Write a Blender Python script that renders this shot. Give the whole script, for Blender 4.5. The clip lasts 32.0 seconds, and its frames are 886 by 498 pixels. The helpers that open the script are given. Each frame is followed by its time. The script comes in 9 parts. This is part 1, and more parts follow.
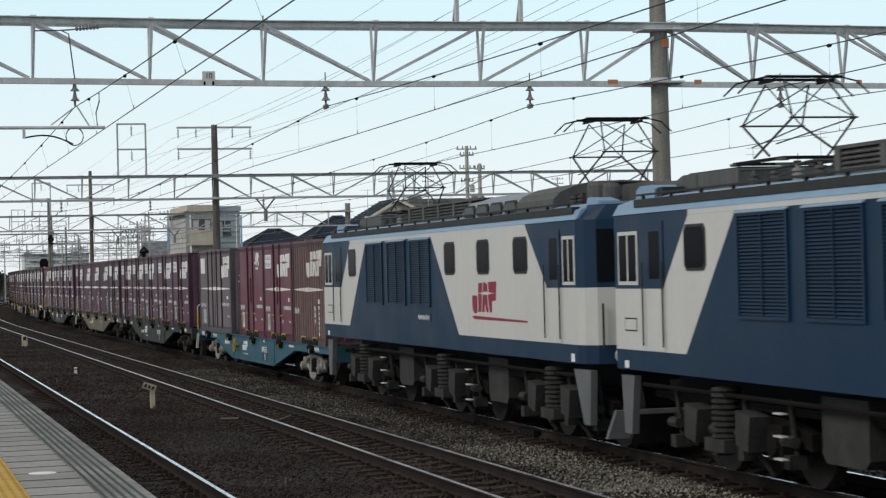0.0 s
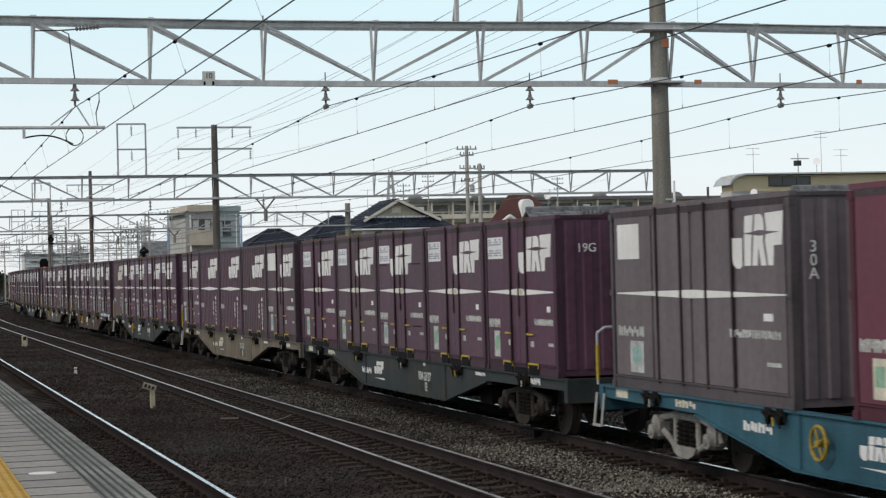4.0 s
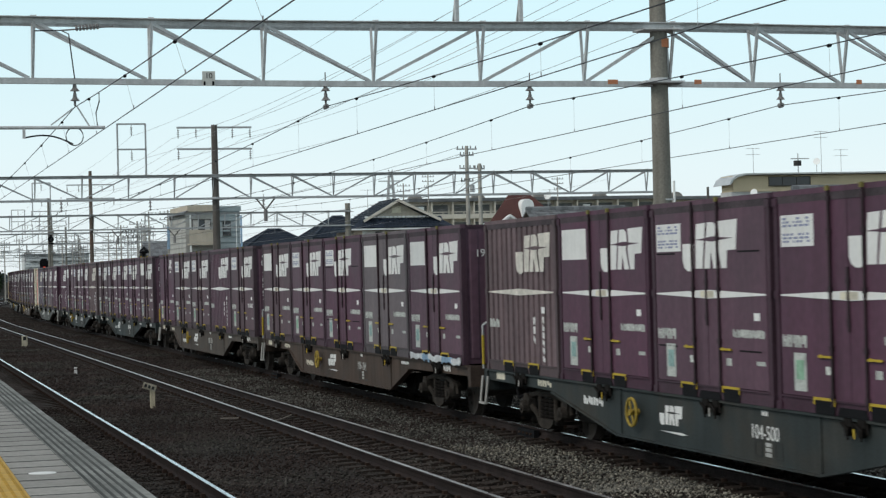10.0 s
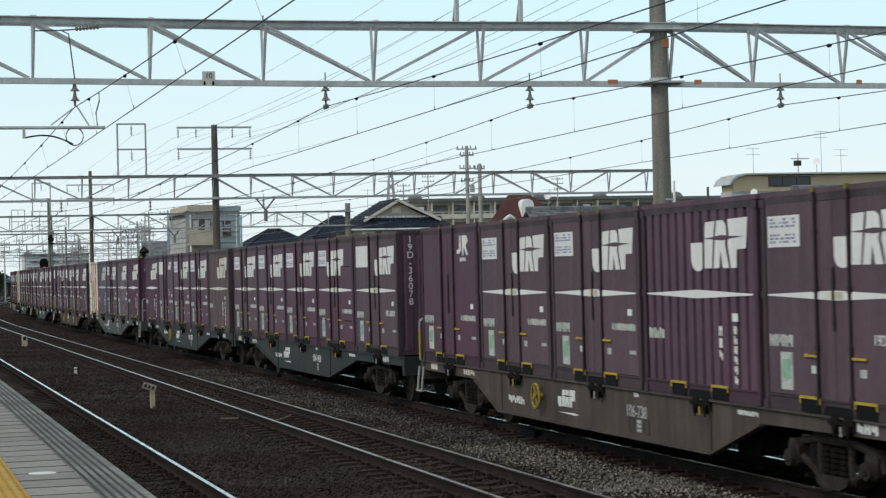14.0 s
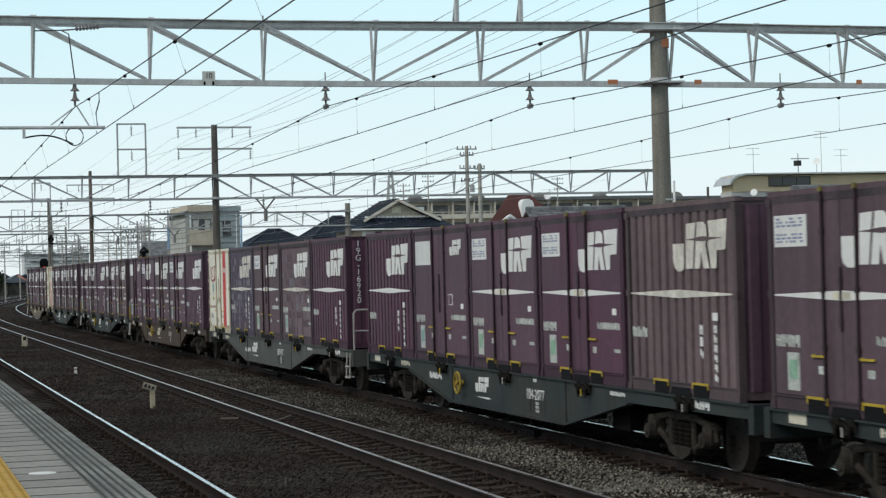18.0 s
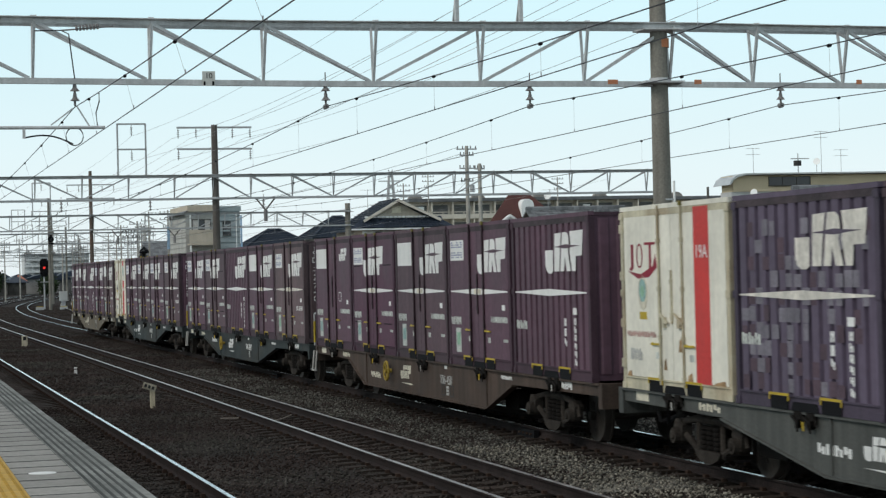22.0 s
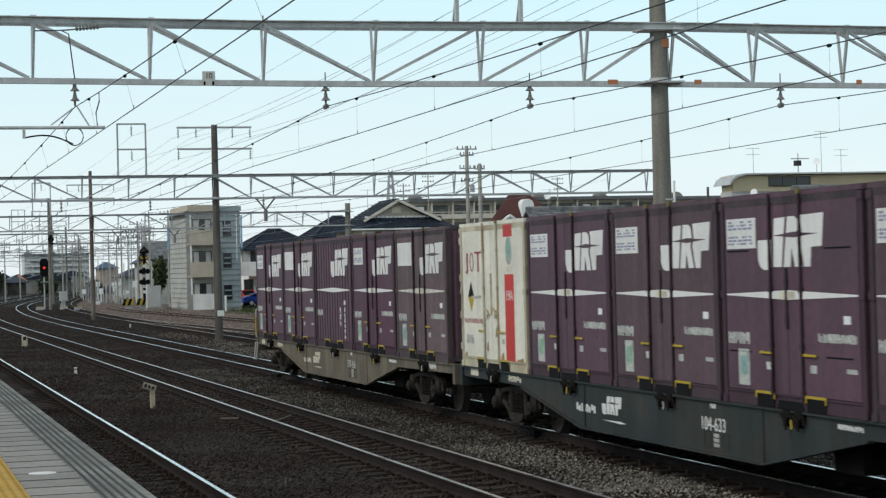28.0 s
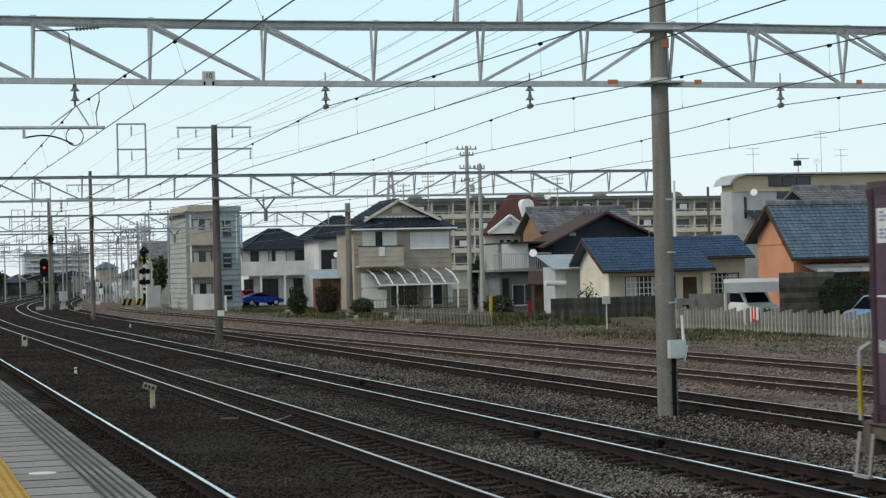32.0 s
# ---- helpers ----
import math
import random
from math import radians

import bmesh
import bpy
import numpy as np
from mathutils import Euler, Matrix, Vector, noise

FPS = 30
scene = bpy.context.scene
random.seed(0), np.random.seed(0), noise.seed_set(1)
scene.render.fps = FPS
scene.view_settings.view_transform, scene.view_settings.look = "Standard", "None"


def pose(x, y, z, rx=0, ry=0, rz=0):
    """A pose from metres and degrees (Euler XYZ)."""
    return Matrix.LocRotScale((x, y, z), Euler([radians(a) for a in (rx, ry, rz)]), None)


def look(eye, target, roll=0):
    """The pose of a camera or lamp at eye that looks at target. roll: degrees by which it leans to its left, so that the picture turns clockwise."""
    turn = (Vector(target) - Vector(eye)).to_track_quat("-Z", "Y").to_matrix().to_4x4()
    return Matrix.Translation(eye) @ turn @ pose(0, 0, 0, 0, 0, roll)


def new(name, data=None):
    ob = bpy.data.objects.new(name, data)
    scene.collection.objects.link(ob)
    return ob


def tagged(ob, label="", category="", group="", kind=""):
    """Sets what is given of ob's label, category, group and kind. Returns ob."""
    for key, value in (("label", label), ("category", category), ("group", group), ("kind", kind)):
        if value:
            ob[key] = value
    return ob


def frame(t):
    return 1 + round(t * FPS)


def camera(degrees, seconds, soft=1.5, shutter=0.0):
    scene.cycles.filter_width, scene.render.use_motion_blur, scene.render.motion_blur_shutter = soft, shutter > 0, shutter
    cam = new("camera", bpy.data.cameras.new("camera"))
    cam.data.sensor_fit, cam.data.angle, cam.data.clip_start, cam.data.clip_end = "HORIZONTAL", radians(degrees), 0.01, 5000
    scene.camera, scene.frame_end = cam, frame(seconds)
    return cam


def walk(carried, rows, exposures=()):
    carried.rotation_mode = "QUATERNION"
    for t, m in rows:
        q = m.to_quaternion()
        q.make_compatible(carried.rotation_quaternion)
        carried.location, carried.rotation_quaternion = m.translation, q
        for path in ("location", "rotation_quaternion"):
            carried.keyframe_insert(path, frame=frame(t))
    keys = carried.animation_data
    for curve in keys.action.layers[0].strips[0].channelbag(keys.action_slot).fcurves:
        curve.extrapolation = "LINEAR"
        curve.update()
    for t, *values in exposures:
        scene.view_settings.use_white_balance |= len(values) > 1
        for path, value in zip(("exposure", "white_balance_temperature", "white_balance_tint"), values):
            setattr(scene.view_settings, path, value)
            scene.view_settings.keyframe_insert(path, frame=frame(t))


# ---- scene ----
# ---- camera ----
EYE = (0.0, 0.0, 2.683)
AIM = (-48.132, 13.529, 3.209)
cam = camera(24.70, 32.0, soft=1.3, shutter=0.22)
walk(cam, [(0.0, look(EYE, AIM, -1.463)), (32.0, look(EYE, AIM, -1.463))], exposures=[(0.0, 0.0, 6680, 14.5), (3.6, 0.0, 6780, 16.5), (6.2, 0.0, 6620, 13.0), (8.6, 0.0, 6500, 10), (32.0, 0.0, 6500, 10)])

# ---- world and sun: thin high cloud, soft daylight ----
world = bpy.data.worlds.new("world")
scene.world = world
world.use_nodes = True
wn, wl = world.node_tree.nodes, world.node_tree.links
sky = wn.new("ShaderNodeTexSky")
sky.sky_type = "NISHITA"
sky.sun_disc = False
sky.sun_elevation = radians(40)
sky.sun_rotation = radians(150)
sky.air_density, sky.dust_density, sky.ozone_density = 1.0, 2.0, 1.5
sky_gain = wn.new("ShaderNodeMix")
sky_gain.data_type, sky_gain.blend_type = "RGBA", "MIX"
sky_gain.inputs["Factor"].default_value = 0.85
wcoord = wn.new("ShaderNodeTexCoord")
wsep = wn.new("ShaderNodeSeparateXYZ")
wl.new(wcoord.outputs["Generated"], wsep.inputs[0])
wramp = wn.new("ShaderNodeValToRGB")
wl.new(wsep.outputs["Z"], wramp.inputs[0])
e = wramp.color_ramp.elements
e[0].position, e[0].color = 0.0, (9.5, 10.3, 10.5, 1)
e[1].position, e[1].color = 1.0, (4.0, 4.4, 4.8, 1)
mid = e.new(0.14)
mid.color = (7.3, 10.2, 10.9, 1)
high = e.new(0.45)
high.color = (5.6, 6.3, 6.7, 1)
cloud = wn.new("ShaderNodeTexNoise")
cloud.inputs["Scale"].default_value, cloud.inputs["Detail"].default_value = 2.2, 6.0
wmap = wn.new("ShaderNodeMapping")
wmap.inputs["Scale"].default_value = (1.0, 1.0, 4.0)
wl.new(wcoord.outputs["Generated"], wmap.inputs[0])
wl.new(wmap.outputs[0], cloud.inputs["Vector"])
cmap = wn.new("ShaderNodeMapRange")
cmap.inputs["To Min"].default_value, cmap.inputs["To Max"].default_value = 0.92, 1.06
wl.new(cloud.outputs["Fac"], cmap.inputs[0])
cmul = wn.new("ShaderNodeMix")
cmul.data_type, cmul.blend_type = "RGBA", "MULTIPLY"
cmul.inputs["Factor"].default_value = 1.0
wl.new(wramp.outputs[0], cmul.inputs[6])
wl.new(cmap.outputs[0], cmul.inputs[7])
wl.new(sky.outputs[0], sky_gain.inputs[6])
wl.new(cmul.outputs[2], sky_gain.inputs[7])
wl.new(sky_gain.outputs[2], wn["Background"].inputs["Color"])
wn["Background"].inputs["Strength"].default_value = 0.10
sun_data = bpy.data.lights.new("sun", "SUN")
sun_data.energy, sun_data.angle, sun_data.color = 1.42, radians(24), (1.0, 0.95, 0.88)
sun = new("sun", sun_data)
sun.matrix_world = look((15, -50, 43.8), (0, 0, 0))


# ---- materials ----
def mat(name, color, rough=0.75, metal=0.0, var=0.3, scale=1.5, fine=30.0, bump=0.15, streak=0.0, rnd=0.0, island=0.0, tint=None, tint_at=0.6, emit=0.0, spec=None):
    m = bpy.data.materials.new(name)
    m.use_nodes = True
    n, l = m.node_tree.nodes, m.node_tree.links
    b = n["Principled BSDF"]
    b.inputs["Roughness"].default_value, b.inputs["Metallic"].default_value = rough, metal
    if spec is None:
        spec = 0.08 if rough > 0.82 else 0.22 if rough >= 0.5 else 0.35
    b.inputs["Specular IOR Level"].default_value = spec if metal < 0.3 else 0.5
    co = n.new("ShaderNodeTexCoord")

    def noise_node(s, stretch=None, detail=4.0):
        t = n.new("ShaderNodeTexNoise")
        t.inputs["Scale"].default_value, t.inputs["Detail"].default_value = s, detail
        if stretch:
            mp = n.new("ShaderNodeMapping")
            mp.inputs["Scale"].default_value = stretch
            l.new(co.outputs["Object"], mp.inputs[0])
            l.new(mp.outputs[0], t.inputs["Vector"])
        else:
            l.new(co.outputs["Object"], t.inputs["Vector"])
        return t

    def ranged(src, lo, hi, a=0.3, z=0.7):
        r = n.new("ShaderNodeMapRange")
        r.inputs["From Min"].default_value, r.inputs["From Max"].default_value = a, z
        r.inputs["To Min"].default_value, r.inputs["To Max"].default_value = lo, hi
        l.new(src, r.inputs[0])
        return r.outputs[0]

    def times(a, c):
        q = n.new("ShaderNodeMath")
        q.operation = "MULTIPLY"
        l.new(a, q.inputs[0])
        l.new(c, q.inputs[1])
        return q.outputs[0]

    big, small = noise_node(scale), noise_node(fine, None, 2.0)
    f = times(ranged(big.outputs["Fac"], 1 - var, 1 + var), ranged(small.outputs["Fac"], 1 - var * 0.6, 1 + var * 0.6))
    if streak:
        st = noise_node(1.0, (7.0, 7.0, 0.5), 5.0)
        f = times(f, ranged(st.outputs["Fac"], 1 - streak, 1 + streak))
    if rnd:
        oi = n.new("ShaderNodeObjectInfo")
        f = times(f, ranged(oi.outputs["Random"], 1 - rnd, 1 + rnd, 0.0, 1.0))
    if island:
        gi = n.new("ShaderNodeNewGeometry")
        f = times(f, ranged(gi.outputs["Random Per Island"], 1 - island, 1 + island, 0.0, 1.0))
    mul = n.new("ShaderNodeMix")
    mul.data_type, mul.blend_type = "RGBA", "MULTIPLY"
    mul.inputs["Factor"].default_value = 1.0
    if tint:
        tn = noise_node(scale * 0.6, None, 5.0)
        tm = n.new("ShaderNodeMix")
        tm.data_type = "RGBA"
        tm.inputs[6].default_value, tm.inputs[7].default_value = (*color, 1), (*tint, 1)
        l.new(ranged(tn.outputs["Fac"], 0.0, 1.0, tint_at - 0.12, tint_at + 0.12), tm.inputs["Factor"])
        l.new(tm.outputs[2], mul.inputs[6])
    else:
        mul.inputs[6].default_value = (*color, 1)
    l.new(f, mul.inputs[7])
    l.new(mul.outputs[2], b.inputs["Base Color"])
    if bump:
        bp = n.new("ShaderNodeBump")
        bp.inputs["Strength"].default_value, bp.inputs["Distance"].default_value = bump, 0.02
        l.new(small.outputs["Fac"], bp.inputs["Height"])
        l.new(bp.outputs[0], b.inputs["Normal"])
    if rough > 0.2:
        l.new(ranged(big.outputs["Fac"], rough - 0.08, min(1.0, rough + 0.1)), b.inputs["Roughness"])
    if emit:
        b.inputs["Emission Color"].default_value = (*color, 1)
        b.inputs["Emission Strength"].default_value = emit
    return m


def glass_mat(name, color, rough=0.06, spec=0.5):
    m = bpy.data.materials.new(name)
    m.use_nodes = True
    b = m.node_tree.nodes["Principled BSDF"]
    b.inputs["Base Color"].default_value = (*color, 1)
    b.inputs["Roughness"].default_value = rough
    b.inputs["IOR"].default_value = 1.5 if spec > 0.2 else 1.12
    b.inputs["Specular IOR Level"].default_value = spec
    return m


ballast_m = mat("ballast", (0.033, 0.0248, 0.022), 0.95, var=0.45, scale=0.35, fine=22, bump=1.0, tint=(0.036, 0.034, 0.030), tint_at=0.55)
red_ballast_m = mat("yard_ballast", (0.128, 0.097, 0.083), 0.95, var=0.45, scale=0.4, fine=20, bump=1.0, tint=(0.155, 0.142, 0.126), tint_at=0.56)
stone_m = mat("ballast_stone", (0.041, 0.0316, 0.0282), 0.95, var=0.3, scale=0.5, fine=30, bump=0.3, island=0.55, tint=(0.056, 0.054, 0.048), tint_at=0.56)
red_stone_m = mat("rusty_stone", (0.200, 0.160, 0.138), 0.95, var=0.25, scale=0.5, fine=30, bump=0.3, island=0.5)
bright_stone_m = mat("bright_stone", (0.185, 0.172, 0.142), 0.95, var=0.25, scale=0.5, fine=30, bump=0.3, island=0.5)
dull_stone_m = mat("dull_stone", (0.102, 0.098, 0.086), 0.95, var=0.3, scale=0.5, fine=30, bump=0.3, island=0.6)
pale_stone_m = mat("fresh_stone", (0.182, 0.172, 0.150), 0.95, var=0.3, scale=0.35, fine=30, bump=0.3, island=0.65, tint=(0.10, 0.092, 0.08), tint_at=0.5)
soil_m = mat("soil", (0.15, 0.125, 0.098), 0.97, var=0.4, scale=0.25, fine=9, bump=0.8, tint=(0.055, 0.06, 0.03), tint_at=0.5)
grass_m = mat("grass", (0.06, 0.075, 0.028), 0.9, var=0.4, scale=0.7, fine=8, bump=0.2, island=0.5)
far_ground_m = mat("town_ground", (0.12, 0.115, 0.10), 0.95, var=0.3, scale=0.05, fine=2, bump=0.2)
railtop_m = mat("polished_rail", (0.86, 0.88, 0.90), 0.22, 1.0, var=0.06, bump=0.0)
railtop_grey_m = mat("worn_rail", (0.62, 0.60, 0.58), 0.34, 0.9, var=0.08, bump=0.0)
railtop_dull_m = mat("dull_rail", (0.56, 0.50, 0.46), 0.42, 0.8, var=0.15, bump=0.05)
rust_m = mat("rusty_rail", (0.027, 0.021, 0.020), 0.9, var=0.35, scale=2, fine=25)
yard_rust_m = mat("yard_rail_rust", (0.058, 0.040, 0.032), 0.9, var=0.35, scale=2, fine=25)
sleeper_m = mat("sleeper_concrete", (0.040, 0.031, 0.026), 0.95, var=0.35, scale=1.5, fine=18, rnd=0.25)
clip_m = mat("fastener_steel", (0.04, 0.026, 0.02), 0.85, var=0.3)
plat_m = mat("platform_concrete", (0.30, 0.29, 0.268), 0.9, var=0.22, scale=1.2, fine=16, bump=0.2, rnd=0.12)
plat_edge_m = mat("platform_coping", (0.20, 0.205, 0.192), 0.9, var=0.34, scale=1.6, fine=14, bump=0.2)
groove_m = mat("anti_slip_strip", (0.072, 0.074, 0.070), 0.85, var=0.3)
wall_dark_m = mat("platform_wall", (0.09, 0.085, 0.08), 0.95, var=0.35, scale=0.8)
yellow_tile_m = mat("tactile_tile", (0.52, 0.33, 0.075), 0.8, var=0.18, scale=2.0, fine=20, rnd=0.08)
concrete_m = mat("concrete", (0.27, 0.255, 0.235), 0.92, var=0.22, scale=1.3, fine=20, streak=0.18)
street_pole_m = mat("pale_street_pole", (0.36, 0.345, 0.31), 0.92, var=0.2, scale=1.0, fine=24, streak=0.15)
pole_m = mat("concrete_pole", (0.20, 0.19, 0.165), 0.92, var=0.22, scale=1.0, fine=24, streak=0.15)
old_pole_m = mat("old_pole", (0.12, 0.11, 0.10), 0.92, var=0.25, scale=1.0, fine=24, streak=0.2)
rusty_pole_m = mat("rust_marked_pole", (0.165, 0.145, 0.125), 0.9, var=0.25, scale=0.8, fine=24, streak=0.2, tint=(0.12, 0.07, 0.05), tint_at=0.55)
galv_m = mat("galvanised_steel", (0.54, 0.55, 0.55), 0.55, 0.15, var=0.14, scale=1.2, fine=18, streak=0.12)
galv_far_m = mat("weathered_steel", (0.41, 0.42, 0.425), 0.65, 0.2, var=0.14)
wire_m = mat("copper_wire", (0.045, 0.045, 0.05), 0.6, 0.4, var=0.1, bump=0)
thin_wire_m = mat("aluminium_wire", (0.34, 0.35, 0.36), 0.6, 0.3, var=0.1, bump=0)
insul_m = mat("porcelain", (0.19, 0.18, 0.175), 0.35, var=0.15)
black_m = mat("black_paint", (0.009, 0.009, 0.010), 0.7, var=0.25, spec=0.08)
under_m = mat("grimy_underframe", (0.012, 0.0105, 0.0095), 0.85, var=0.4, scale=4, fine=30)
bogie_m = mat("dusty_bogie", (0.036, 0.031, 0.027), 0.9, var=0.42, scale=4, fine=30)
bogie_new_m = mat("pale_bogie", (0.25, 0.24, 0.22), 0.8, var=0.3, scale=4, fine=30)
wheel_m = mat("wheel_steel", (0.05, 0.042, 0.036), 0.6, 0.5, var=0.3)
faded_mark_m = mat("faded_marking", (0.42, 0.42, 0.40), 0.7, var=0.25, scale=6)
white_m = mat("white_marking", (0.72, 0.72, 0.70), 0.6, var=0.06, scale=2, fine=20, streak=0.05)
cream_mark_m = mat("yellowed_marking", (0.60, 0.56, 0.45), 0.65, var=0.2, scale=3, streak=0.1)
worn_mark_m = mat("worn_marking", (0.62, 0.59, 0.53), 0.7, var=0.2, scale=3, fine=14, streak=0.12)
yellow_m = mat("safety_yellow", (0.44, 0.32, 0.035), 0.6, var=0.2, scale=5)
blue_ink_m = mat("blue_print", (0.24, 0.26, 0.38), 0.7, var=0.1)
teal_m = mat("teal_label", (0.26, 0.40, 0.38), 0.7, var=0.3, scale=9)
green_m = mat("green_label", (0.25, 0.42, 0.30), 0.7, var=0.2, scale=8)
red_m = mat("red_paint", (0.52, 0.05, 0.045), 0.55, var=0.15)
crimson_m = mat("crimson_logo", (0.24, 0.016, 0.035), 0.5, var=0.12)
orange_m = mat("orange_sticker", (0.56, 0.22, 0.11), 0.6, var=0.1)
grey_dark_m = mat("dark_grey_paint", (0.030, 0.031, 0.030), 0.6, var=0.22, scale=2, streak=0.15)
sandbox_m = mat("dusty_sandbox", (0.036, 0.036, 0.033), 0.8, var=0.35, scale=3)
roof_grey_m = mat("roof_grey", (0.085, 0.085, 0.080), 0.65, var=0.22, scale=2, streak=0.15)
hood_m = mat("hood_blue_grey", (0.22, 0.25, 0.27), 0.5, var=0.15, scale=2)
loco_blue_m = mat("loco_blue", (0.0058, 0.0265, 0.060), 0.5, var=0.10, scale=0.8, fine=14, bump=0.03, streak=0.05)
# backing and slats: body blue darkened for the shade inside the louvres
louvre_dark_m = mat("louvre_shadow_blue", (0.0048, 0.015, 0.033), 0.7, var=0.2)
slat_blue_m = mat("shaded_slat_blue", (0.0055, 0.0225, 0.049), 0.55, var=0.2)
hood_pane_m = mat("dull_hood_pane", (0.040, 0.042, 0.042), 0.4, var=0.2)
# roof blue, paled to put the sky's sheen on the roof edge
loco_sky_m = mat("loco_skylit_blue", (0.19, 0.30, 0.41), 0.45, var=0.12, scale=1.5, bump=0.03)
loco_white_m = mat("loco_white", (0.54, 0.535, 0.505), 0.45, var=0.035, scale=1.0, fine=12, bump=0.02, streak=0.02)
skirt_m = mat("skirt_grey", (0.12, 0.125, 0.13), 0.6, var=0.15, scale=2)
window_m = glass_mat("dark_glass", (0.008, 0.010, 0.013), 0.12, 0.1)
pane_m = glass_mat("house_glass", (0.03, 0.036, 0.042), 0.08)
TONES = {
    "purple": mat("paint_purple", (0.089, 0.040, 0.064), 0.55, var=0.2, scale=0.8, fine=9, bump=0.04, streak=0.11),
    "plum": mat("paint_plum", (0.098, 0.054, 0.075), 0.55, var=0.2, scale=0.9, fine=9, bump=0.04, streak=0.11),
    "brown": mat("paint_brown", (0.100, 0.066, 0.079), 0.65, var=0.18, scale=0.8, fine=9, bump=0.05, streak=0.15),
    "faded": mat("paint_faded", (0.134, 0.096, 0.103), 0.7, var=0.2, scale=0.8, fine=9, bump=0.05, streak=0.17),
    "red": mat("paint_maroon", (0.140, 0.042, 0.062), 0.5, var=0.14, scale=0.8, fine=9, bump=0.04, streak=0.06),
    "oldred": mat("paint_old_red", (0.138, 0.086, 0.082), 0.7, var=0.18, scale=0.8, fine=9, bump=0.05, streak=0.17),
    "patch": mat("paint_patched", (0.125, 0.084, 0.096), 0.65, var=0.18, scale=0.8, fine=7, streak=0.09, tint=(0.150, 0.112, 0.124), tint_at=0.52),
    "blue": mat("paint_violet", (0.102, 0.080, 0.116), 0.6, var=0.16, scale=0.8, fine=9, streak=0.10),
    "grey": mat("paint_grey_brown", (0.140, 0.118, 0.127), 0.65, var=0.15, scale=0.8, fine=9, streak=0.09),
    "cream": mat("paint_cream", (0.70, 0.675, 0.585), 0.55, var=0.10, scale=1.0, fine=9, streak=0.07),
}
EDGE = {k: mat("edge_" + k, tuple(0.60 * c for c in m.node_tree.nodes["Mix"].inputs[6].default_value[:3]) if not m.node_tree.nodes["Mix"].inputs[6].is_linked else (0.07, 0.05, 0.06), 0.6, var=0.2, scale=1.0, streak=0.15) for k, m in TONES.items()}
EDGE["cream"] = mat("edge_cream", (0.50, 0.46, 0.34), 0.6, var=0.16, streak=0.15, tint=(0.28, 0.20, 0.12), tint_at=0.62)
lock_m = mat("lock_bar_paint", (0.040, 0.024, 0.030), 0.6, var=0.3, scale=3, streak=0.2)
# header strip: shade of the recess under the top rail, as colour
header_m = mat("shaded_header", (0.060, 0.047, 0.053), 0.75, var=0.3, scale=2, streak=0.15)
WAGON = {
    "blue": mat("wagon_blue", (0.030, 0.098, 0.132), 0.55, var=0.2, scale=1.5, streak=0.11),
    "green": mat("wagon_green_grey", (0.0296, 0.0368, 0.0368), 0.65, var=0.22, scale=1.5, streak=0.13, tint=(0.050, 0.044, 0.036), tint_at=0.62),
    "beige": mat("wagon_dust_grey", (0.138, 0.118, 0.089), 0.75, var=0.24, scale=1.5, streak=0.2),
    "brown": mat("wagon_brown", (0.0656, 0.0464, 0.0368), 0.75, var=0.24, scale=1.5, streak=0.22),
    "taupe": mat("wagon_taupe", (0.076, 0.0624, 0.0528), 0.75, var=0.24, scale=1.5, streak=0.2),
    "grey": mat("wagon_grey", (0.0784, 0.0808, 0.0752), 0.65, var=0.2, scale=1.5, streak=0.18),
}


# ---- mesh tools ----
def box(bm, x0, x1, y0, y1, z0, z1):
    v = [bm.verts.new(c) for c in ((x0, y0, z0), (x1, y0, z0), (x1, y1, z0), (x0, y1, z0), (x0, y0, z1), (x1, y0, z1), (x1, y1, z1), (x0, y1, z1))]
    for f in ((3, 2, 1, 0), (4, 5, 6, 7), (0, 1, 5, 4), (1, 2, 6, 5), (2, 3, 7, 6), (3, 0, 4, 7)):
        bm.faces.new([v[i] for i in f])
    return v


def tube(bm, a, b, r, r2=None, n=8):
    a, b = Vector(a), Vector(b)
    r2 = r if r2 is None else r2
    d = (b - a).normalized()
    u = d.orthogonal().normalized()
    w = d.cross(u)
    ring = [[bm.verts.new(p + (u * math.cos(t) + w * math.sin(t)) * q) for t in [2 * math.pi * i / n for i in range(n)]] for p, q in ((a, r), (b, r2))]
    for i in range(n):
        j = (i + 1) % n
        bm.faces.new((ring[0][i], ring[0][j], ring[1][j], ring[1][i]))
    bm.faces.new(ring[0][::-1])
    bm.faces.new(ring[1])


def bar(bm, a, b, w, h):
    """A straight bar of rectangular section between two points."""
    a, b = Vector(a), Vector(b)
    d = (b - a).normalized()
    side = d.cross(Vector((0, 0, 1)))
    side = side.normalized() if side.length > 1e-4 else Vector((0, 1, 0))
    up = side.cross(d)
    vs = [bm.verts.new(p + side * sx * w / 2 + up * sz * h / 2) for p in (a, b) for sx, sz in ((-1, -1), (1, -1), (1, 1), (-1, 1))]
    for f in ((0, 1, 2, 3), (7, 6, 5, 4), (0, 4, 5, 1), (1, 5, 6, 2), (2, 6, 7, 3), (3, 7, 4, 0)):
        bm.faces.new([vs[i] for i in f])


def slab(bm, pts, y0, y1):
    """A plate: the polygon pts in (x, z), from y0 to y1."""
    a = [bm.verts.new((x, y0, z)) for x, z in pts]
    b = [bm.verts.new((x, y1, z)) for x, z in pts]
    bm.faces.new(a)
    bm.faces.new(b[::-1])
    n = len(pts)
    for i in range(n):
        j = (i + 1) % n
        bm.faces.new((a[i], b[i], b[j], a[j]))


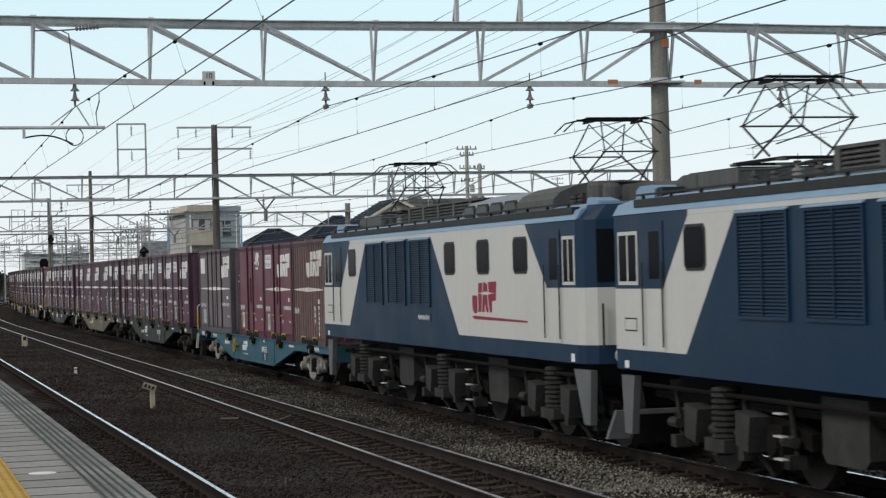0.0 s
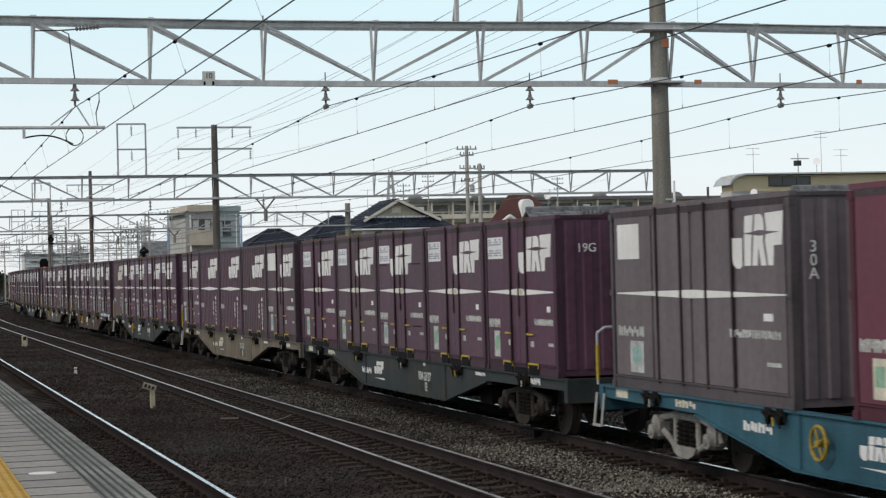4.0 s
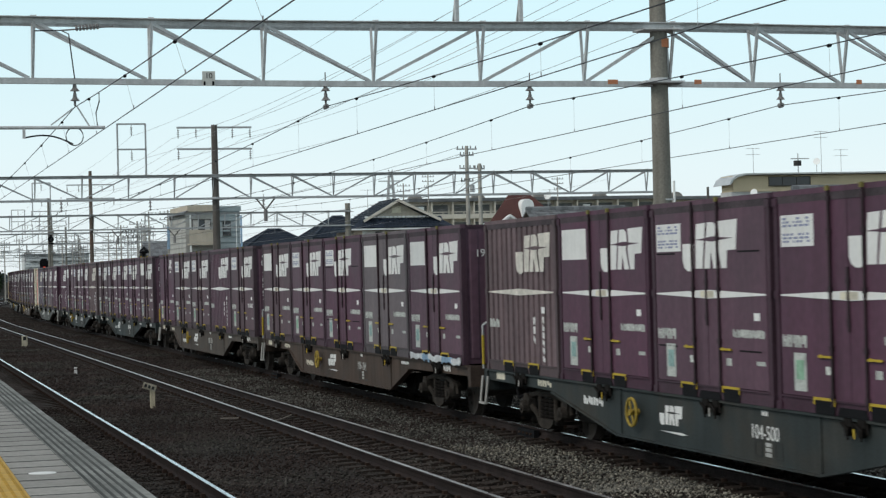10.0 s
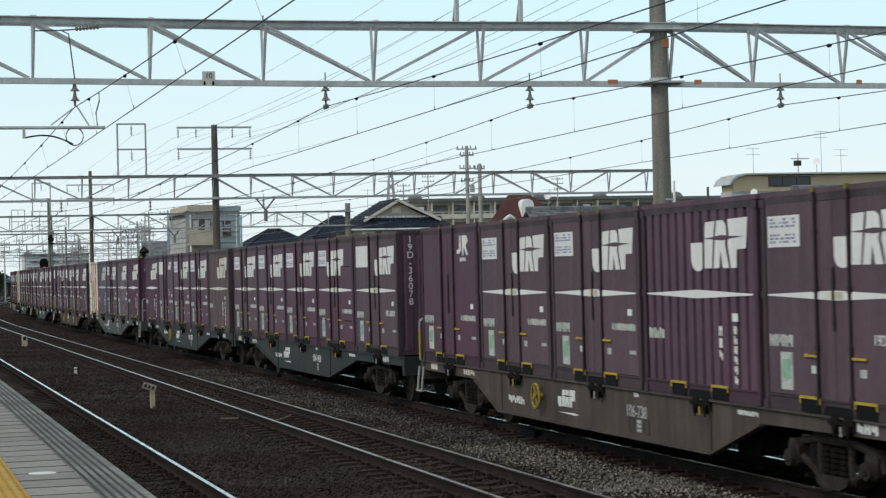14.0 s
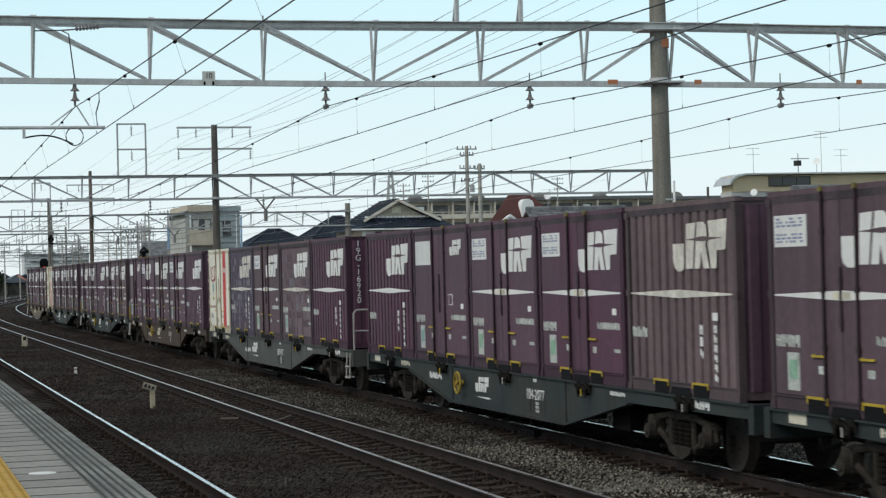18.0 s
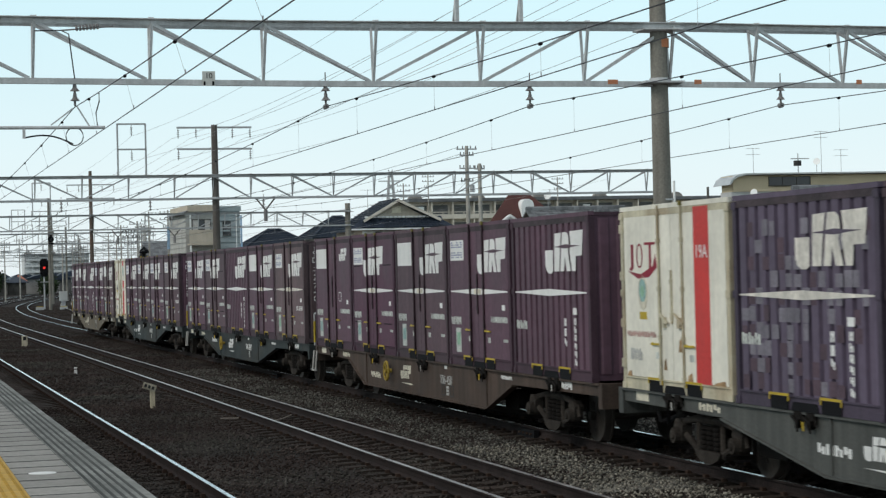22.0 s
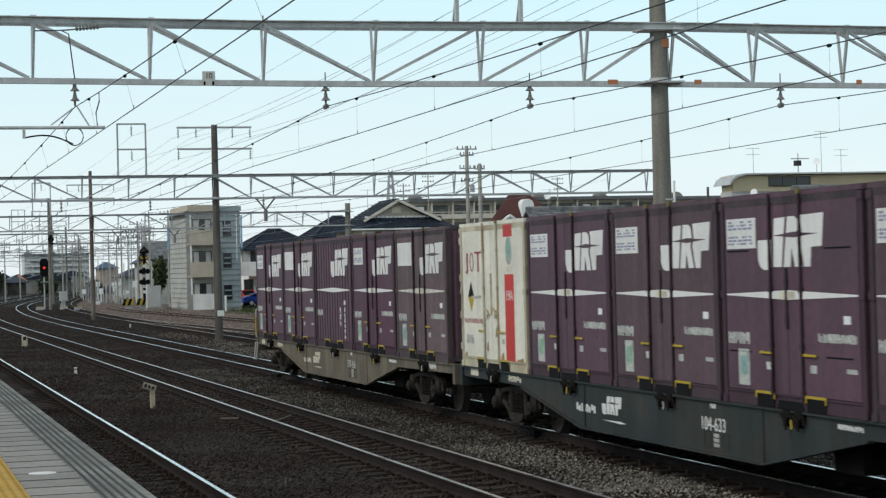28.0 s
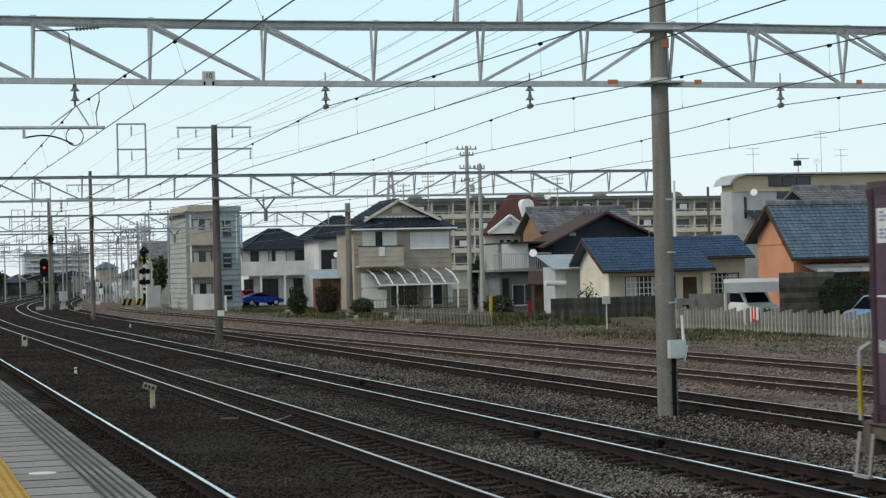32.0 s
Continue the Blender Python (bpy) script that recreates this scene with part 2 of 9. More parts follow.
def slab_x(bm, pts, x0, x1):
    """A bar: the polygon pts in (y, z), from x0 to x1."""
    a = [bm.verts.new((x0, y, z)) for y, z in pts]
    b = [bm.verts.new((x1, y, z)) for y, z in pts]
    bm.faces.new(a)
    bm.faces.new(b[::-1])
    n = len(pts)
    for i in range(n):
        j = (i + 1) % n
        bm.faces.new((a[i], b[i], b[j], a[j]))


def lathe(bm, x, y, prof, n=10):
    """A turned solid on an upright axis: prof is a list of (radius, z)."""
    rings = [[bm.verts.new((x + r * math.cos(6.28319 * i / n), y + r * math.sin(6.28319 * i / n), z)) for i in range(n)] for r, z in prof]
    for a, b in zip(rings, rings[1:]):
        for i in range(n):
            j = (i + 1) % n
            bm.faces.new((a[i], a[j], b[j], b[i]))
    bm.faces.new(rings[0][::-1])
    bm.faces.new(rings[-1])


def coil(r, z0, z1, turns):
    """The outline of a coil spring for lathe()."""
    out, h = [], (z1 - z0) / turns
    for i in range(turns):
        z = z0 + i * h
        out += [(r * 0.72, z), (r, z + 0.2 * h), (r, z + 0.65 * h), (r * 0.72, z + 0.85 * h)]
    return out


def rope(bm, pts, r, n=5):
    """A wire through the points, in one piece."""
    pts = [Vector(p) for p in pts]
    prev = None
    for k, p in enumerate(pts):
        d = (pts[min(k + 1, len(pts) - 1)] - pts[max(k - 1, 0)]).normalized()
        u = d.cross(Vector((0.0, 0.0, 1.0)))
        u = u.normalized() if u.length > 1e-3 else Vector((1.0, 0.0, 0.0))
        w = u.cross(d)
        ring = [bm.verts.new(p + (u * math.cos(6.28319 * i / n) + w * math.sin(6.28319 * i / n)) * r) for i in range(n)]
        if prev:
            for i in range(n):
                j = (i + 1) % n
                bm.faces.new((prev[i], prev[j], ring[j], ring[i]))
        prev = ring


def mesh_from(bm, name, material):
    bmesh.ops.recalc_face_normals(bm, faces=bm.faces)
    me = bpy.data.meshes.new(name)
    bm.to_mesh(me)
    bm.free()
    me.materials.append(material)
    return me


def part(name, bm, material, parent=None, label=""):
    ob = new(name, mesh_from(bm, name, material))
    if parent:
        ob.parent = parent
    return tagged(ob, label) if label else ob


SHARED = {}


def shared(name, key, build, material, parent, at=None, label=""):
    """A part whose mesh is built once for each key and material."""
    k = (key, material.name)
    if k not in SHARED:
        bm = bmesh.new()
        build(bm)
        SHARED[k] = mesh_from(bm, name, material)
    ob = new(name, SHARED[k])
    ob.parent = parent
    if at:
        ob.location = at
    return tagged(ob, label) if label else ob


def empty(name, label, category, group="", kind=""):
    ob = new(name)
    ob.empty_display_size = 0.2
    return tagged(ob, label, category, group, kind)


def letters(name, text, size, material, parent, m, down=False):
    """Lettering in the built-in font; down sets the signs one under another."""
    cu = bpy.data.curves.new(name, "FONT")
    cu.body = "\n".join(text) if down else text
    cu.size, cu.extrude = size, 0.003
    cu.align_x, cu.align_y = "CENTER", "CENTER"
    cu.space_line = 0.82
    tmp = bpy.data.objects.new(name, cu)
    me = bpy.data.meshes.new_from_object(tmp)
    bpy.data.objects.remove(tmp)
    me.materials.append(material)
    ob = new(name, me)
    ob.parent = parent
    ob.matrix_basis = m
    return ob


# ---- the line of the tracks ----
def bend(x):
    """How far the tracks have swung aside at x."""
    y, knots = 0.0, ((-115, 0.0), (-190, 0.05), (-245, 0.11), (-300, 0.13))
    for (xa, sa), (xb, sb) in zip(knots, knots[1:]):
        if x >= xa:
            break
        q = max(x, xb)
        sq = sa + (sb - sa) * (q - xa) / (xb - xa)
        y += (sa + sq) / 2 * (xa - q)
    if x < -300:
        y += 0.13 * (-300 - x)
    return y


MAIN = {"1": 3.544, "2": 7.577, "3": 11.24, "4": 15.82}


def line_y(key, x):
    if key in MAIN:
        return MAIN[key] + bend(x)
    if key == "5":
        return max(20.2 + 0.044 * (x + 30), line_y("4", x) + 0.02) if x > -160 else line_y("4", x) + 0.02
    return max(24.0 + 0.024 * (x + 30), line_y("4", x) + 3.6)


def stations(x0, x1):
    xs, x = [], x0
    while x > x1:
        xs.append(x)
        x -= 60 if x > -100 else 10
    return xs + [x1]


# ---- ground ----
def sheet(name, rows, material, parent=None):
    bm = bmesh.new()
    grid = [[bm.verts.new(c) for c in row] for row in rows]
    for a, b in zip(grid, grid[1:]):
        for i in range(len(a) - 1):
            bm.faces.new((a[i], a[i + 1], b[i + 1], b[i]))
    return part(name, bm, material, parent)


ground = sheet("ground", [[(x, y, -0.42) for x in (-4000, -900, -300, 0, 300, 4000)] for y in (-4000, -300, 0, 40, 300, 4000)], far_ground_m)
tagged(ground, "flat town ground reaching to the horizon", "ground", kind="structure")
rows = []
for y in [-2.0 + 1.0 * i for i in range(20)]:
    rows.append([(x, y + bend(x) * (1 if y > 2 else 0.6), -0.21 + 0.035 * noise.noise((x * 0.5, y * 0.9, 0))) for x in [20 - 2 * i for i in range(50)] + [-80 - 5 * i for i in range(75)]])
bed = sheet("ballast_bed", rows, ballast_m)
tagged(bed, "dark brown crushed stone ballast between the running lines", "ballast", kind="structure")
rows = []
for y in [17.0 + 1.0 * i for i in range(11)]:
    rows.append([(x, y + bend(x), (-0.21 if y < 17.5 else -0.145) + 0.05 * noise.noise((x * 0.4, y * 0.8, 3)) - (0.004 if y < 17.5 else 0)) for x in [20 - 2 * i for i in range(50)] + [-80 - 5 * i for i in range(75)]])
yard = sheet("yard_bed", rows, red_ballast_m)
tagged(yard, "reddish rusty ballast of the yard sidings", "ballast", kind="structure")
rows = []
for y in [27.0, 28.0, 29.5, 31.0, 33.0, 36.0, 45.0, 70.0, 140.0]:
    rows.append([(x, y + bend(x), -0.21 + 0.10 * noise.noise((x * 0.2, y * 0.3, 7)) * (1 if y < 34 else 0.2)) for x in [60 - 4 * i for i in range(90)]])
verge = sheet("verge", rows, soil_m)
tagged(verge, "bare earth and weedy verge beside the sidings", "ground", kind="structure")


# ---- platform ----
platform = empty("platform", "pale concrete railway platform with yellow tactile paving", "platform", kind="structure")
bm = bmesh.new()
slab_x(bm, [(-6, -0.4), (1.92, -0.4), (1.92, 0.80), (2.025, 0.82), (2.025, 0.985), (-6, 0.985)], -118, 30)
part("platform_body", bm, wall_dark_m, platform, "grimy concrete platform wall")
bm = bmesh.new()
for i in range(150):
    x = 29.2 - i
    box(bm, x - 0.992, x, 1.648, 2.04, 0.955, 1.0)
part("coping", bm, plat_edge_m, platform, "pale concrete coping slabs")
for y in (1.662, 1.732, 1.802, 1.872, 1.942):
    bm = bmesh.new()
    box(bm, -118, 29, y, y + 0.026, 0.99, 1.004)
    part("groove_strip", bm, groove_m, platform, "dark anti-slip strip")


def tactile(bm):
    box(bm, -0.148, 0.148, 0.0, 0.296, 0.95, 1.002)
    for i in range(4):
        for j in range(4):
            x, y = -0.11 + 0.073 * i, 0.04 + 0.073 * j
            box(bm, x - 0.014, x + 0.014, y - 0.014, y + 0.014, 1.0, 1.007)


for i in range(52):
    for row in (0, 1):
        shared("paving_slab", "flag" + str(row), lambda bm: box(bm, -0.296, 0.296, 0.0, (0.512, 0.62)[row], 0.95, 1.0), plat_m, platform, (-9 - 0.62 * i, (1.13, 0.20)[row], 0.001 * ((i * 7) % 3)))
for i in range(100):
    shared("tactile_tile", "tactile", tactile, yellow_tile_m, platform, (-11 - 0.3 * i, 0.83, 0))
bm = bmesh.new()
box(bm, -118, -41.4, 0.2, 1.642, 0.95, 0.998)
box(bm, -8.6, 29, -6, 1.642, 0.95, 0.998)
box(bm, -41.4, -8.6, -6, 0.19, 0.95, 0.998)
part("paving", bm, plat_m, platform)
bm = bmesh.new()
for i in range(52):
    x = -9.31 - 0.62 * i
    w = (0.018, 0.03, 0.022)[i % 3]
    box(bm, x - w, x + w, 1.13, 1.642, 0.96, 1.0035)
    box(bm, x - w, x + w, 0.20, 0.82, 0.96, 1.0035)
tagged(part("mortar_joints", bm, groove_m, platform), kind="stuff")
bm = bmesh.new()
tube(bm, (-17.97, 1.37, 1.0), (-17.97, 1.37, 1.006), 0.12, n=20)
part("cover_disc", bm, white_m, platform, "round pale metal cover")


# ---- tracks ----
RAIL = [(-0.063, -0.153), (0.063, -0.153), (0.063, -0.141), (0.010, -0.118), (0.010, -0.044), (0.032, -0.032), (0.032, -0.004), (-0.032, -0.004), (-0.032, -0.032), (-0.010, -0.044), (-0.010, -0.118), (-0.063, -0.141)]


def sweep(name, key, shift, pts, material, parent, x0, x1, label=""):
    bm = bmesh.new()
    prev = None
    xs = stations(x0, x1)
    for x in xs:
        row = [bm.verts.new((x, line_y(key, x) + shift + y, z)) for y, z in pts]
        if prev:
            for i in range(len(pts)):
                j = (i + 1) % len(pts)
                bm.faces.new((prev[i], prev[j], row[j], row[i]))
        else:
            bm.faces.new(row)
        prev = row
    bm.faces.new(prev[::-1])
    return part(name, bm, material, parent, label)


def sleeper(bm):
    slab_x(bm, [(-1.0, -0.30), (1.0, -0.30), (1.0, -0.17), (0.75, -0.158), (0.4, -0.158), (0.25, -0.178), (-0.25, -0.178), (-0.4, -0.158), (-0.75, -0.158), (-1.0, -0.17)], -0.115, 0.115)


TRACKS = {}
for key in ("1", "2", "3", "4", "5", "6"):
    shiny = key in ("1", "2", "3")
    track = empty("track", "polished steel rails on concrete sleepers in dark ballast" if shiny else "dull rusty siding rails on old sleepers", "railway track", "tracks", "structure")
    TRACKS[key] = track
    end = {"5": -150, "6": -190}.get(key, -560)
    for side in (-0.566, 0.566):
        rail = sweep("rail", key, side, RAIL, yard_rust_m if key in "56" else rust_m, track, 20, end, "rust-brown steel rail")
        hw = 0.031 if shiny else 0.028
        sweep("rail_head", key, side, [(-hw, -0.0045), (hw, -0.0045), (hw, 0.0), (-hw, 0.0)], railtop_m if key in "13" else railtop_grey_m if shiny else railtop_dull_m, rail, 20, end, "worn bright running surface" if shiny else "dull worn running surface")
for key, start, count in (("1", -20, 110), ("2", -20, 190), ("3", -19, 250), ("4", -26, 220), ("5", -32, 150), ("6", -40, 130)):
    clips, rest = bmesh.new(), bmesh.new()
    for i in range(count):
        x = start - 0.6 * i
        y = line_y(key, x)
        if key in "56" and i >= 60:
            slab_x(rest, [(y - 1.0, -0.30), (y + 1.0, -0.30), (y + 1.0, -0.165), (y - 1.0, -0.165)], x - 0.115, x + 0.115)
        else:
            shared("sleeper", "sleeper", sleeper, sleeper_m, TRACKS[key], (x, y, -0.022 if key == "1" else 0.0))
        if i < (90 if key == "1" else 150) and key in "1234":
            for sd in (-0.566, 0.566):
                for d in (-0.10, 0.10):
                    box(clips, x - 0.045, x + 0.045, y + sd + d - 0.026, y + sd + d + 0.026, -0.17, -0.115)
    if key in "56":
        tagged(part("far_sleepers", rest, sleeper_m, TRACKS[key]), kind="stuff")
    else:
        tagged(part("rail_clips", clips, clip_m, TRACKS[key]), kind="stuff")
# insulated rail joints with bonding cables
for x, key in ((-32.6, "3"), (-29.9, "3"), (-50.0, "3"), (-55.0, "3")):
    s = -0.566 if x in (-32.6, -55.0) else 0.566
    box_ob = empty("rail_joint", "black insulated rail joint box beside the rail", "rail joint", "rail joints")
    bm = bmesh.new()
    box(bm, x - 0.45, x + 0.45, line_y(key, x) + s - 0.14, line_y(key, x) + s - 0.05, -0.19, -0.03)
    part("fishplate", bm, black_m, box_ob)
    bm = bmesh.new()
    for d in (-0.3, -0.1, 0.1, 0.3):
        tube(bm, (x + d, line_y(key, x) + s - 0.17, -0.10), (x + d, line_y(key, x) + s - 0.13, -0.10), 0.02, n=6)
    tagged(part("bolts", bm, clip_m, box_ob), kind="stuff")


# ---- loose stones ----
def stones(name, n, xr, yr, size, material, z, seed, label, curve=True, keep=None, patchy=False):
    rng = np.random.default_rng(seed)
    x, y = rng.uniform(*xr, n), rng.uniform(*yr, n)
    if patchy:
        x = xr[1] - (xr[1] - xr[0]) * rng.uniform(0, 1, n) ** 1.7
        y = (yr[0] + yr[1]) / 2 + (yr[1] - yr[0]) / 2 * rng.uniform(-1, 1, n) * rng.uniform(0.6, 1.0, n)
        wave = np.sin(x * 0.9 + 2 * np.sin(y * 1.7)) * np.sin(y * 2.3 + x * 0.35)
        k = rng.uniform(0, 1, n) < 0.68 + 0.42 * wave
        x, y = x[k], y[k]
    if xr[0] < -115:
        y = y + np.array([bend(q) for q in x])
    if keep is not None:
        k = keep(x, y)
        x, y = x[k], y[k]
    n = len(x)
    base = np.array([(1, 0, 0), (-1, 0, 0), (0, 1, 0), (0, -1, 0), (0, 0, 1), (0, 0, -0.6)], float)
    r = rng.uniform(0.55, 1.25, (n, 6, 1)) * size * rng.uniform(0.6, 1.3, (n, 1, 1))
    a = rng.uniform(0, 6.283, n)
    tilt = rng.uniform(-0.6, 0.6, n)
    v = base[None] * r
    v[:, :, 2] *= 0.75
    c, s = np.cos(tilt)[:, None], np.sin(tilt)[:, None]
    v = np.stack([v[:, :, 0] * c - v[:, :, 2] * s, v[:, :, 1], v[:, :, 0] * s + v[:, :, 2] * c], -1)
    c, s = np.cos(a)[:, None], np.sin(a)[:, None]
    v = np.stack([v[:, :, 0] * c - v[:, :, 1] * s, v[:, :, 0] * s + v[:, :, 1] * c, v[:, :, 2]], -1)
    v += np.stack([x, y, np.full(n, z) + rng.uniform(-0.01, 0.03, n)], -1)[:, None]
    tri = np.array([(0, 2, 4), (2, 1, 4), (1, 3, 4), (3, 0, 4), (2, 0, 5), (1, 2, 5), (3, 1, 5), (0, 3, 5)])
    f = (tri[None] + 6 * np.arange(n)[:, None, None]).reshape(-1)
    me = bpy.data.meshes.new(name)
    me.vertices.add(6 * n)
    me.vertices.foreach_set("co", v.reshape(-1))
    me.loops.add(len(f))
    me.loops.foreach_set("vertex_index", f)
    me.polygons.add(8 * n)
    me.polygons.foreach_set("loop_start", np.arange(0, len(f), 3))
    me.update(calc_edges=True)
    me.materials.append(material)
    return tagged(new(name, me), label, "gravel", kind="stuff")


def free(x, y):
    ok = np.ones(len(x), bool)
    for c in (3.544, 7.577, 11.24, 15.82):
        for s in (-0.566, 0.566):
            ok &= np.abs(y - c - s) > 0.085
    return ok


stones("ballast_stones", 9000, (-46, -13), (2.1, 4.0), 0.027, stone_m, -0.18, 9, "dark crushed ballast stones beside the platform", keep=free)
stones("ballast_stones", 60000, (-46, -16), (4.0, 17.0), 0.027, stone_m, -0.195, 1, "dark crushed ballast stones between the rails", keep=free)
stones("ballast_stones", 45000, (-105, -46), (4.2, 17.0), 0.042, stone_m, -0.20, 2, "dark crushed ballast stones between the rails", keep=free)
stones("dull_ballast_stones", 14000, (-62, -24), (8.5, 10.4), 0.026, dull_stone_m, -0.188, 3, "dull grey ballast stones between the lines", patchy=True)
stones("pale_ballast_stones", 9000, (-31.5, -17), (8.62, 10.35), 0.027, bright_stone_m, -0.182, 31, "fresh pale ballast stones heaped beside the rail", patchy=True)
stones("pale_ballast_stones", 20000, (-85, -24), (11.95, 15.2), 0.029, pale_stone_m, -0.185, 4, "fresh pale ballast stones beside the line", patchy=True)
stones("rusty_ballast_stones", 18000, (-105, -26), (13.0, 17.3), 0.034, red_stone_m, -0.195, 5, "rust-stained ballast stones between the sidings", patchy=True)
stones("rusty_ballast_stones", 30000, (-110, -26), (17.2, 27.6), 0.042, red_stone_m, -0.14, 6, "rust-stained ballast stones between the sidings")
stones("verge_rubble", 16000, (-110, -45), (27.0, 33.5), 0.045, mat("rubble", (0.17, 0.15, 0.125), 0.95, var=0.3, scale=0.5, fine=30, bump=0.3, island=0.6), -0.19, 7, "scattered rubble on bare verge earth")
stones("ballast_stones", 26000, (-230, -105), (2.6, 17.0), 0.065, stone_m, -0.20, 11, "dark crushed ballast stones on the curve")
stones("rusty_ballast_stones", 16000, (-230, -108), (17.0, 25.0), 0.065, red_stone_m, -0.15, 12, "rust-stained ballast stones on the curve")


# ---- the train ----
def travelled(t):
    d = t - 16.0
    return 9.12168 * d - 0.010186 * d * d


def plate(name, pts, y, material, parent, thick=0.003, label="", key=None):
    """A thin painted mark on the near side: polygon in (x, z)."""
    return shared(name, key or (name, tuple(pts), y), lambda bm: slab(bm, pts, y - thick, y), material, parent, None, label)


def rect(x0, x1, z0, z1):
    return [(x0, z0), (x1, z0), (x1, z1), (x0, z1)]


def emblem(parent, x0, x1, z0, z1, y, light, dark, name="emblem"):
    """The operator's mark as plain slanted blocks."""
    w, h = x1 - x0, z1 - z0
    P = lambda pts: [(x0 + a * w, z0 + b * h) for a, b in pts]
    plate(name, P([(0.0, 0.56), (0.0, 0.20), (0.03, 0.07), (0.09, 0.0), (0.16, 0.0), (0.205, 0.05), (0.212, 0.56)]), y, light, parent, label="white painted mark" if light is white_m else "crimson painted mark")
    plate(name, P([(0.245, 0.05), (0.372, 0.05), (0.395, 0.45), (0.436, 0.965), (0.268, 0.95), (0.252, 0.62)]), y, light, parent)
    plate(name, P([(0.402, 0.05), (0.505, 0.05), (0.528, 0.40), (0.572, 0.05), (0.675, 0.05), (0.612, 0.50), (0.64, 0.70), (0.625, 0.90), (0.572, 0.97), (0.470, 0.97), (0.428, 0.45)]), y, light, parent)
    plate(name, P([(0.71, 0.05), (0.80, 0.05), (0.815, 0.40), (0.965, 0.41), (1.0, 1.0), (0.662, 0.98), (0.682, 0.70), (0.655, 0.50)]), y, light, parent)
    plate(name + "_slit", P([(0.23, 0.632), (0.40, 0.655), (0.56, 0.688), (0.72, 0.66), (0.93, 0.64), (0.72, 0.612), (0.56, 0.582), (0.40, 0.61)]), y - 0.003, dark, parent, label="dark pointed gap")


def block_text(parent, x0, x1, z0, z1, y, material, n, name="lettering", down=False):
    """Small unreadable signs as plain upright and level bars in one mesh."""
    def build(bm):
        rng = random.Random(n * 7 + int(100 * (x0 + 9)))
        for i in range(n):
            if down:
                a, b = x0, x1
                c, d = z0 + (z1 - z0) * i / n, z0 + (z1 - z0) * (i + 0.80) / n
            else:
                a, b = x0 + (x1 - x0) * i / n, x0 + (x1 - x0) * (i + 0.84) / n
                c, d = z0, z1
                if z1 - z0 < 0.06:
                    if rng.random() < 0.8:
                        box(bm, a, a + (b - a) * rng.uniform(0.5, 1.0), y - 0.003, y, z0, z1)
                    continue
            w, h = b - a, d - c
            q = rng.uniform(0.36, 0.46) * w
            e_, g_ = rng.choice((0.0, 0.12, 0.3)), rng.choice((0.0, 0.12, 0.3))
            box(bm, a, a + q, y - 0.003, y, c + e_ * h, d)
            box(bm, b - q, b, y - 0.003, y, c, d - g_ * h)
            u = rng.choice((0.30, 0.45, 0.60))
            box(bm, a + q, b - q, y - 0.003, y, c + u * h, c + (u + 0.2) * h)
    return tagged(shared(name, (name, x0, x1, z0, z1, y, n, down), build, material, parent), kind="stuff")


HALF, LONG, TALL = 1.225, 3.715, 2.5


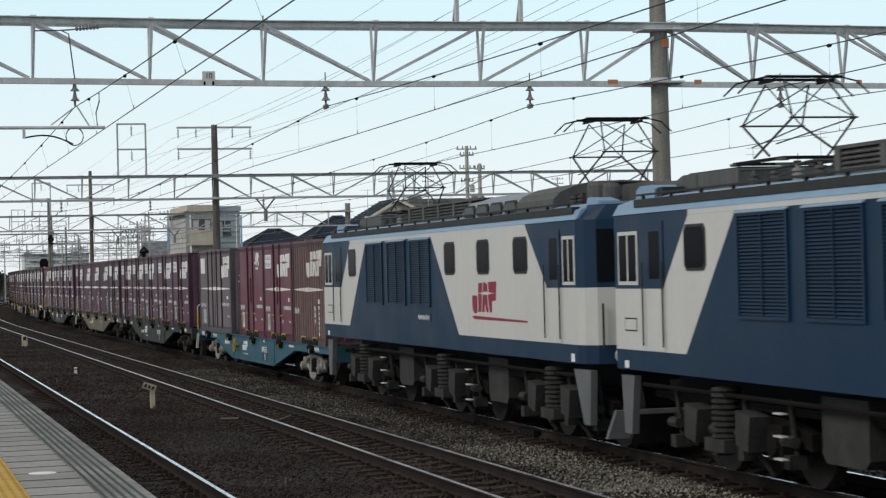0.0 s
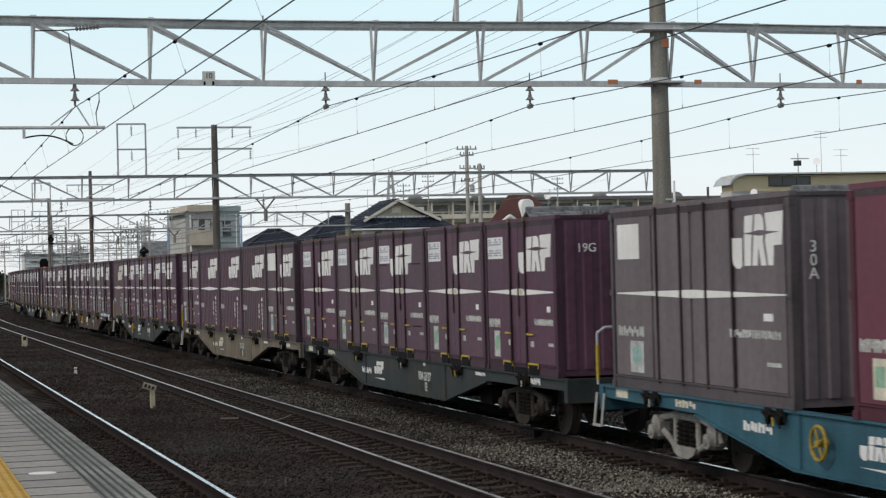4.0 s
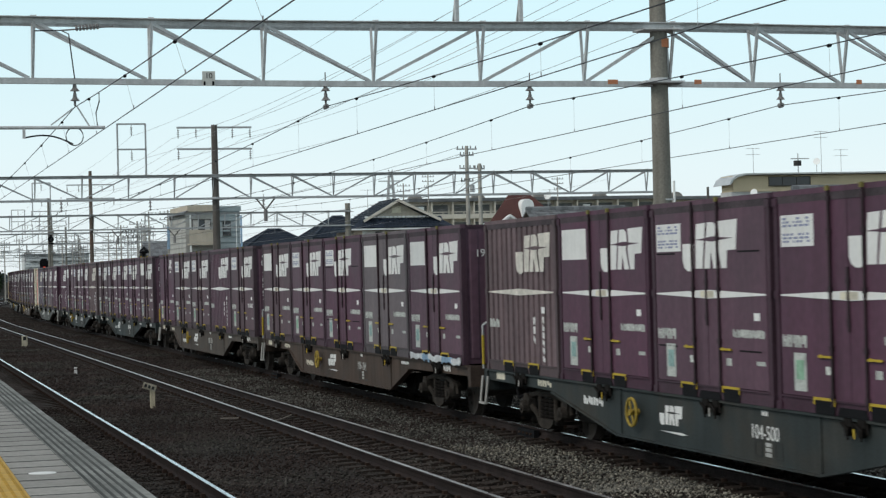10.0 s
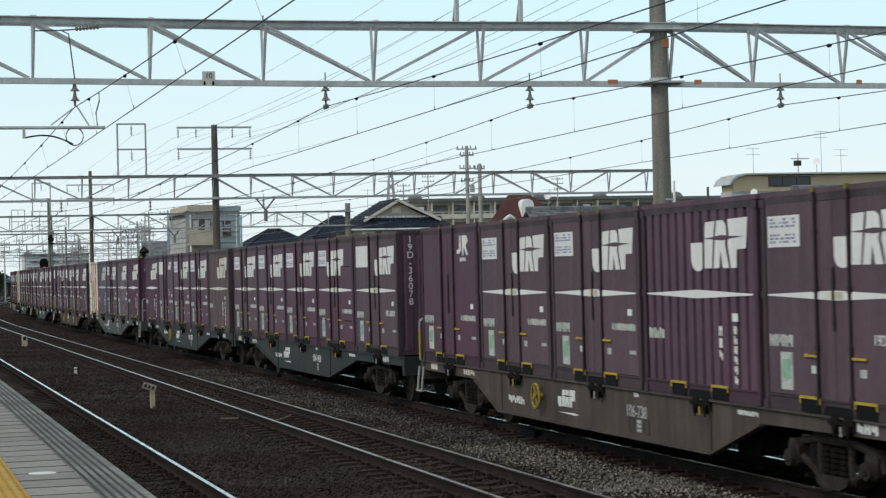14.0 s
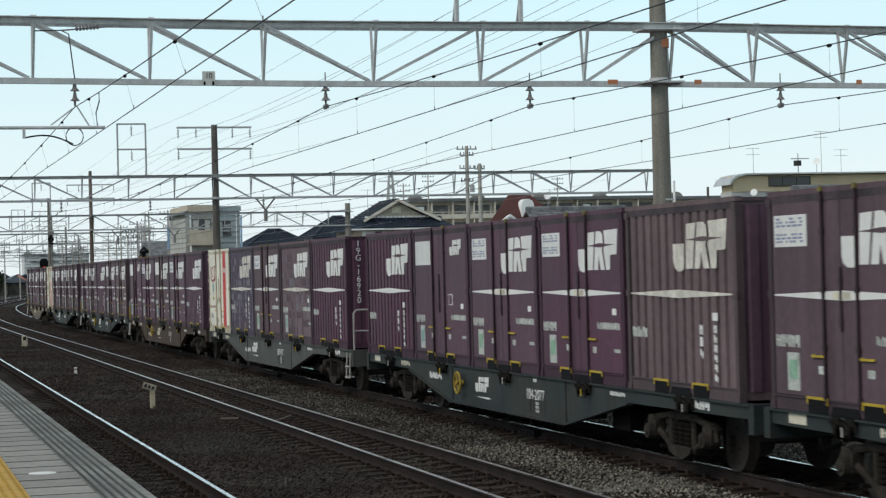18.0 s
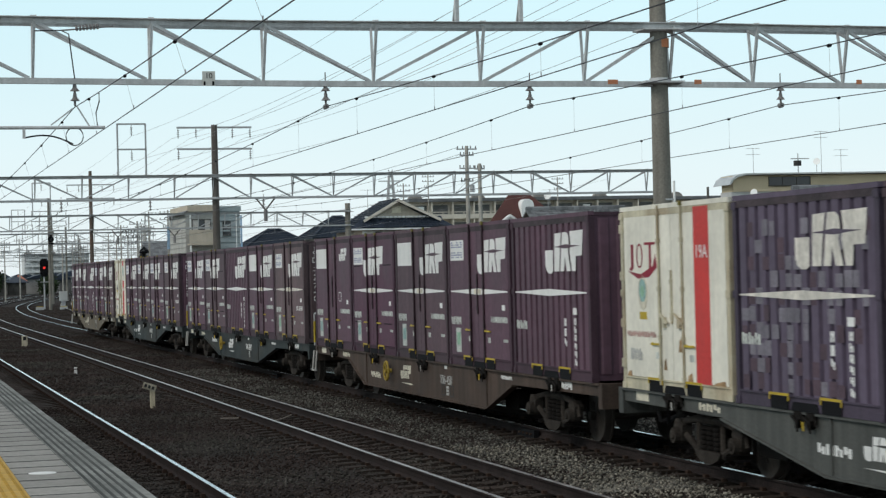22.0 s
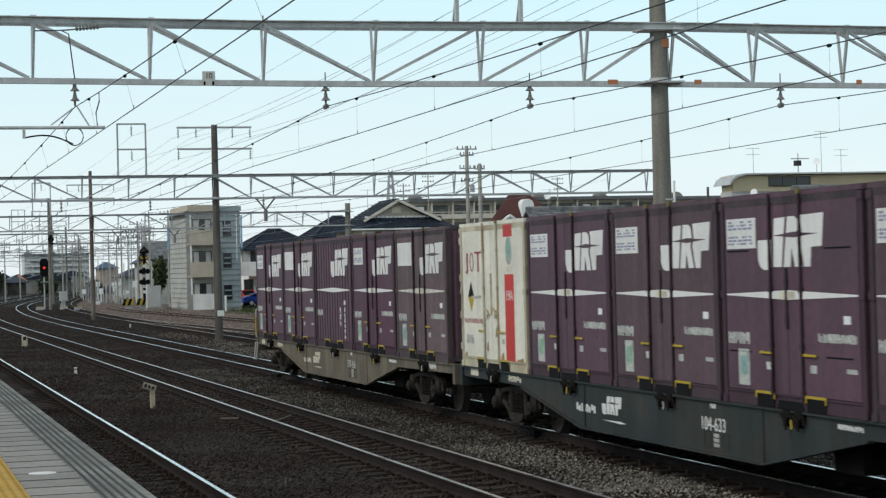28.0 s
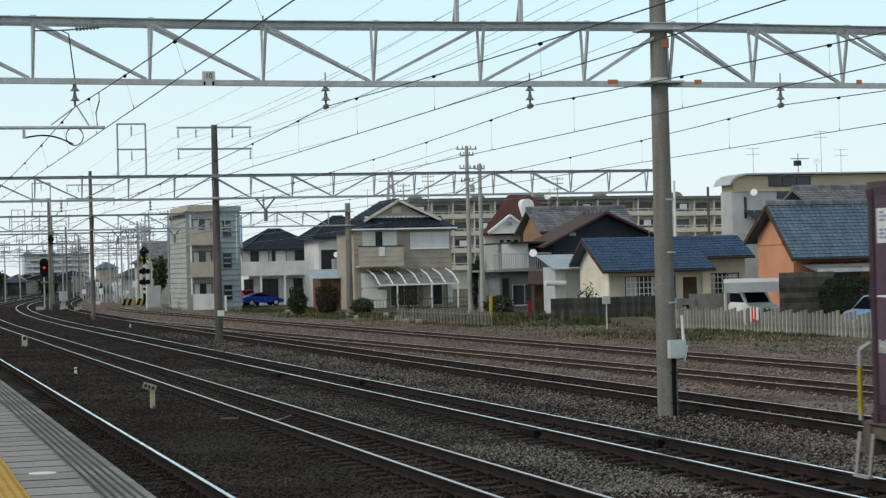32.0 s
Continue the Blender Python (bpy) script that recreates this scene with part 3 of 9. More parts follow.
def frame_parts(c, m, edge, half_l):
    for sx in (-1, 1):
        for sy in (-1, 1):
            shared("corner_post", ("post", half_l, sx, sy), lambda bm: [box(bm, sx * half_l - (0.10 if sx > 0 else 0), sx * half_l + (0 if sx > 0 else 0.10), sy * HALF - (0.10 if sy > 0 else 0), sy * HALF + (0 if sy > 0 else 0.10), 0.0, TALL - 0.07)] + [box(bm, sx * (half_l - 0.05) - 0.065, sx * (half_l - 0.05) + 0.065, sy * (HALF + 0.003) - 0.010, sy * (HALF + 0.003) + 0.010, z, z + 0.09) for z in (0.0, 1.27, 2.33)], edge, c)
    for sy in (-1, 1):
        if sy < 0:
            shared("bottom_rail", ("botrail", half_l), lambda bm: (box(bm, -half_l + 0.1, half_l - 0.1, -HALF + 0.010, -HALF + 0.08, 0.0, 0.15), box(bm, -half_l + 0.1, half_l - 0.1, -HALF - 0.009, -HALF + 0.08, 0.15, 0.172)), edge, c)
        shared("top_rail", ("toprail", half_l, sy), lambda bm: box(bm, -half_l, half_l, sy * HALF - (0.09 if sy > 0 else 0), sy * HALF + (0 if sy > 0 else 0.09), TALL - 0.06, TALL), m, c)
        if sy < 0:
            shared("header_strip", ("header", half_l), lambda bm: box(bm, -half_l + 0.1, half_l - 0.1, -HALF + 0.003, -HALF + 0.05, TALL - 0.145, TALL - 0.06), header_m if edge is not EDGE["cream"] else edge, c)

    def roof(bm):
        box(bm, -half_l + 0.004, half_l - 0.004, -HALF + 0.09, HALF - 0.09, TALL - 0.06, TALL - 0.015)
        for i in range(9):
            x = -half_l + 0.3 + i * (2 * half_l - 0.6) / 8
            box(bm, x - 0.05, x + 0.05, -HALF + 0.12, HALF - 0.12, TALL - 0.016, TALL - 0.003)
    tagged(shared("roof", ("roof", half_l), roof, edge, c), kind="stuff")
    for x in (-0.66, 0.66):
        def pocket(bm):
            box(bm, x - 0.26, x + 0.26, -HALF - 0.012, -HALF - 0.004, 0.155, 0.185)
            box(bm, x - 0.26, x - 0.235, -HALF - 0.012, -HALF - 0.004, 0.10, 0.156)
            box(bm, x + 0.235, x + 0.26, -HALF - 0.012, -HALF - 0.004, 0.10, 0.156)
        if half_l < 2.5:
            shared("fork_pocket", ("pocket", x), pocket, yellow_m, c, None, "yellow-edged fork pocket")
            if x > 0:
                # flat black plate drawn for the dark gap between the pockets
                shared("lashing_recess", "recess", lambda bm: slab(bm, [(-0.36, 0.0), (0.36, 0.0), (0.30, 0.10), (-0.30, 0.10)], -HALF - 0.002, -HALF + 0.005), black_m, c)
            # flat black plate drawn for the dark inside the pocket
            shared("pocket_opening", ("opening", x), lambda bm: box(bm, x - 0.235, x + 0.235, -HALF - 0.004, -HALF + 0.004, 0.0, 0.155), black_m, c)


def end_panel(c, m, half_l, style):
    """The end wall that faces forward, with shallow upright ribs."""
    def build(bm):
        pts = [(-1.12, half_l - 0.03)]
        for i in range(8):
            y = -0.98 + 0.28 * i
            pts += [(y - 0.09, half_l - 0.026), (y - 0.06, half_l - 0.006), (y + 0.06, half_l - 0.006), (y + 0.09, half_l - 0.026)]
        pts += [(1.12, half_l - 0.03)]
        upright_sheet(bm, [(x, y) for y, x in pts], (-0.02, 0.0), 0.12, TALL - 0.1)
    shared("end_panel", ("endpanel", half_l), build, m, c)


def upright_sheet(bm, pts, back, z0, z1):
    """A pressed sheet standing upright along pts in (x, y), one piece, with its back set off by back."""
    prev = None
    for x, y in pts:
        row = [bm.verts.new(q) for q in ((x, y, z0), (x, y, z1), (x + back[0], y + back[1], z1), (x + back[0], y + back[1], z0))]
        if prev:
            for i in range(4):
                j = (i + 1) % 4
                bm.faces.new((prev[i], prev[j], row[j], row[i]))
        else:
            bm.faces.new(row)
        prev = row
    bm.faces.new(prev[::-1])


def smooth_body(bm, half_l):
    box(bm, -half_l + 0.03, half_l - 0.03, -HALF + 0.03, HALF - 0.02, 0.02, TALL - 0.05)


def ribbed_body(bm, half_l):
    """Box with upright trapezoid ribs pressed into its near side."""
    n = 13
    p = (2 * half_l - 0.2) / n
    pts = []
    for i in range(n):
        x = -half_l + 0.1 + i * p
        pts += [(x, -HALF + 0.078), (x + 0.24 * p, -HALF + 0.078), (x + 0.31 * p, -HALF + 0.008), (x + 0.93 * p, -HALF + 0.008)]
    pts.append((half_l - 0.1, -HALF + 0.078))
    upright_sheet(bm, pts, (0.0, 0.004), 0.17, TALL - 0.07)


COLOUR_WORDS = {"purple": "dark purple", "plum": "plum purple", "brown": "brownish purple", "faded": "faded grey-brown", "red": "maroon", "oldred": "faded dull red", "patch": "patched grey-purple", "blue": "violet", "grey": "grey-brown", "cream": "cream"}
STYLE_WORDS = {"S": "smooth-sided freight container with printed placard", "W": "smooth-sided freight container with blank white placard", "V": "ventilated freight container with printed placard", "R": "corrugated freight container with white mark", "P": "plain freight container with small white mark", "K": "freight container with small white mark", "G": "long freight container with four lock bars", "M": "smooth freight container with patchy repainting", "C": "freight container with red stripe and warning diamond", "D": "freight container with tall red stripe"}


faint_red_m = mat("faded_red_lettering", (0.42, 0.27, 0.24), 0.7, var=0.2, scale=6)
rust_stain_m = mat("rust_streak", (0.30, 0.20, 0.11), 0.9, var=0.4, scale=6, streak=0.3)
patch_dark_m = mat("dark_patch", (0.085, 0.056, 0.072), 0.65, var=0.25, scale=2)
patch_pale_m = mat("pale_patch", (0.175, 0.162, 0.190), 0.7, var=0.25, scale=2)
label_m = mat("weathered_label", (0.44, 0.46, 0.43), 0.7, var=0.3, scale=7, fine=40, streak=0.1)
tip_m = mat("yellowed_steel", (0.22, 0.19, 0.06), 0.7, var=0.3)


def container(style, tone, text="", text_down=True):
    half_l = 5.85 / 2 if style == "G" else LONG / 2
    L = 2 * half_l
    m, edge = TONES[tone], EDGE[tone]
    bar_m = edge if tone == "cream" else lock_m
    c = empty("freight_container", COLOUR_WORDS[tone] + " " + STYLE_WORDS[style] + ", on wagon", "container", "containers on the train")
    U = lambda u: -half_l + u * L
    Y = -HALF
    if style == "R":
        shared("body", ("inner", half_l), lambda bm: box(bm, -half_l + 0.03, half_l - 0.03, -HALF + 0.085, HALF - 0.02, 0.02, TALL - 0.05), m, c)
        shared("corrugated_side", ("ribbed", half_l), lambda bm: ribbed_body(bm, half_l), m, c)
    else:
        shared("body", ("smooth", half_l), lambda bm: smooth_body(bm, half_l), m, c)
    frame_parts(c, m, edge, half_l)
    end_panel(c, EDGE["faded"] if text == "19D-24740" else TONES["plum"] if tone in ("brown", "faded", "patch", "oldred") else m, half_l, style)
    if style in "SWVPKCD":
        for a, b in ((0.035, 0.378), (0.602, 0.965)):
            shared("side_panel", ("panel", half_l, a), lambda bm: box(bm, U(a), U(b), Y + 0.004, Y + 0.032, 0.18, TALL - 0.085), m, c)
        for a, b in ((0.386, 0.488), (0.492, 0.594)):
            shared("door", ("door", half_l, a), lambda bm: box(bm, U(a), U(b), Y + 0.010, Y + 0.034, 0.16, TALL - 0.08), m, c)
        for u in (0.382, 0.598):
            shared("lock_bar", ("lockbar", half_l, u), lambda bm: [tube(bm, (U(u), Y - 0.014, 0.10), (U(u), Y - 0.014, TALL - 0.02), 0.019, n=6)] + [box(bm, U(u) - 0.035, U(u) + 0.035, Y - 0.03, Y + 0.006, z, z + 0.06) for z in (0.17, 0.70, 1.34, 1.98, 2.34)], bar_m, c)
            if u > 0.5 or tone in ("purple", "brown"):
                shared("bar_tip", ("bartip", half_l, u), lambda bm: box(bm, U(u) - 0.03, U(u) + 0.03, Y - 0.038, Y - 0.004, TALL - 0.045, TALL + 0.012), tip_m, c, None, "yellowed bar end")
        shared("centre_latch", ("latch", half_l), lambda bm: [box(bm, U(0.490) - 0.022, U(0.490) + 0.022, Y - 0.012, Y + 0.012, 0.92, 1.62), box(bm, U(0.490) - 0.035, U(0.490) + 0.035, Y - 0.016, Y + 0.012, 0.98, 1.06), box(bm, U(0.490) - 0.035, U(0.490) + 0.035, Y - 0.016, Y + 0.012, 1.44, 1.50)], bar_m, c, None, "dark centre latch" if tone != "cream" else "rusty centre latch")
        for u in (0.30, 0.61):
            hd = shared("handle", ("handle", half_l, u), lambda bm: (box(bm, U(u), U(u + 0.085), Y - 0.03, Y - 0.012, 0.625, 0.65), box(bm, U(u) + 0.01, U(u) + 0.03, Y - 0.013, Y + 0.004, 0.615, 0.66)), yellow_m, c, None, "yellow door handle")
            plate("sticker", rect(U(u + 0.035), U(u + 0.075), 0.44, 0.53), Y, label_m, c)
    if style == "G":
        for i in range(4):
            u = 0.30 + 0.14 * i
            shared("lock_bar", ("lockbarG", u), lambda bm: tube(bm, (U(u), Y - 0.004, 0.12), (U(u), Y - 0.014, TALL - 0.04), 0.020, n=6), lock_m, c)
        for a, b in ((0.03, 0.26), (0.28, 0.49), (0.51, 0.72), (0.74, 0.97)):
            shared("side_panel", ("panelG", a), lambda bm: box(bm, U(a), U(b), Y + 0.006, Y + 0.032, 0.18, TALL - 0.085), m, c)
        plate("placard", rect(U(0.05), U(0.19), 1.78, 2.26), Y + 0.004, white_m, c)
        emblem(c, U(0.72), U(0.97), 1.62, 2.28, Y + 0.004, white_m, m)
    if style in "SV":
        pm = white_m
        pl = plate("placard", rect(U(0.05), U(0.275), 1.86, 2.22), Y + 0.003, pm, c, label="white printed placard")
        for z0, z1, n in ((2.165, 2.19, 6), (2.125, 2.15, 8), (2.085, 2.11, 5), (1.985, 2.01, 7), (1.945, 1.97, 5), (1.905, 1.93, 8)):
            block_text(pl, U(0.065), U(0.255), z0, z1, Y, blue_ink_m, n, "print")
    if style in "WK":
        plate("placard", rect(U(0.05), U(0.335), 1.80, 2.25), Y + 0.003, white_m, c, label="blank white placard")
    if style in "SW":
        emblem(c, U(0.50), U(0.945), 1.61, 2.215, Y + 0.003, white_m, m)
    if style == "V":
        emblem(c, U(0.29), U(0.755), 1.60, 2.225, Y + 0.003, white_m, m)
        for u in (0.05, 0.75):
            for z in (1.82, 0.62):
                plate("vent_slot", rect(U(u), U(u + 0.17), z, z + 0.02), Y + 0.003, black_m, c)
    if style == "K":
        emblem(c, U(0.70), U(0.90), 1.95, 2.24, Y - 0.002, white_m, m)
        plate("label_frame", rect(U(0.66), U(0.73), 1.06, 1.26), Y + 0.003, white_m, c)
        plate("label_field", rect(U(0.668), U(0.722), 1.075, 1.245), Y - 0.001, m, c)
    if style == "P":
        plate("emblem", [(U(0.66), 1.98), (U(0.70), 1.98), (U(0.73), 2.04), (U(0.73), 2.3), (U(0.71), 2.3), (U(0.70), 2.06), (U(0.66), 2.05)], Y + 0.003, white_m, c)
        plate("emblem", [(U(0.75), 1.95), (U(0.77), 1.95), (U(0.78), 2.1), (U(0.82), 1.95), (U(0.85), 1.96), (U(0.81), 2.12), (U(0.85), 2.2), (U(0.83), 2.3), (U(0.75), 2.3)], Y + 0.003, white_m, c)
        block_text(c, U(0.71), U(0.81), 1.84, 1.91, Y + 0.003, white_m, 3)
    if style == "M":
        emblem(c, U(0.45), U(0.90), 1.60, 2.22, Y + 0.026, white_m, m)
    ink = worn_mark_m if tone in ("oldred", "faded", "blue", "patch") else white_m
    if style == "R":
        emblem(c, U(0.46), U(0.93), 1.60, 2.24, Y + 0.004, ink, m)
        for u, z0, z1, n in ((0.68, 0.50, 0.95, 3), (0.80, 0.22, 0.95, 6)):
            block_text(c, U(u), U(u + 0.025), z0, z1, Y + 0.006, white_m, n, down=True)
        plate("sticker", rect(U(0.79), U(0.835), 0.98, 1.08), Y + 0.006, white_m, c)
        block_text(c, U(0.05), U(0.20), 0.72, 0.86, Y + 0.006, label_m, 3)
    if style in "SWVRGM":
        yb = Y + 0.003 if style in "SWVG" else Y + (0.004 if style == "R" else 0.026)
        plate("white_band", [(U(0.04), 1.302), (U(0.5), 1.255), (U(0.975), 1.302), (U(0.975), 1.318), (U(0.5), 1.365), (U(0.04), 1.318)], yb, ink, c, label="pale pointed band")
        if style in "SWV":
            plate("band_stain", rect(U(0.44), U(0.55), 1.268, 1.352), yb - 0.003, cream_mark_m, c)
    if style in "SWVPKGM":
        yy = Y + 0.003 if style != "M" else Y + 0.026
        block_text(c, U(0.045), U(0.215), 0.72, 0.86, yy, label_m, 5)
        pl = plate("sticker_plate", rect(U(0.12), U(0.205), 0.23, 0.66), yy, label_m if style != "P" else cream_mark_m, c, label="white label strip")
        plate("label_print", rect(U(0.135), U(0.19), 0.36, 0.58), yy - 0.003, green_m if style in "SP" else teal_m, pl)
        if len(text) > 6:
            letters("lettering", text, 0.165, white_m, c, pose(U(0.83), yy, 0.84, 90, 0, 0))
        else:
            block_text(c, U(0.70), U(0.95), 0.79, 0.89, yy, label_m, 8)
        plate("sticker", rect(U(0.868), U(0.912), 1.0, 1.09), yy, white_m, c)
        plate("sticker", rect(U(0.88), U(0.945), 0.47, 0.52), yy, label_m, c)
    if tone in ("blue", "patch"):
        rng = random.Random(len(tone))
        yp = Y + (0.0055 if style == "R" else 0.0285)
        taken = set()
        for i in range(95 if tone == "patch" else 110):
            col, row = rng.randrange(1, 17), rng.randrange(1, 11)
            if (col, row) in taken:
                continue
            taken.add((col, row))
            u, z, w, h = col / 18.0, 0.2 * row, rng.uniform(0.035, 0.0545), rng.uniform(0.14, 0.198)
            pale = rng.random() < (0.35 if tone == "patch" else 0.75 if row > 4 or col < 8 else 0.2)
            plate("repaint_patch", rect(U(u), U(u + w), z, z + h), yp, patch_pale_m if pale else patch_dark_m, c, 0.0015)
    if style in "CD":
        top = 2.42 if style == "D" else 1.60
        plate("red_stripe", rect(U(0.70), U(0.83), 0.16, top), Y + 0.003, red_m, c, label="red painted stripe")
        if style == "C":
            plate("red_stripe", rect(U(0.69), U(0.82), 2.22, 2.42), Y + 0.003, red_m, c)
        letters("lettering", "19A", 0.24, white_m, c, pose(U(0.765), Y - 0.001, top - (0.58 if style == "D" else 0.36), 90, 0, 0))
        disc = [(math.cos(q), math.sin(q)) for q in [i * 0.5236 for i in range(12)]]
        dx, dz = (U(0.215), 1.32) if style == "D" else (U(0.765), 1.99)
        plate("round_label", [(dx + 0.17 * a, dz + 0.24 * b) for a, b in disc], Y + 0.003, cream_mark_m if style == "D" else label_m, c, label="round pale-edged label")
        plate("round_label", [(dx + 0.13 * a, dz + 0.03 + 0.16 * b) for a, b in disc], Y - 0.001, teal_m, c, label="blue-green picture")
        plate("round_label", [(dx + 0.07 * a, dz + 0.02 + 0.08 * b) for a, b in disc], Y - 0.004, green_m, c)
        plate("label_print", rect(dx - 0.13, dx + 0.13, dz - 0.36, dz - 0.26), Y + 0.003, yellow_m if style == "D" else cream_mark_m, c)
        # the lessor's mark as plain red shapes
        for pts in ([(0.085, 1.64), (0.11, 1.61), (0.13, 1.66), (0.13, 1.98), (0.105, 1.98), (0.105, 1.68)], [(0.285, 1.65), (0.305, 1.65), (0.305, 1.965), (0.345, 1.965), (0.345, 2.0), (0.24, 2.0), (0.24, 1.965), (0.285, 1.965)]):
            plate("emblem", [(U(u), z) for u, z in pts], Y + 0.003, crimson_m, c, label="crimson painted emblem")
        ex, ez = U(0.19), 1.82
        for i in range(12):
            (ca, sa), (cb, sb) = disc[i], disc[(i + 1) % 12]
            plate("emblem", [(ex + 0.12 * ca, ez + 0.17 * sa), (ex + 0.12 * cb, ez + 0.17 * sb), (ex + 0.085 * cb, ez + 0.145 * sb), (ex + 0.085 * ca, ez + 0.145 * sa)], Y + 0.003, crimson_m, c)
        if style == "D":
            plate("emblem", [(U(0.07), 1.62), (U(0.17), 1.51), (U(0.28), 1.53), (U(0.36), 1.66), (U(0.345), 1.84), (U(0.32), 1.68), (U(0.20), 1.57)], Y + 0.003, crimson_m, c, label="crimson painted swoosh")
            block_text(c, U(0.05), U(0.34), 0.72, 0.80, Y + 0.003, faint_red_m, 10)
        else:
            plate("warning_diamond", [(U(0.12), 1.22), (U(0.22), 1.22), (U(0.17), 1.48)], Y + 0.003, black_m, c, label="black and yellow diamond")
            plate("warning_diamond", [(U(0.12), 1.22), (U(0.17), 0.96), (U(0.22), 1.22)], Y + 0.003, yellow_m, c)
            block_text(c, U(0.18), U(0.34), 1.19, 1.24, Y, faded_mark_m, 6)
            block_text(c, U(0.05), U(0.36), 0.76, 0.85, Y + 0.003, faint_red_m, 10)
        block_text(c, U(0.08), U(0.20), 0.40, 0.56, Y + 0.003, faded_mark_m, 4)
        for a, b, z0, z1 in ((0.40, 0.43, 0.30, 0.46), (0.54, 0.58, 0.55, 0.74), (0.04, 0.09, 0.172, 0.26), (0.85, 0.95, 0.172, 0.24), (0.62, 0.67, 0.172, 0.30)):
            plate("rust_stain", [(U(a), z0), (U(b), z0), (U(b) - 0.03, z1), (U(a) + 0.03, z1 - 0.04)], Y + (0.009 if 0.386 < a < 0.594 else 0.003), rust_stain_m, c, 0.0015, "rust stain")
        for u in (0.42, 0.56):
            shared("door_handle", ("chandle", u), lambda bm: (bar(bm, (U(u) - 0.12, Y - 0.03, 1.05), (U(u) + 0.16, Y - 0.03, 0.92), 0.02, 0.035), box(bm, U(u) - 0.05, U(u) + 0.05, Y - 0.025, Y + 0.01, 0.86, 1.0)), edge, c)
        for z in (2.2, 1.55, 0.9, 0.35):
            shared("hinge", ("hinge", z), lambda bm: box(bm, U(0.0) - 0.004, U(0.035), Y - 0.02, Y + 0.003, z - 0.06, z + 0.06), edge, c)
    if text:
        if text_down:
            letters("lettering", text, 0.19, white_m, c, pose(half_l + 0.002, -0.94, 1.70, 90, 0, 90), True)
        else:
            letters("lettering", text, 0.19, white_m, c, pose(half_l + 0.002, -0.72, 1.98, 90, 0, 90))
    return c


def wheelset_mesh(bm, r):
    tube(bm, (0, -0.75, 0), (0, 0.75, 0), 0.075, n=8)
    for s in (-1, 1):
        tube(bm, (0, s * 0.50, 0), (0, s * 0.534, 0), r + 0.028, n=24)
        tube(bm, (0, s * 0.534, 0), (0, s * 0.64, 0), r, n=24)
        tube(bm, (0, s * 0.64, 0), (0, s * 0.665, 0), r * 0.82, r * 0.3, n=16)
        for k in range(4):
            a = k * math.pi / 2
            tube(bm, (0.18 * math.cos(a), s * 0.655, 0.18 * math.sin(a)), (0.18 * math.cos(a), s * 0.672, 0.18 * math.sin(a)), 0.03, n=6)


WHEELS = []


def bogie(parent, x, m):
    """A two-axle bogie with cast side frames, coil springs and turning wheelsets."""
    g = shared("bogie", "bogieframe", lambda bm: (box(bm, -0.2, 0.2, -0.86, 0.86, 0.42, 0.62), tube(bm, (0, 0, 0.6), (0, 0, 0.84), 0.26, n=12)), m, parent, (x, 0, 0), "dusty cast steel bogie")
    for sy in (-1, 1):
        y0, y1 = sorted((sy * 0.90, sy * 1.02))
        def truss(bm):
            y = sy * 0.97
            for a, b, r in (((-1.06, 0.58), (-0.45, 0.67), 0.05), ((-0.45, 0.67), (0.45, 0.67), 0.055), ((0.45, 0.67), (1.06, 0.58), 0.05), ((-0.90, 0.46), (-0.36, 0.24), 0.045), ((0.90, 0.46), (0.36, 0.24), 0.045), ((-0.38, 0.24), (-0.38, 0.66), 0.045), ((0.38, 0.24), (0.38, 0.66), 0.045), ((-1.06, 0.58), (-1.12, 0.40), 0.035), ((1.06, 0.58), (1.12, 0.40), 0.035)):
                tube(bm, (a[0], y, a[1]), (b[0], y, b[1]), r, n=8)
            slab(bm, [(-0.42, 0.28), (-0.34, 0.19), (-0.16, 0.13), (0.16, 0.13), (0.34, 0.19), (0.42, 0.28)], y - 0.07, y + 0.07)
        shared("side_frame", ("sideframe", sy), truss, m, g)
        for sx in (-0.95, 0.95):
            def axlebox(bm):
                slab(bm, [(sx - 0.11, 0.36), (sx - 0.15, 0.56), (sx - 0.08, 0.64), (sx + 0.08, 0.64), (sx + 0.15, 0.56), (sx + 0.11, 0.36), (sx + 0.05, 0.31), (sx - 0.05, 0.31)], sy * 0.97 - 0.07, sy * 0.97 + 0.07)
                tube(bm, (sx, sy * 1.0, 0.42), (sx, sy * 1.12, 0.42), 0.115, 0.10, n=14)
                tube(bm, (sx, sy * 1.12, 0.42), (sx, sy * 1.145, 0.42), 0.06, 0.045, n=10)
            shared("axle_box", ("axlebox", sx, sy), axlebox, m, g)
        if sy < 0:
            for dx in (-0.21, 0.0, 0.21):
                shared("coil_spring", ("spring", dx), lambda bm: lathe(bm, dx, sy * 0.96, coil(0.075, 0.29, 0.60, 5)), under_m, g)
            for dx in (-0.60, 0.60):
                shared("brake_hanger", ("brake", dx), lambda bm: (slab(bm, [(dx - 0.05, 0.16), (dx + 0.05, 0.16), (dx + 0.03, 0.62), (dx - 0.03, 0.62)], -0.66, -0.54), bar(bm, (dx, -1.06, 0.24), (dx, -0.5, 0.24), 0.05, 0.05)), under_m, g)
    for sx in (-0.95, 0.95):
        w = shared("wheelset", "wheelset", lambda bm: wheelset_mesh(bm, 0.405), wheel_m, g)
        w.matrix_parent_inverse = Matrix.Translation((sx, 0, 0.405))
        WHEELS.append((w, 0.405))
    return g


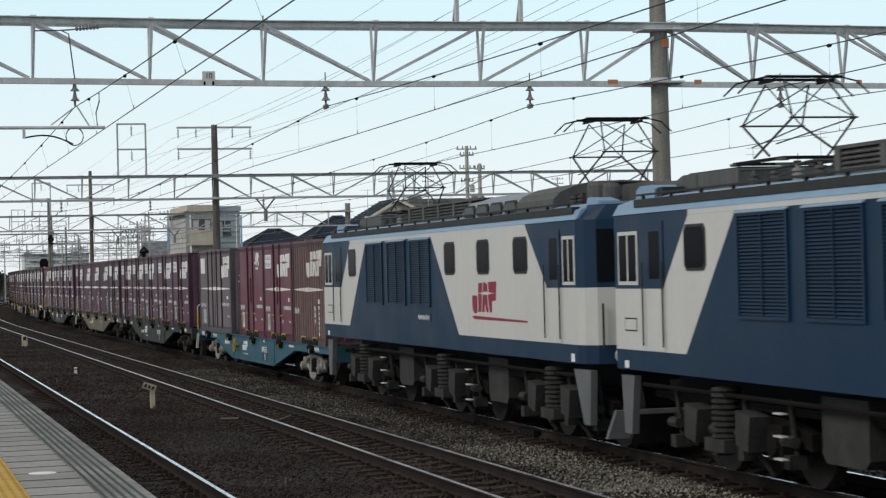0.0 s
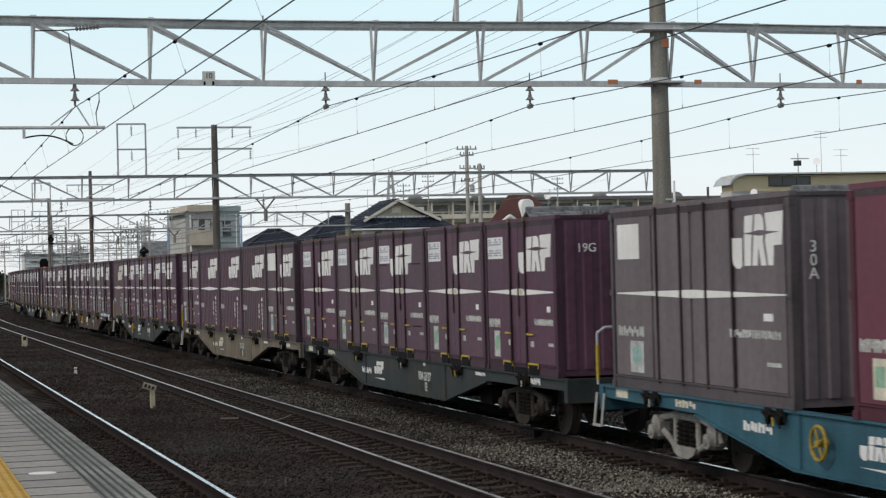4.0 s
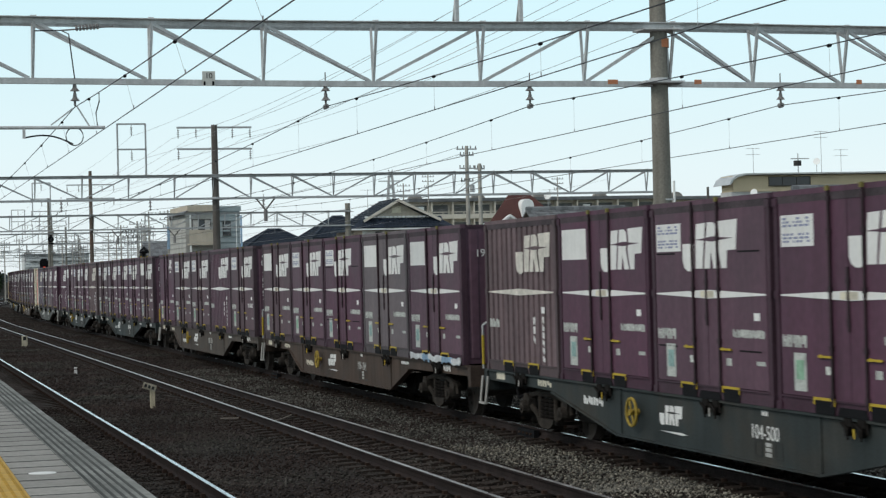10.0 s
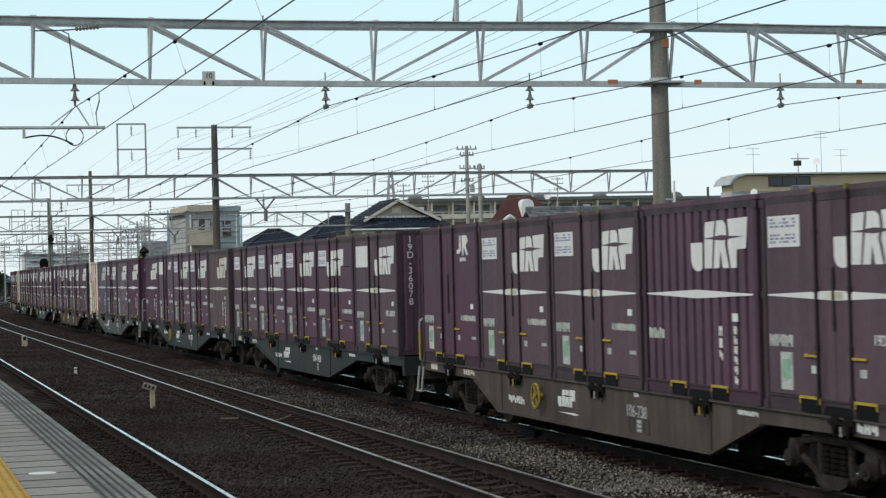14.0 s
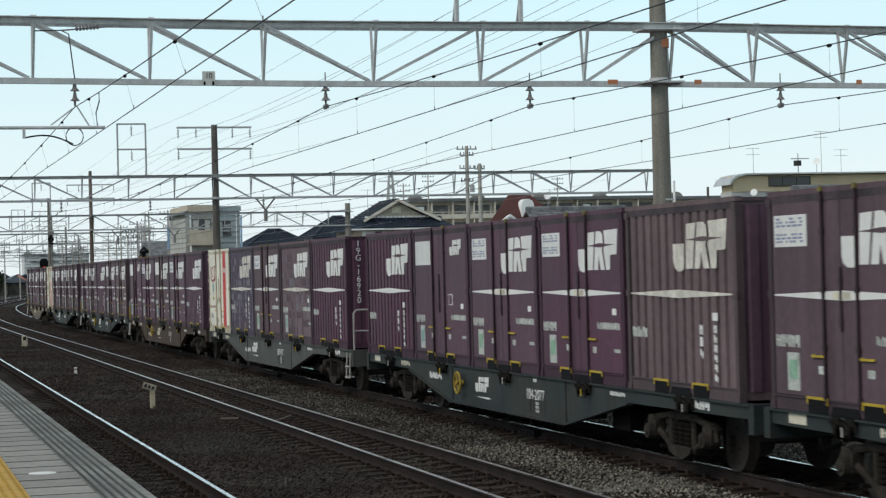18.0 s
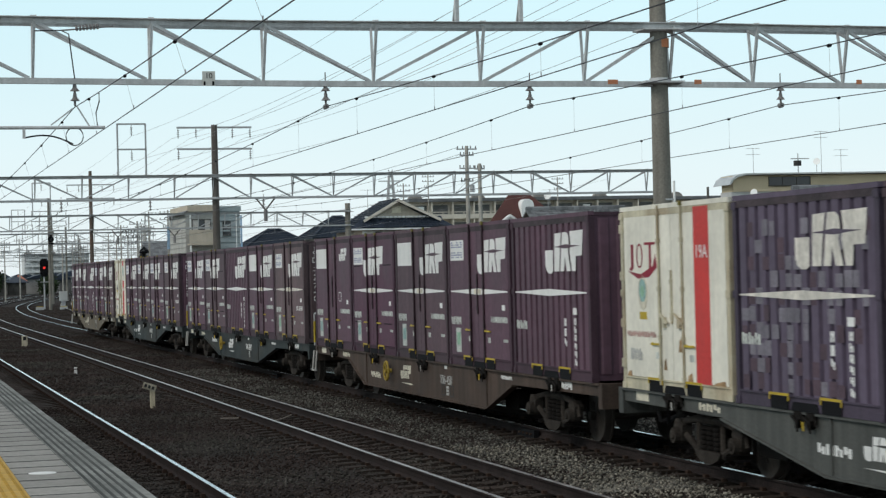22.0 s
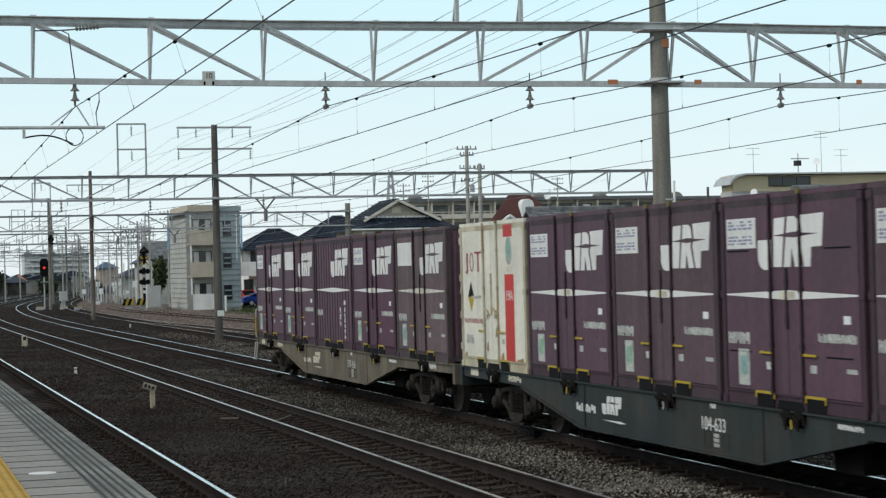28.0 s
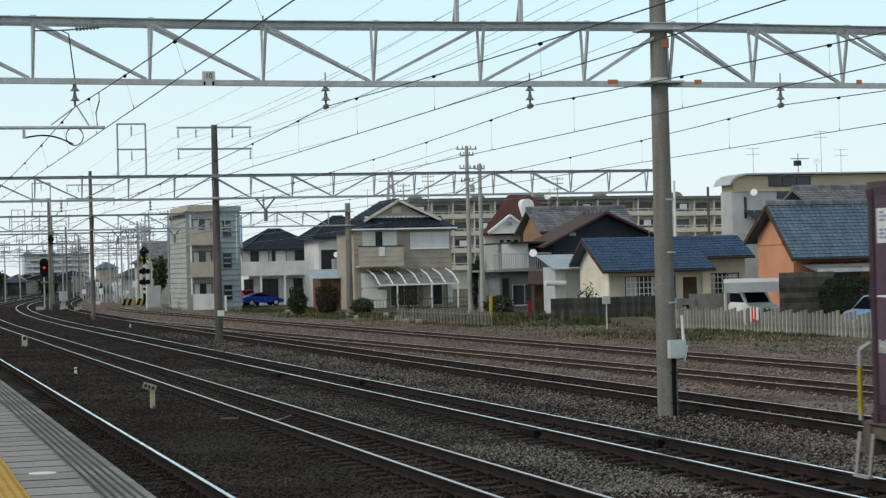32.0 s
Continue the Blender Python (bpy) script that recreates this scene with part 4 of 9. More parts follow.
def flat_wagon(tone, brake_wheel, number, step=True, loop=False, scrap=False):
    wm = WAGON[tone]
    bm_ = bogie_new_m if tone in ("blue",) else bogie_m
    words = {"blue": "blue", "green": "dark green-grey", "beige": "dusty beige-grey", "brown": "rusty brown", "taupe": "grey-brown", "grey": "pale grey"}[tone]
    w = empty("container_wagon", words + " steel container flat wagon on two bogies", "freight wagon", "wagons of the train")
    steep = tone in ("brown", "taupe")
    x1, x2, x3, x4 = (-6.25, -4.85, 4.1, 5.6) if steep else (-6.25, -3.4, 3.0, 5.65)
    belly = [(-9.75, 0.98), (-9.75, 0.80), (x1, 0.77), (x2, 0.31), (x3, 0.31), (x4, 0.77), (9.75, 0.80), (9.75, 0.98)]
    for sy in (-1, 1):
        y0, y1 = sorted((sy * 1.13, sy * 1.17))
        beam = shared("side_beam", ("belly", sy, steep), lambda bm: slab(bm, belly, y0, y1), wm, w)
        if sy < 0:
            shared("lower_flange", ("flange", steep), lambda bm: slab(bm, [(x1, 0.77), (x2, 0.31), (x3, 0.31), (x4, 0.77), (x4, 0.745), (x3, 0.285), (x2, 0.285), (x1, 0.745)], -1.22, -1.10), wm, beam)
            shared("upper_flange", "upflange", lambda bm: box(bm, -9.75, 9.75, -1.215, -1.1, 0.955, 0.986), wm, beam)
            for x in (-4.75, 4.05) if steep else (-3.3, 2.95):
                shared("stiffener", ("stiff", x), lambda bm: box(bm, x - 0.03, x + 0.03, -1.19, -1.168, 0.33, 0.95), wm, beam)
    shared("centre_sill", "csill", lambda bm: box(bm, -9.9, 9.9, -0.22, 0.22, 0.55, 0.95), under_m, w)
    def cross(bm):
        for i in range(21):
            x = -9.5 + 0.95 * i
            box(bm, x - 0.05, x + 0.05, -1.12, 1.12, 0.84, 0.965)
    tagged(shared("cross_beam", "cross", cross, under_m, w), kind="stuff")
    for sx in (-1, 1):
        shared("end_beam", ("endbeam", sx), lambda bm: box(bm, sx * 9.76 - 0.06, sx * 9.76 + 0.10, -1.2, 1.2, 0.62, 0.985), wm, w)
        shared("coupler", ("coupler", sx), lambda bm: (box(bm, sx * 9.85 - 0.1, sx * 10.05 + 0.1, -0.12, 0.12, 0.72, 0.98), box(bm, sx * 10.08 - 0.12, sx * 10.08 + 0.12, -0.2, 0.2, 0.70, 1.0)), under_m, w)
        shared("air_hose", ("hose", sx), lambda bm: (tube(bm, (sx * 9.9, -0.4, 0.75), (sx * 10.05, -0.38, 0.42), 0.028, n=6), tube(bm, (sx * 10.05, -0.38, 0.42), (sx * 10.18, -0.2, 0.5), 0.028, n=6)), black_m, w)
    for x in (-7.1, 7.1):
        bogie(w, x, bm_)
    for i, x in enumerate((-7.75, -3.87, 0.0, 3.87, 7.75)):
        for d in (-0.16, 0.16):
            def lock(bm):
                box(bm, -0.09, 0.08, -1.235, -1.12, 0.90, 0.985)
                slab(bm, [(-0.06, 0.90), (0.04, 0.90), (0.025, 0.82), (-0.03, 0.79)], -1.25, -1.17)
                tube(bm, (-0.11, -1.25, 0.93), (0.06, -1.26, 0.86), 0.018, n=6)
                tube(bm, (0.06, -1.26, 0.86), (0.03, -1.25, 0.76), 0.013, n=6)
                tube(bm, (0.08, -1.21, 0.95), (0.12, -1.22, 0.83), 0.015, n=6)
            shared("lashing_lock", "lock", lock, under_m, w, (x + d, 0, 0))
        shared("lock_lever", "lever", lambda bm: bar(bm, (0.0, -1.27, 0.88), (0.03, -1.28, 0.78), 0.016, 0.024), yellow_m if i in (1, 3) else mat_step, w, (x + 0.05, 0, 0))
    for x, wd in ((-2.6, 0.5), (1.2, 0.42), (2.2, 0.3), (-5.4, 0.4), (4.6, 0.35)):
        shared("equipment_box", ("equip", x), lambda bm: (box(bm, x - wd, x + wd, -0.9, -0.35, 0.32, 0.62), tube(bm, (x - wd, -0.6, 0.46), (x + wd + 0.25, -0.6, 0.46), 0.1, n=8)), under_m, w)
    # markings
    ex = -1.85 if brake_wheel else -2.55
    ink = cream_mark_m if number == "106-450" or tone == "beige" else white_m
    emblem(w, ex, ex + 0.8, 0.55, 0.83, -1.172, ink, wm)
    plate("mark_line", [(ex, 0.47), (ex + 0.75, 0.45), (ex + 0.95, 0.465), (ex + 0.75, 0.485)], -1.172, ink, w)
    tx, tz = (-4.35, 0.48) if steep else (-4.85, 0.66) if brake_wheel else (-3.65, 0.54)
    block_text(w, tx, tx + 0.85, tz, tz + 0.12, -1.172, white_m if tone not in ("brown", "beige") else cream_mark_m, 4)
    block_text(w, -7.0, -6.3, 0.82, 0.92, -1.172, cream_mark_m, 3)
    block_text(w, 4.9, 5.5, 0.84, 0.90, -1.172, white_m, 6)
    block_text(w, 8.0, 8.5, 0.83, 0.94, -1.172, white_m, 3)
    block_text(w, 1.4, 1.58, 0.87, 0.93, -1.172, white_m, 2)
    letters("lettering", number, 0.24, faded_mark_m if tone in ("beige", "brown", "taupe") else white_m, w, pose(1.47, -1.172, 0.66, 90, 0, 0))
    for dx in (1.18, 1.74):
        shared("label_frame", ("ring", dx), lambda bm: (box(bm, dx, dx + 0.22, -1.175, -1.172, 0.37, 0.392), box(bm, dx, dx + 0.22, -1.175, -1.172, 0.558, 0.58), box(bm, dx, dx + 0.03, -1.175, -1.172, 0.392, 0.558), box(bm, dx + 0.19, dx + 0.22, -1.175, -1.172, 0.392, 0.558)), grey_dark_m, w)
    shared("label_print", "labelprint", lambda bm: [box(bm, 1.49, 1.65, -1.175, -1.172, z, z + 0.045) for z in (0.39, 0.45, 0.51)], faded_mark_m, w)
    plate("label_frame", rect(-9.2, -8.75, 0.83, 0.95), -1.172, cream_mark_m, w)
    if brake_wheel:
        def ring(bm):
            n, m = 20, 6
            rim = []
            for i in range(n):
                a = 2 * math.pi * i / n
                rim.append([bm.verts.new(((0.19 + 0.022 * math.cos(q)) * math.cos(a), 0.022 * math.sin(q), (0.19 + 0.022 * math.cos(q)) * math.sin(a))) for q in [2 * math.pi * j / m for j in range(m)]])
            for i in range(n):
                for j in range(m):
                    bm.faces.new((rim[i][j], rim[i][(j + 1) % m], rim[(i + 1) % n][(j + 1) % m], rim[(i + 1) % n][j]))
            for i in range(4):
                a = 2 * math.pi * i / 4 + 0.4
                tube(bm, (0, 0, 0), (0.19 * math.cos(a), 0, 0.19 * math.sin(a)), 0.016, n=5)
            tube(bm, (0, -0.03, 0), (0, 0.12, 0), 0.045, n=8)
        shared("brake_wheel", "brakewheel", ring, wheel_yellow_m, w, (-2.62, -1.28, 0.67), "yellow handbrake wheel")
    if scrap:
        for i, (a, b, m_) in enumerate(((5.95, 6.9, scrap_white_m), (6.85, 7.35, scrap_blue_m), (7.3, 8.3, scrap_white_m), (8.25, 9.35, scrap_blue_m), (8.9, 9.5, scrap_white_m))):
            def rag(bm):
                rng = random.Random(i)
                n = 7
                top_ = [(a + (b - a) * q / n, 1.10 + rng.uniform(-0.02, 0.03)) for q in range(n + 1)]
                low_ = [(a + (b - a) * q / n, 1.01 + rng.uniform(-0.05, 0.03)) for q in range(n, -1, -1)]
                slab(bm, top_ + low_, -1.262 - 0.006 * i, -1.25 - 0.004 * i)
            shared("tarpaulin_scrap", ("rag", i), rag, m_, w, None, "torn tarpaulin scrap")
    if loop:
        def hoop(bm):
            pts = [(9.78, -1.14, 0.98), (9.78, -1.14, 1.78), (9.80, -1.08, 1.86), (9.80, -0.35, 1.86), (9.80, -0.28, 1.78), (9.80, -0.28, 0.98)]
            for a, b in zip(pts, pts[1:]):
                tube(bm, a, b, 0.022, n=6)
            tube(bm, (9.78, -1.14, 1.40), (9.80, -0.28, 1.40), 0.018, n=6)
            for dx in (9.42, 9.74):
                tube(bm, (dx, -1.22, 0.92), (dx, -1.25, 0.36), 0.02, n=6)
            for z in (0.38, 0.62):
                bar(bm, (9.40, -1.25, z), (9.76, -1.25, z), 0.05, 0.03)
        shared("hand_hoop", "hoop", hoop, mat_step, w, None, "bare steel shunter's hoop rail")
    if step:
        def ladder(bm):
            for dx in (-0.15, 0.15):
                bar(bm, (-9.70 + dx, -1.22, 0.86), (-9.74 + dx, -1.26, 0.40), 0.04, 0.03)
            bar(bm, (-9.91, -1.26, 0.40), (-9.57, -1.26, 0.40), 0.06, 0.03)
        shared("step", "ladder", ladder, mat_step, w, None, "pale steel shunter's step")

        def grab(bm):
            tube(bm, (-9.86, -1.2, 0.98), (-9.86, -1.2, 1.72), 0.022, n=6)
            tube(bm, (-9.86, -1.2, 1.72), (-9.80, -1.1, 1.80), 0.022, n=6)
            tube(bm, (-9.80, -1.1, 1.80), (-9.80, -0.7, 1.80), 0.022, n=6)
            tube(bm, (-9.80, -0.7, 1.80), (-9.80, -0.7, 0.98), 0.022, n=6)
        shared("grab_rail", "grab", grab, galv_far_m, w, None, "steel grab rail")
        shared("grab_sleeve", "sleeve", lambda bm: tube(bm, (-9.86, -1.2, 1.05), (-9.86, -1.2, 1.55), 0.028, n=6), yellow_m, w, None, "yellow sleeve")
    return w


wheel_yellow_m = mat("worn_yellow", (0.30, 0.21, 0.035), 0.65, var=0.35, scale=6)
scrap_white_m = mat("dirty_white_sheet", (0.55, 0.57, 0.58), 0.7, var=0.25, scale=6)
scrap_blue_m = mat("pale_blue_sheet", (0.22, 0.33, 0.45), 0.7, var=0.25, scale=6)
mat_step = mat("step_steel", (0.40, 0.39, 0.365), 0.6, var=0.2)

SLOTS = (7.674, 3.837, 0.0, -3.837, -7.674)
SLACK = (0.71, 0.03, 0.45, 0.36, 0.23, 0.16, -0.40, 0.03, -0.59, -0.55, -0.55, -1.06, -0.65)  # play in the couplings
CONSIST = [
    ("blue", True, "104-515", [("R", "oldred", ""), ("S", "red", ""), ("P", "red", ""), None, ("G", "grey", "30A")]),
    ("green", False, "104-2137", [("S", "purple", "19G"), ("S", "plum", ""), ("V", "plum", ""), ("S", "brown", ""), ("S", "purple", "")]),
    ("beige", False, "107-620", [("W", "brown", "19G"), ("R", "brown", ""), ("R", "plum", ""), ("R", "plum", ""), ("S", "plum", "")]),
    ("green", True, "104-500", [("V", "purple", "V19C-1318"), ("S", "purple", ""), ("V", "plum", ""), ("W", "purple", ""), ("R", "faded", "")]),
    ("brown", True, "106-184", [("W", "plum", "19G-9"), ("W", "grey", ""), ("V", "purple", ""), ("S", "plum", ""), ("W", "brown", "")]),
    ("taupe", True, "106-738", [("S", "brown", "19D-30862"), ("R", "plum", ""), ("S", "brown", ""), ("S", "brown", ""), ("P", "purple", "")]),
    ("green", False, "104-1458", [("W", "brown", "19D-36078"), ("V", "purple", ""), ("S", "purple", ""), ("S", "plum", ""), ("S", "brown", "")]),
    ("green", True, "104-2077", [("R", "faded", ""), ("S", "purple", ""), ("S", "plum", ""), ("K", "plum", ""), ("R", "purple", "")]),
    ("grey", False, "107-917", [("R", "purple", "19G-16920"), ("M", "patch", ""), ("S", "brown", ""), ("R", "blue", ""), ("D", "cream", "")]),
    ("brown", True, "106-450", [("R", "plum", ""), ("S", "plum", ""), ("W", "brown", ""), ("V", "purple", ""), ("K", "plum", "")]),
    ("green", True, "104-2847", [("S", "faded", "19D-24740"), ("W", "plum", ""), ("R", "plum", ""), ("V", "brown", ""), ("S", "plum", "")]),
    ("green", False, "104-633", [("S", "brown", "19D-25678"), ("V", "plum", ""), ("S", "brown", ""), ("S", "plum", ""), ("C", "cream", "")]),
    ("beige", False, "107-426", [("W", "faded", "19G"), ("S", "purple", ""), ("R", "plum", ""), ("W", "plum", ""), ("S", "plum", "")]),
]
RIDERS = []  # thing, where its middle is along the train at 16 s, offset above the rail
for k, (tone, wheel, number, loads) in enumerate(CONSIST):
    centre = 92.473 - 20.4 * k + SLACK[k]
    RIDERS.append((flat_wagon(tone, wheel, number, step=k in (0, 2, 3, 4, 5, 9, 10, 12), loop=k == 8, scrap=k == 4), centre, 0.0, 0.0))
    for slot, load in zip(SLOTS, loads):
        if load:
            style, paint, text = load
            dx = -6.235 if style == "G" else slot
            RIDERS.append((container(style, paint, text, len(text) > 5 or style == "G"), centre, dx, 0.99))


# ---- locomotives ----
def nose_plan(d):
    """Half of the rounded cab front in plan, set out by d, from the near side to the middle."""
    return [(7.80, -1.45 - d), (8.02, -1.40 - d * 0.8), (8.16, -1.26 - d * 0.5), (8.24, -1.02), (8.28 + d, -0.6), (8.30 + d, -0.04)]


def loco_body_profile(bm, x0, x1):
    pts = [(-1.45, 1.28), (-1.45, 3.36), (-1.36, 3.50), (-1.05, 3.60), (0, 3.64), (1.05, 3.60), (1.36, 3.50), (1.45, 3.36), (1.45, 1.28)]
    slab_x(bm, pts, x0, x1)


def pantograph(parent, x):
    base = shared("pantograph", "pantobase", lambda bm: (bar(bm, (-0.75, -0.55, 3.95), (0.75, -0.55, 3.95), 0.04, 0.04), bar(bm, (-0.75, 0.55, 3.95), (0.75, 0.55, 3.95), 0.04, 0.04), bar(bm, (-0.75, -0.55, 3.95), (-0.75, 0.55, 3.95), 0.04, 0.04), bar(bm, (0.75, -0.55, 3.95), (0.75, 0.55, 3.95), 0.04, 0.04)), black_m, parent, (x, 0, 0), "black diamond pantograph")
    for sx in (-1, 1):
        for sy in (-1, 1):
            shared("base_insulator", ("binsul", sx, sy), lambda bm: [tube(bm, (sx * 0.7, sy * 0.55, 3.68 + 0.06 * i), (sx * 0.7, sy * 0.55, 3.71 + 0.06 * i), 0.08, n=8) for i in range(5)], roof_grey_m, base)

        def lower(bm):
            for sy in (-1, 1):
                tube(bm, (-sx * 0.22, sy * 0.5, 4.0), (sx * 0.74, sy * 0.42, 4.44), 0.016, n=6)
            tube(bm, (sx * 0.74, -0.46, 4.44), (sx * 0.74, 0.46, 4.44), 0.013, n=6)
            tube(bm, (sx * 0.35, -0.47, 4.14), (sx * 0.74, 0.42, 4.44), 0.009, n=5)
        shared("lower_arm", ("plow", sx), lower, grey_dark_m, base)

        def upper(bm):
            for sy in (-1, 1):
                tube(bm, (sx * 0.74, sy * 0.42, 4.44), (sx * 0.27, sy * 0.30, 4.93), 0.013, n=6)
            tube(bm, (sx * 0.74, -0.42, 4.44), (sx * 0.27, 0.30, 4.93), 0.009, n=5)
            tube(bm, (sx * 0.74, 0.42, 4.44), (sx * 0.27, -0.30, 4.93), 0.009, n=5)
        shared("upper_arm", ("pup", sx), upper, grey_dark_m, base)

    def head(bm):
        for dx in (-0.22, 0.22):
            bar(bm, (dx, -0.52, 4.99), (dx, 0.52, 4.99), 0.05, 0.035)
            for sy in (-1, 1):
                tube(bm, (dx, sy * 0.52, 4.985), (dx, sy * 0.72, 4.94), 0.012, n=5)
                tube(bm, (dx, sy * 0.72, 4.94), (dx, sy * 0.90, 4.78), 0.012, n=5)
        for sy in (-0.4, 0.4):
            bar(bm, (-0.24, sy, 4.95), (0.24, sy, 4.95), 0.03, 0.04)
    shared("contact_head", "phead", head, black_m, base, None, "carbon contact strips with curved horns")


def loco_bogie(parent, x):
    g = shared("bogie", "lbogie", lambda bm: box(bm, -1.5, 1.5, -0.9, 0.9, 0.62, 0.88), black_m, parent, (x, 0, 0), "black powered bogie")
    for sy in (-1, 1):
        y0, y1 = sorted((sy * 0.95, sy * 1.08))
        shared("side_frame", ("lside", sy), lambda bm: slab(bm, [(-2.05, 0.52), (-2.05, 0.72), (-1.3, 0.86), (1.3, 0.86), (2.05, 0.72), (2.05, 0.52), (1.2, 0.62), (-1.2, 0.62)], y0, y1), under_m, g)
        for sx in (-1.25, 1.25):
            def abox(bm):
                box(bm, sx - 0.2, sx + 0.2, sy * 1.02 - 0.15, sy * 1.02 + 0.15, 0.36, 0.78)
                tube(bm, (sx, sy * 1.16, 0.56), (sx, sy * 1.22, 0.56), 0.16, 0.14, n=12)
            shared("axle_box", ("labox", sx, sy), abox, under_m, g)
            for q in (-0.42, 0.42):
                shared("coil_spring", ("lcoil", sx, q, sy), lambda bm: lathe(bm, sx + q, sy * 1.05, coil(0.10, 0.40, 0.76, 4)), under_m, g)
        def bolster(bm):
            lathe(bm, 0.0, sy * 1.22, coil(0.19, 0.54, 1.18, 9), 14)
            box(bm, -0.3, 0.3, sy * 1.22 - 0.18, sy * 1.22 + 0.18, 0.38, 0.54)
        shared("bolster_spring", ("lbol", sy), bolster, sandbox_m, g, None, "grey bolster coil spring")
        for sx in (-0.78, 0.80):
            def sand(bm):
                slab(bm, [(sx - 0.2, 0.50), (sx + 0.14, 0.44), (sx + 0.22, 0.86), (sx - 0.2, 0.92)], sy * 1.24 - 0.14, sy * 1.24 + 0.14)
                tube(bm, (sx, sy * 1.24, 0.5), (sx + 0.05, sy * 1.0, 0.14), 0.03, n=6)
            shared("sandbox", ("lsand", sx, sy), sand, sandbox_m, g, None, "grey sandbox")
        shared("step_iron", ("lstep", sy), lambda bm: [box(bm, 1.66, 1.88, sy * 1.34 - 0.04, sy * 1.34 + 0.04, z, z + 0.02) for z in (0.42, 0.68, 0.94)], galv_m, g, None, "bright step treads")
    for sx in (-1.72, -0.36, 0.42, 1.7):
        def hanger(bm):
            tube(bm, (sx, -1.18, 1.1), (sx + 0.05, -1.12, 0.45), 0.035, n=6)
            tube(bm, (sx - 0.12, -1.2, 0.62), (sx + 0.16, -1.2, 0.62), 0.07, n=8)
            box(bm, sx - 0.07, sx + 0.09, -1.24, -1.02, 0.30, 0.46)
        shared("brake_rigging", ("lrig", sx), hanger, sandbox_m, g, None, "dusty brake rigging")
    for sx in (-1.25, 1.25):
        w = shared("wheelset", "lwheelset", lambda bm: wheelset_mesh(bm, 0.56), wheel_m, g)
        w.matrix_parent_inverse = Matrix.Translation((sx, 0, 0.56))
        WHEELS.append((w, 0.56))


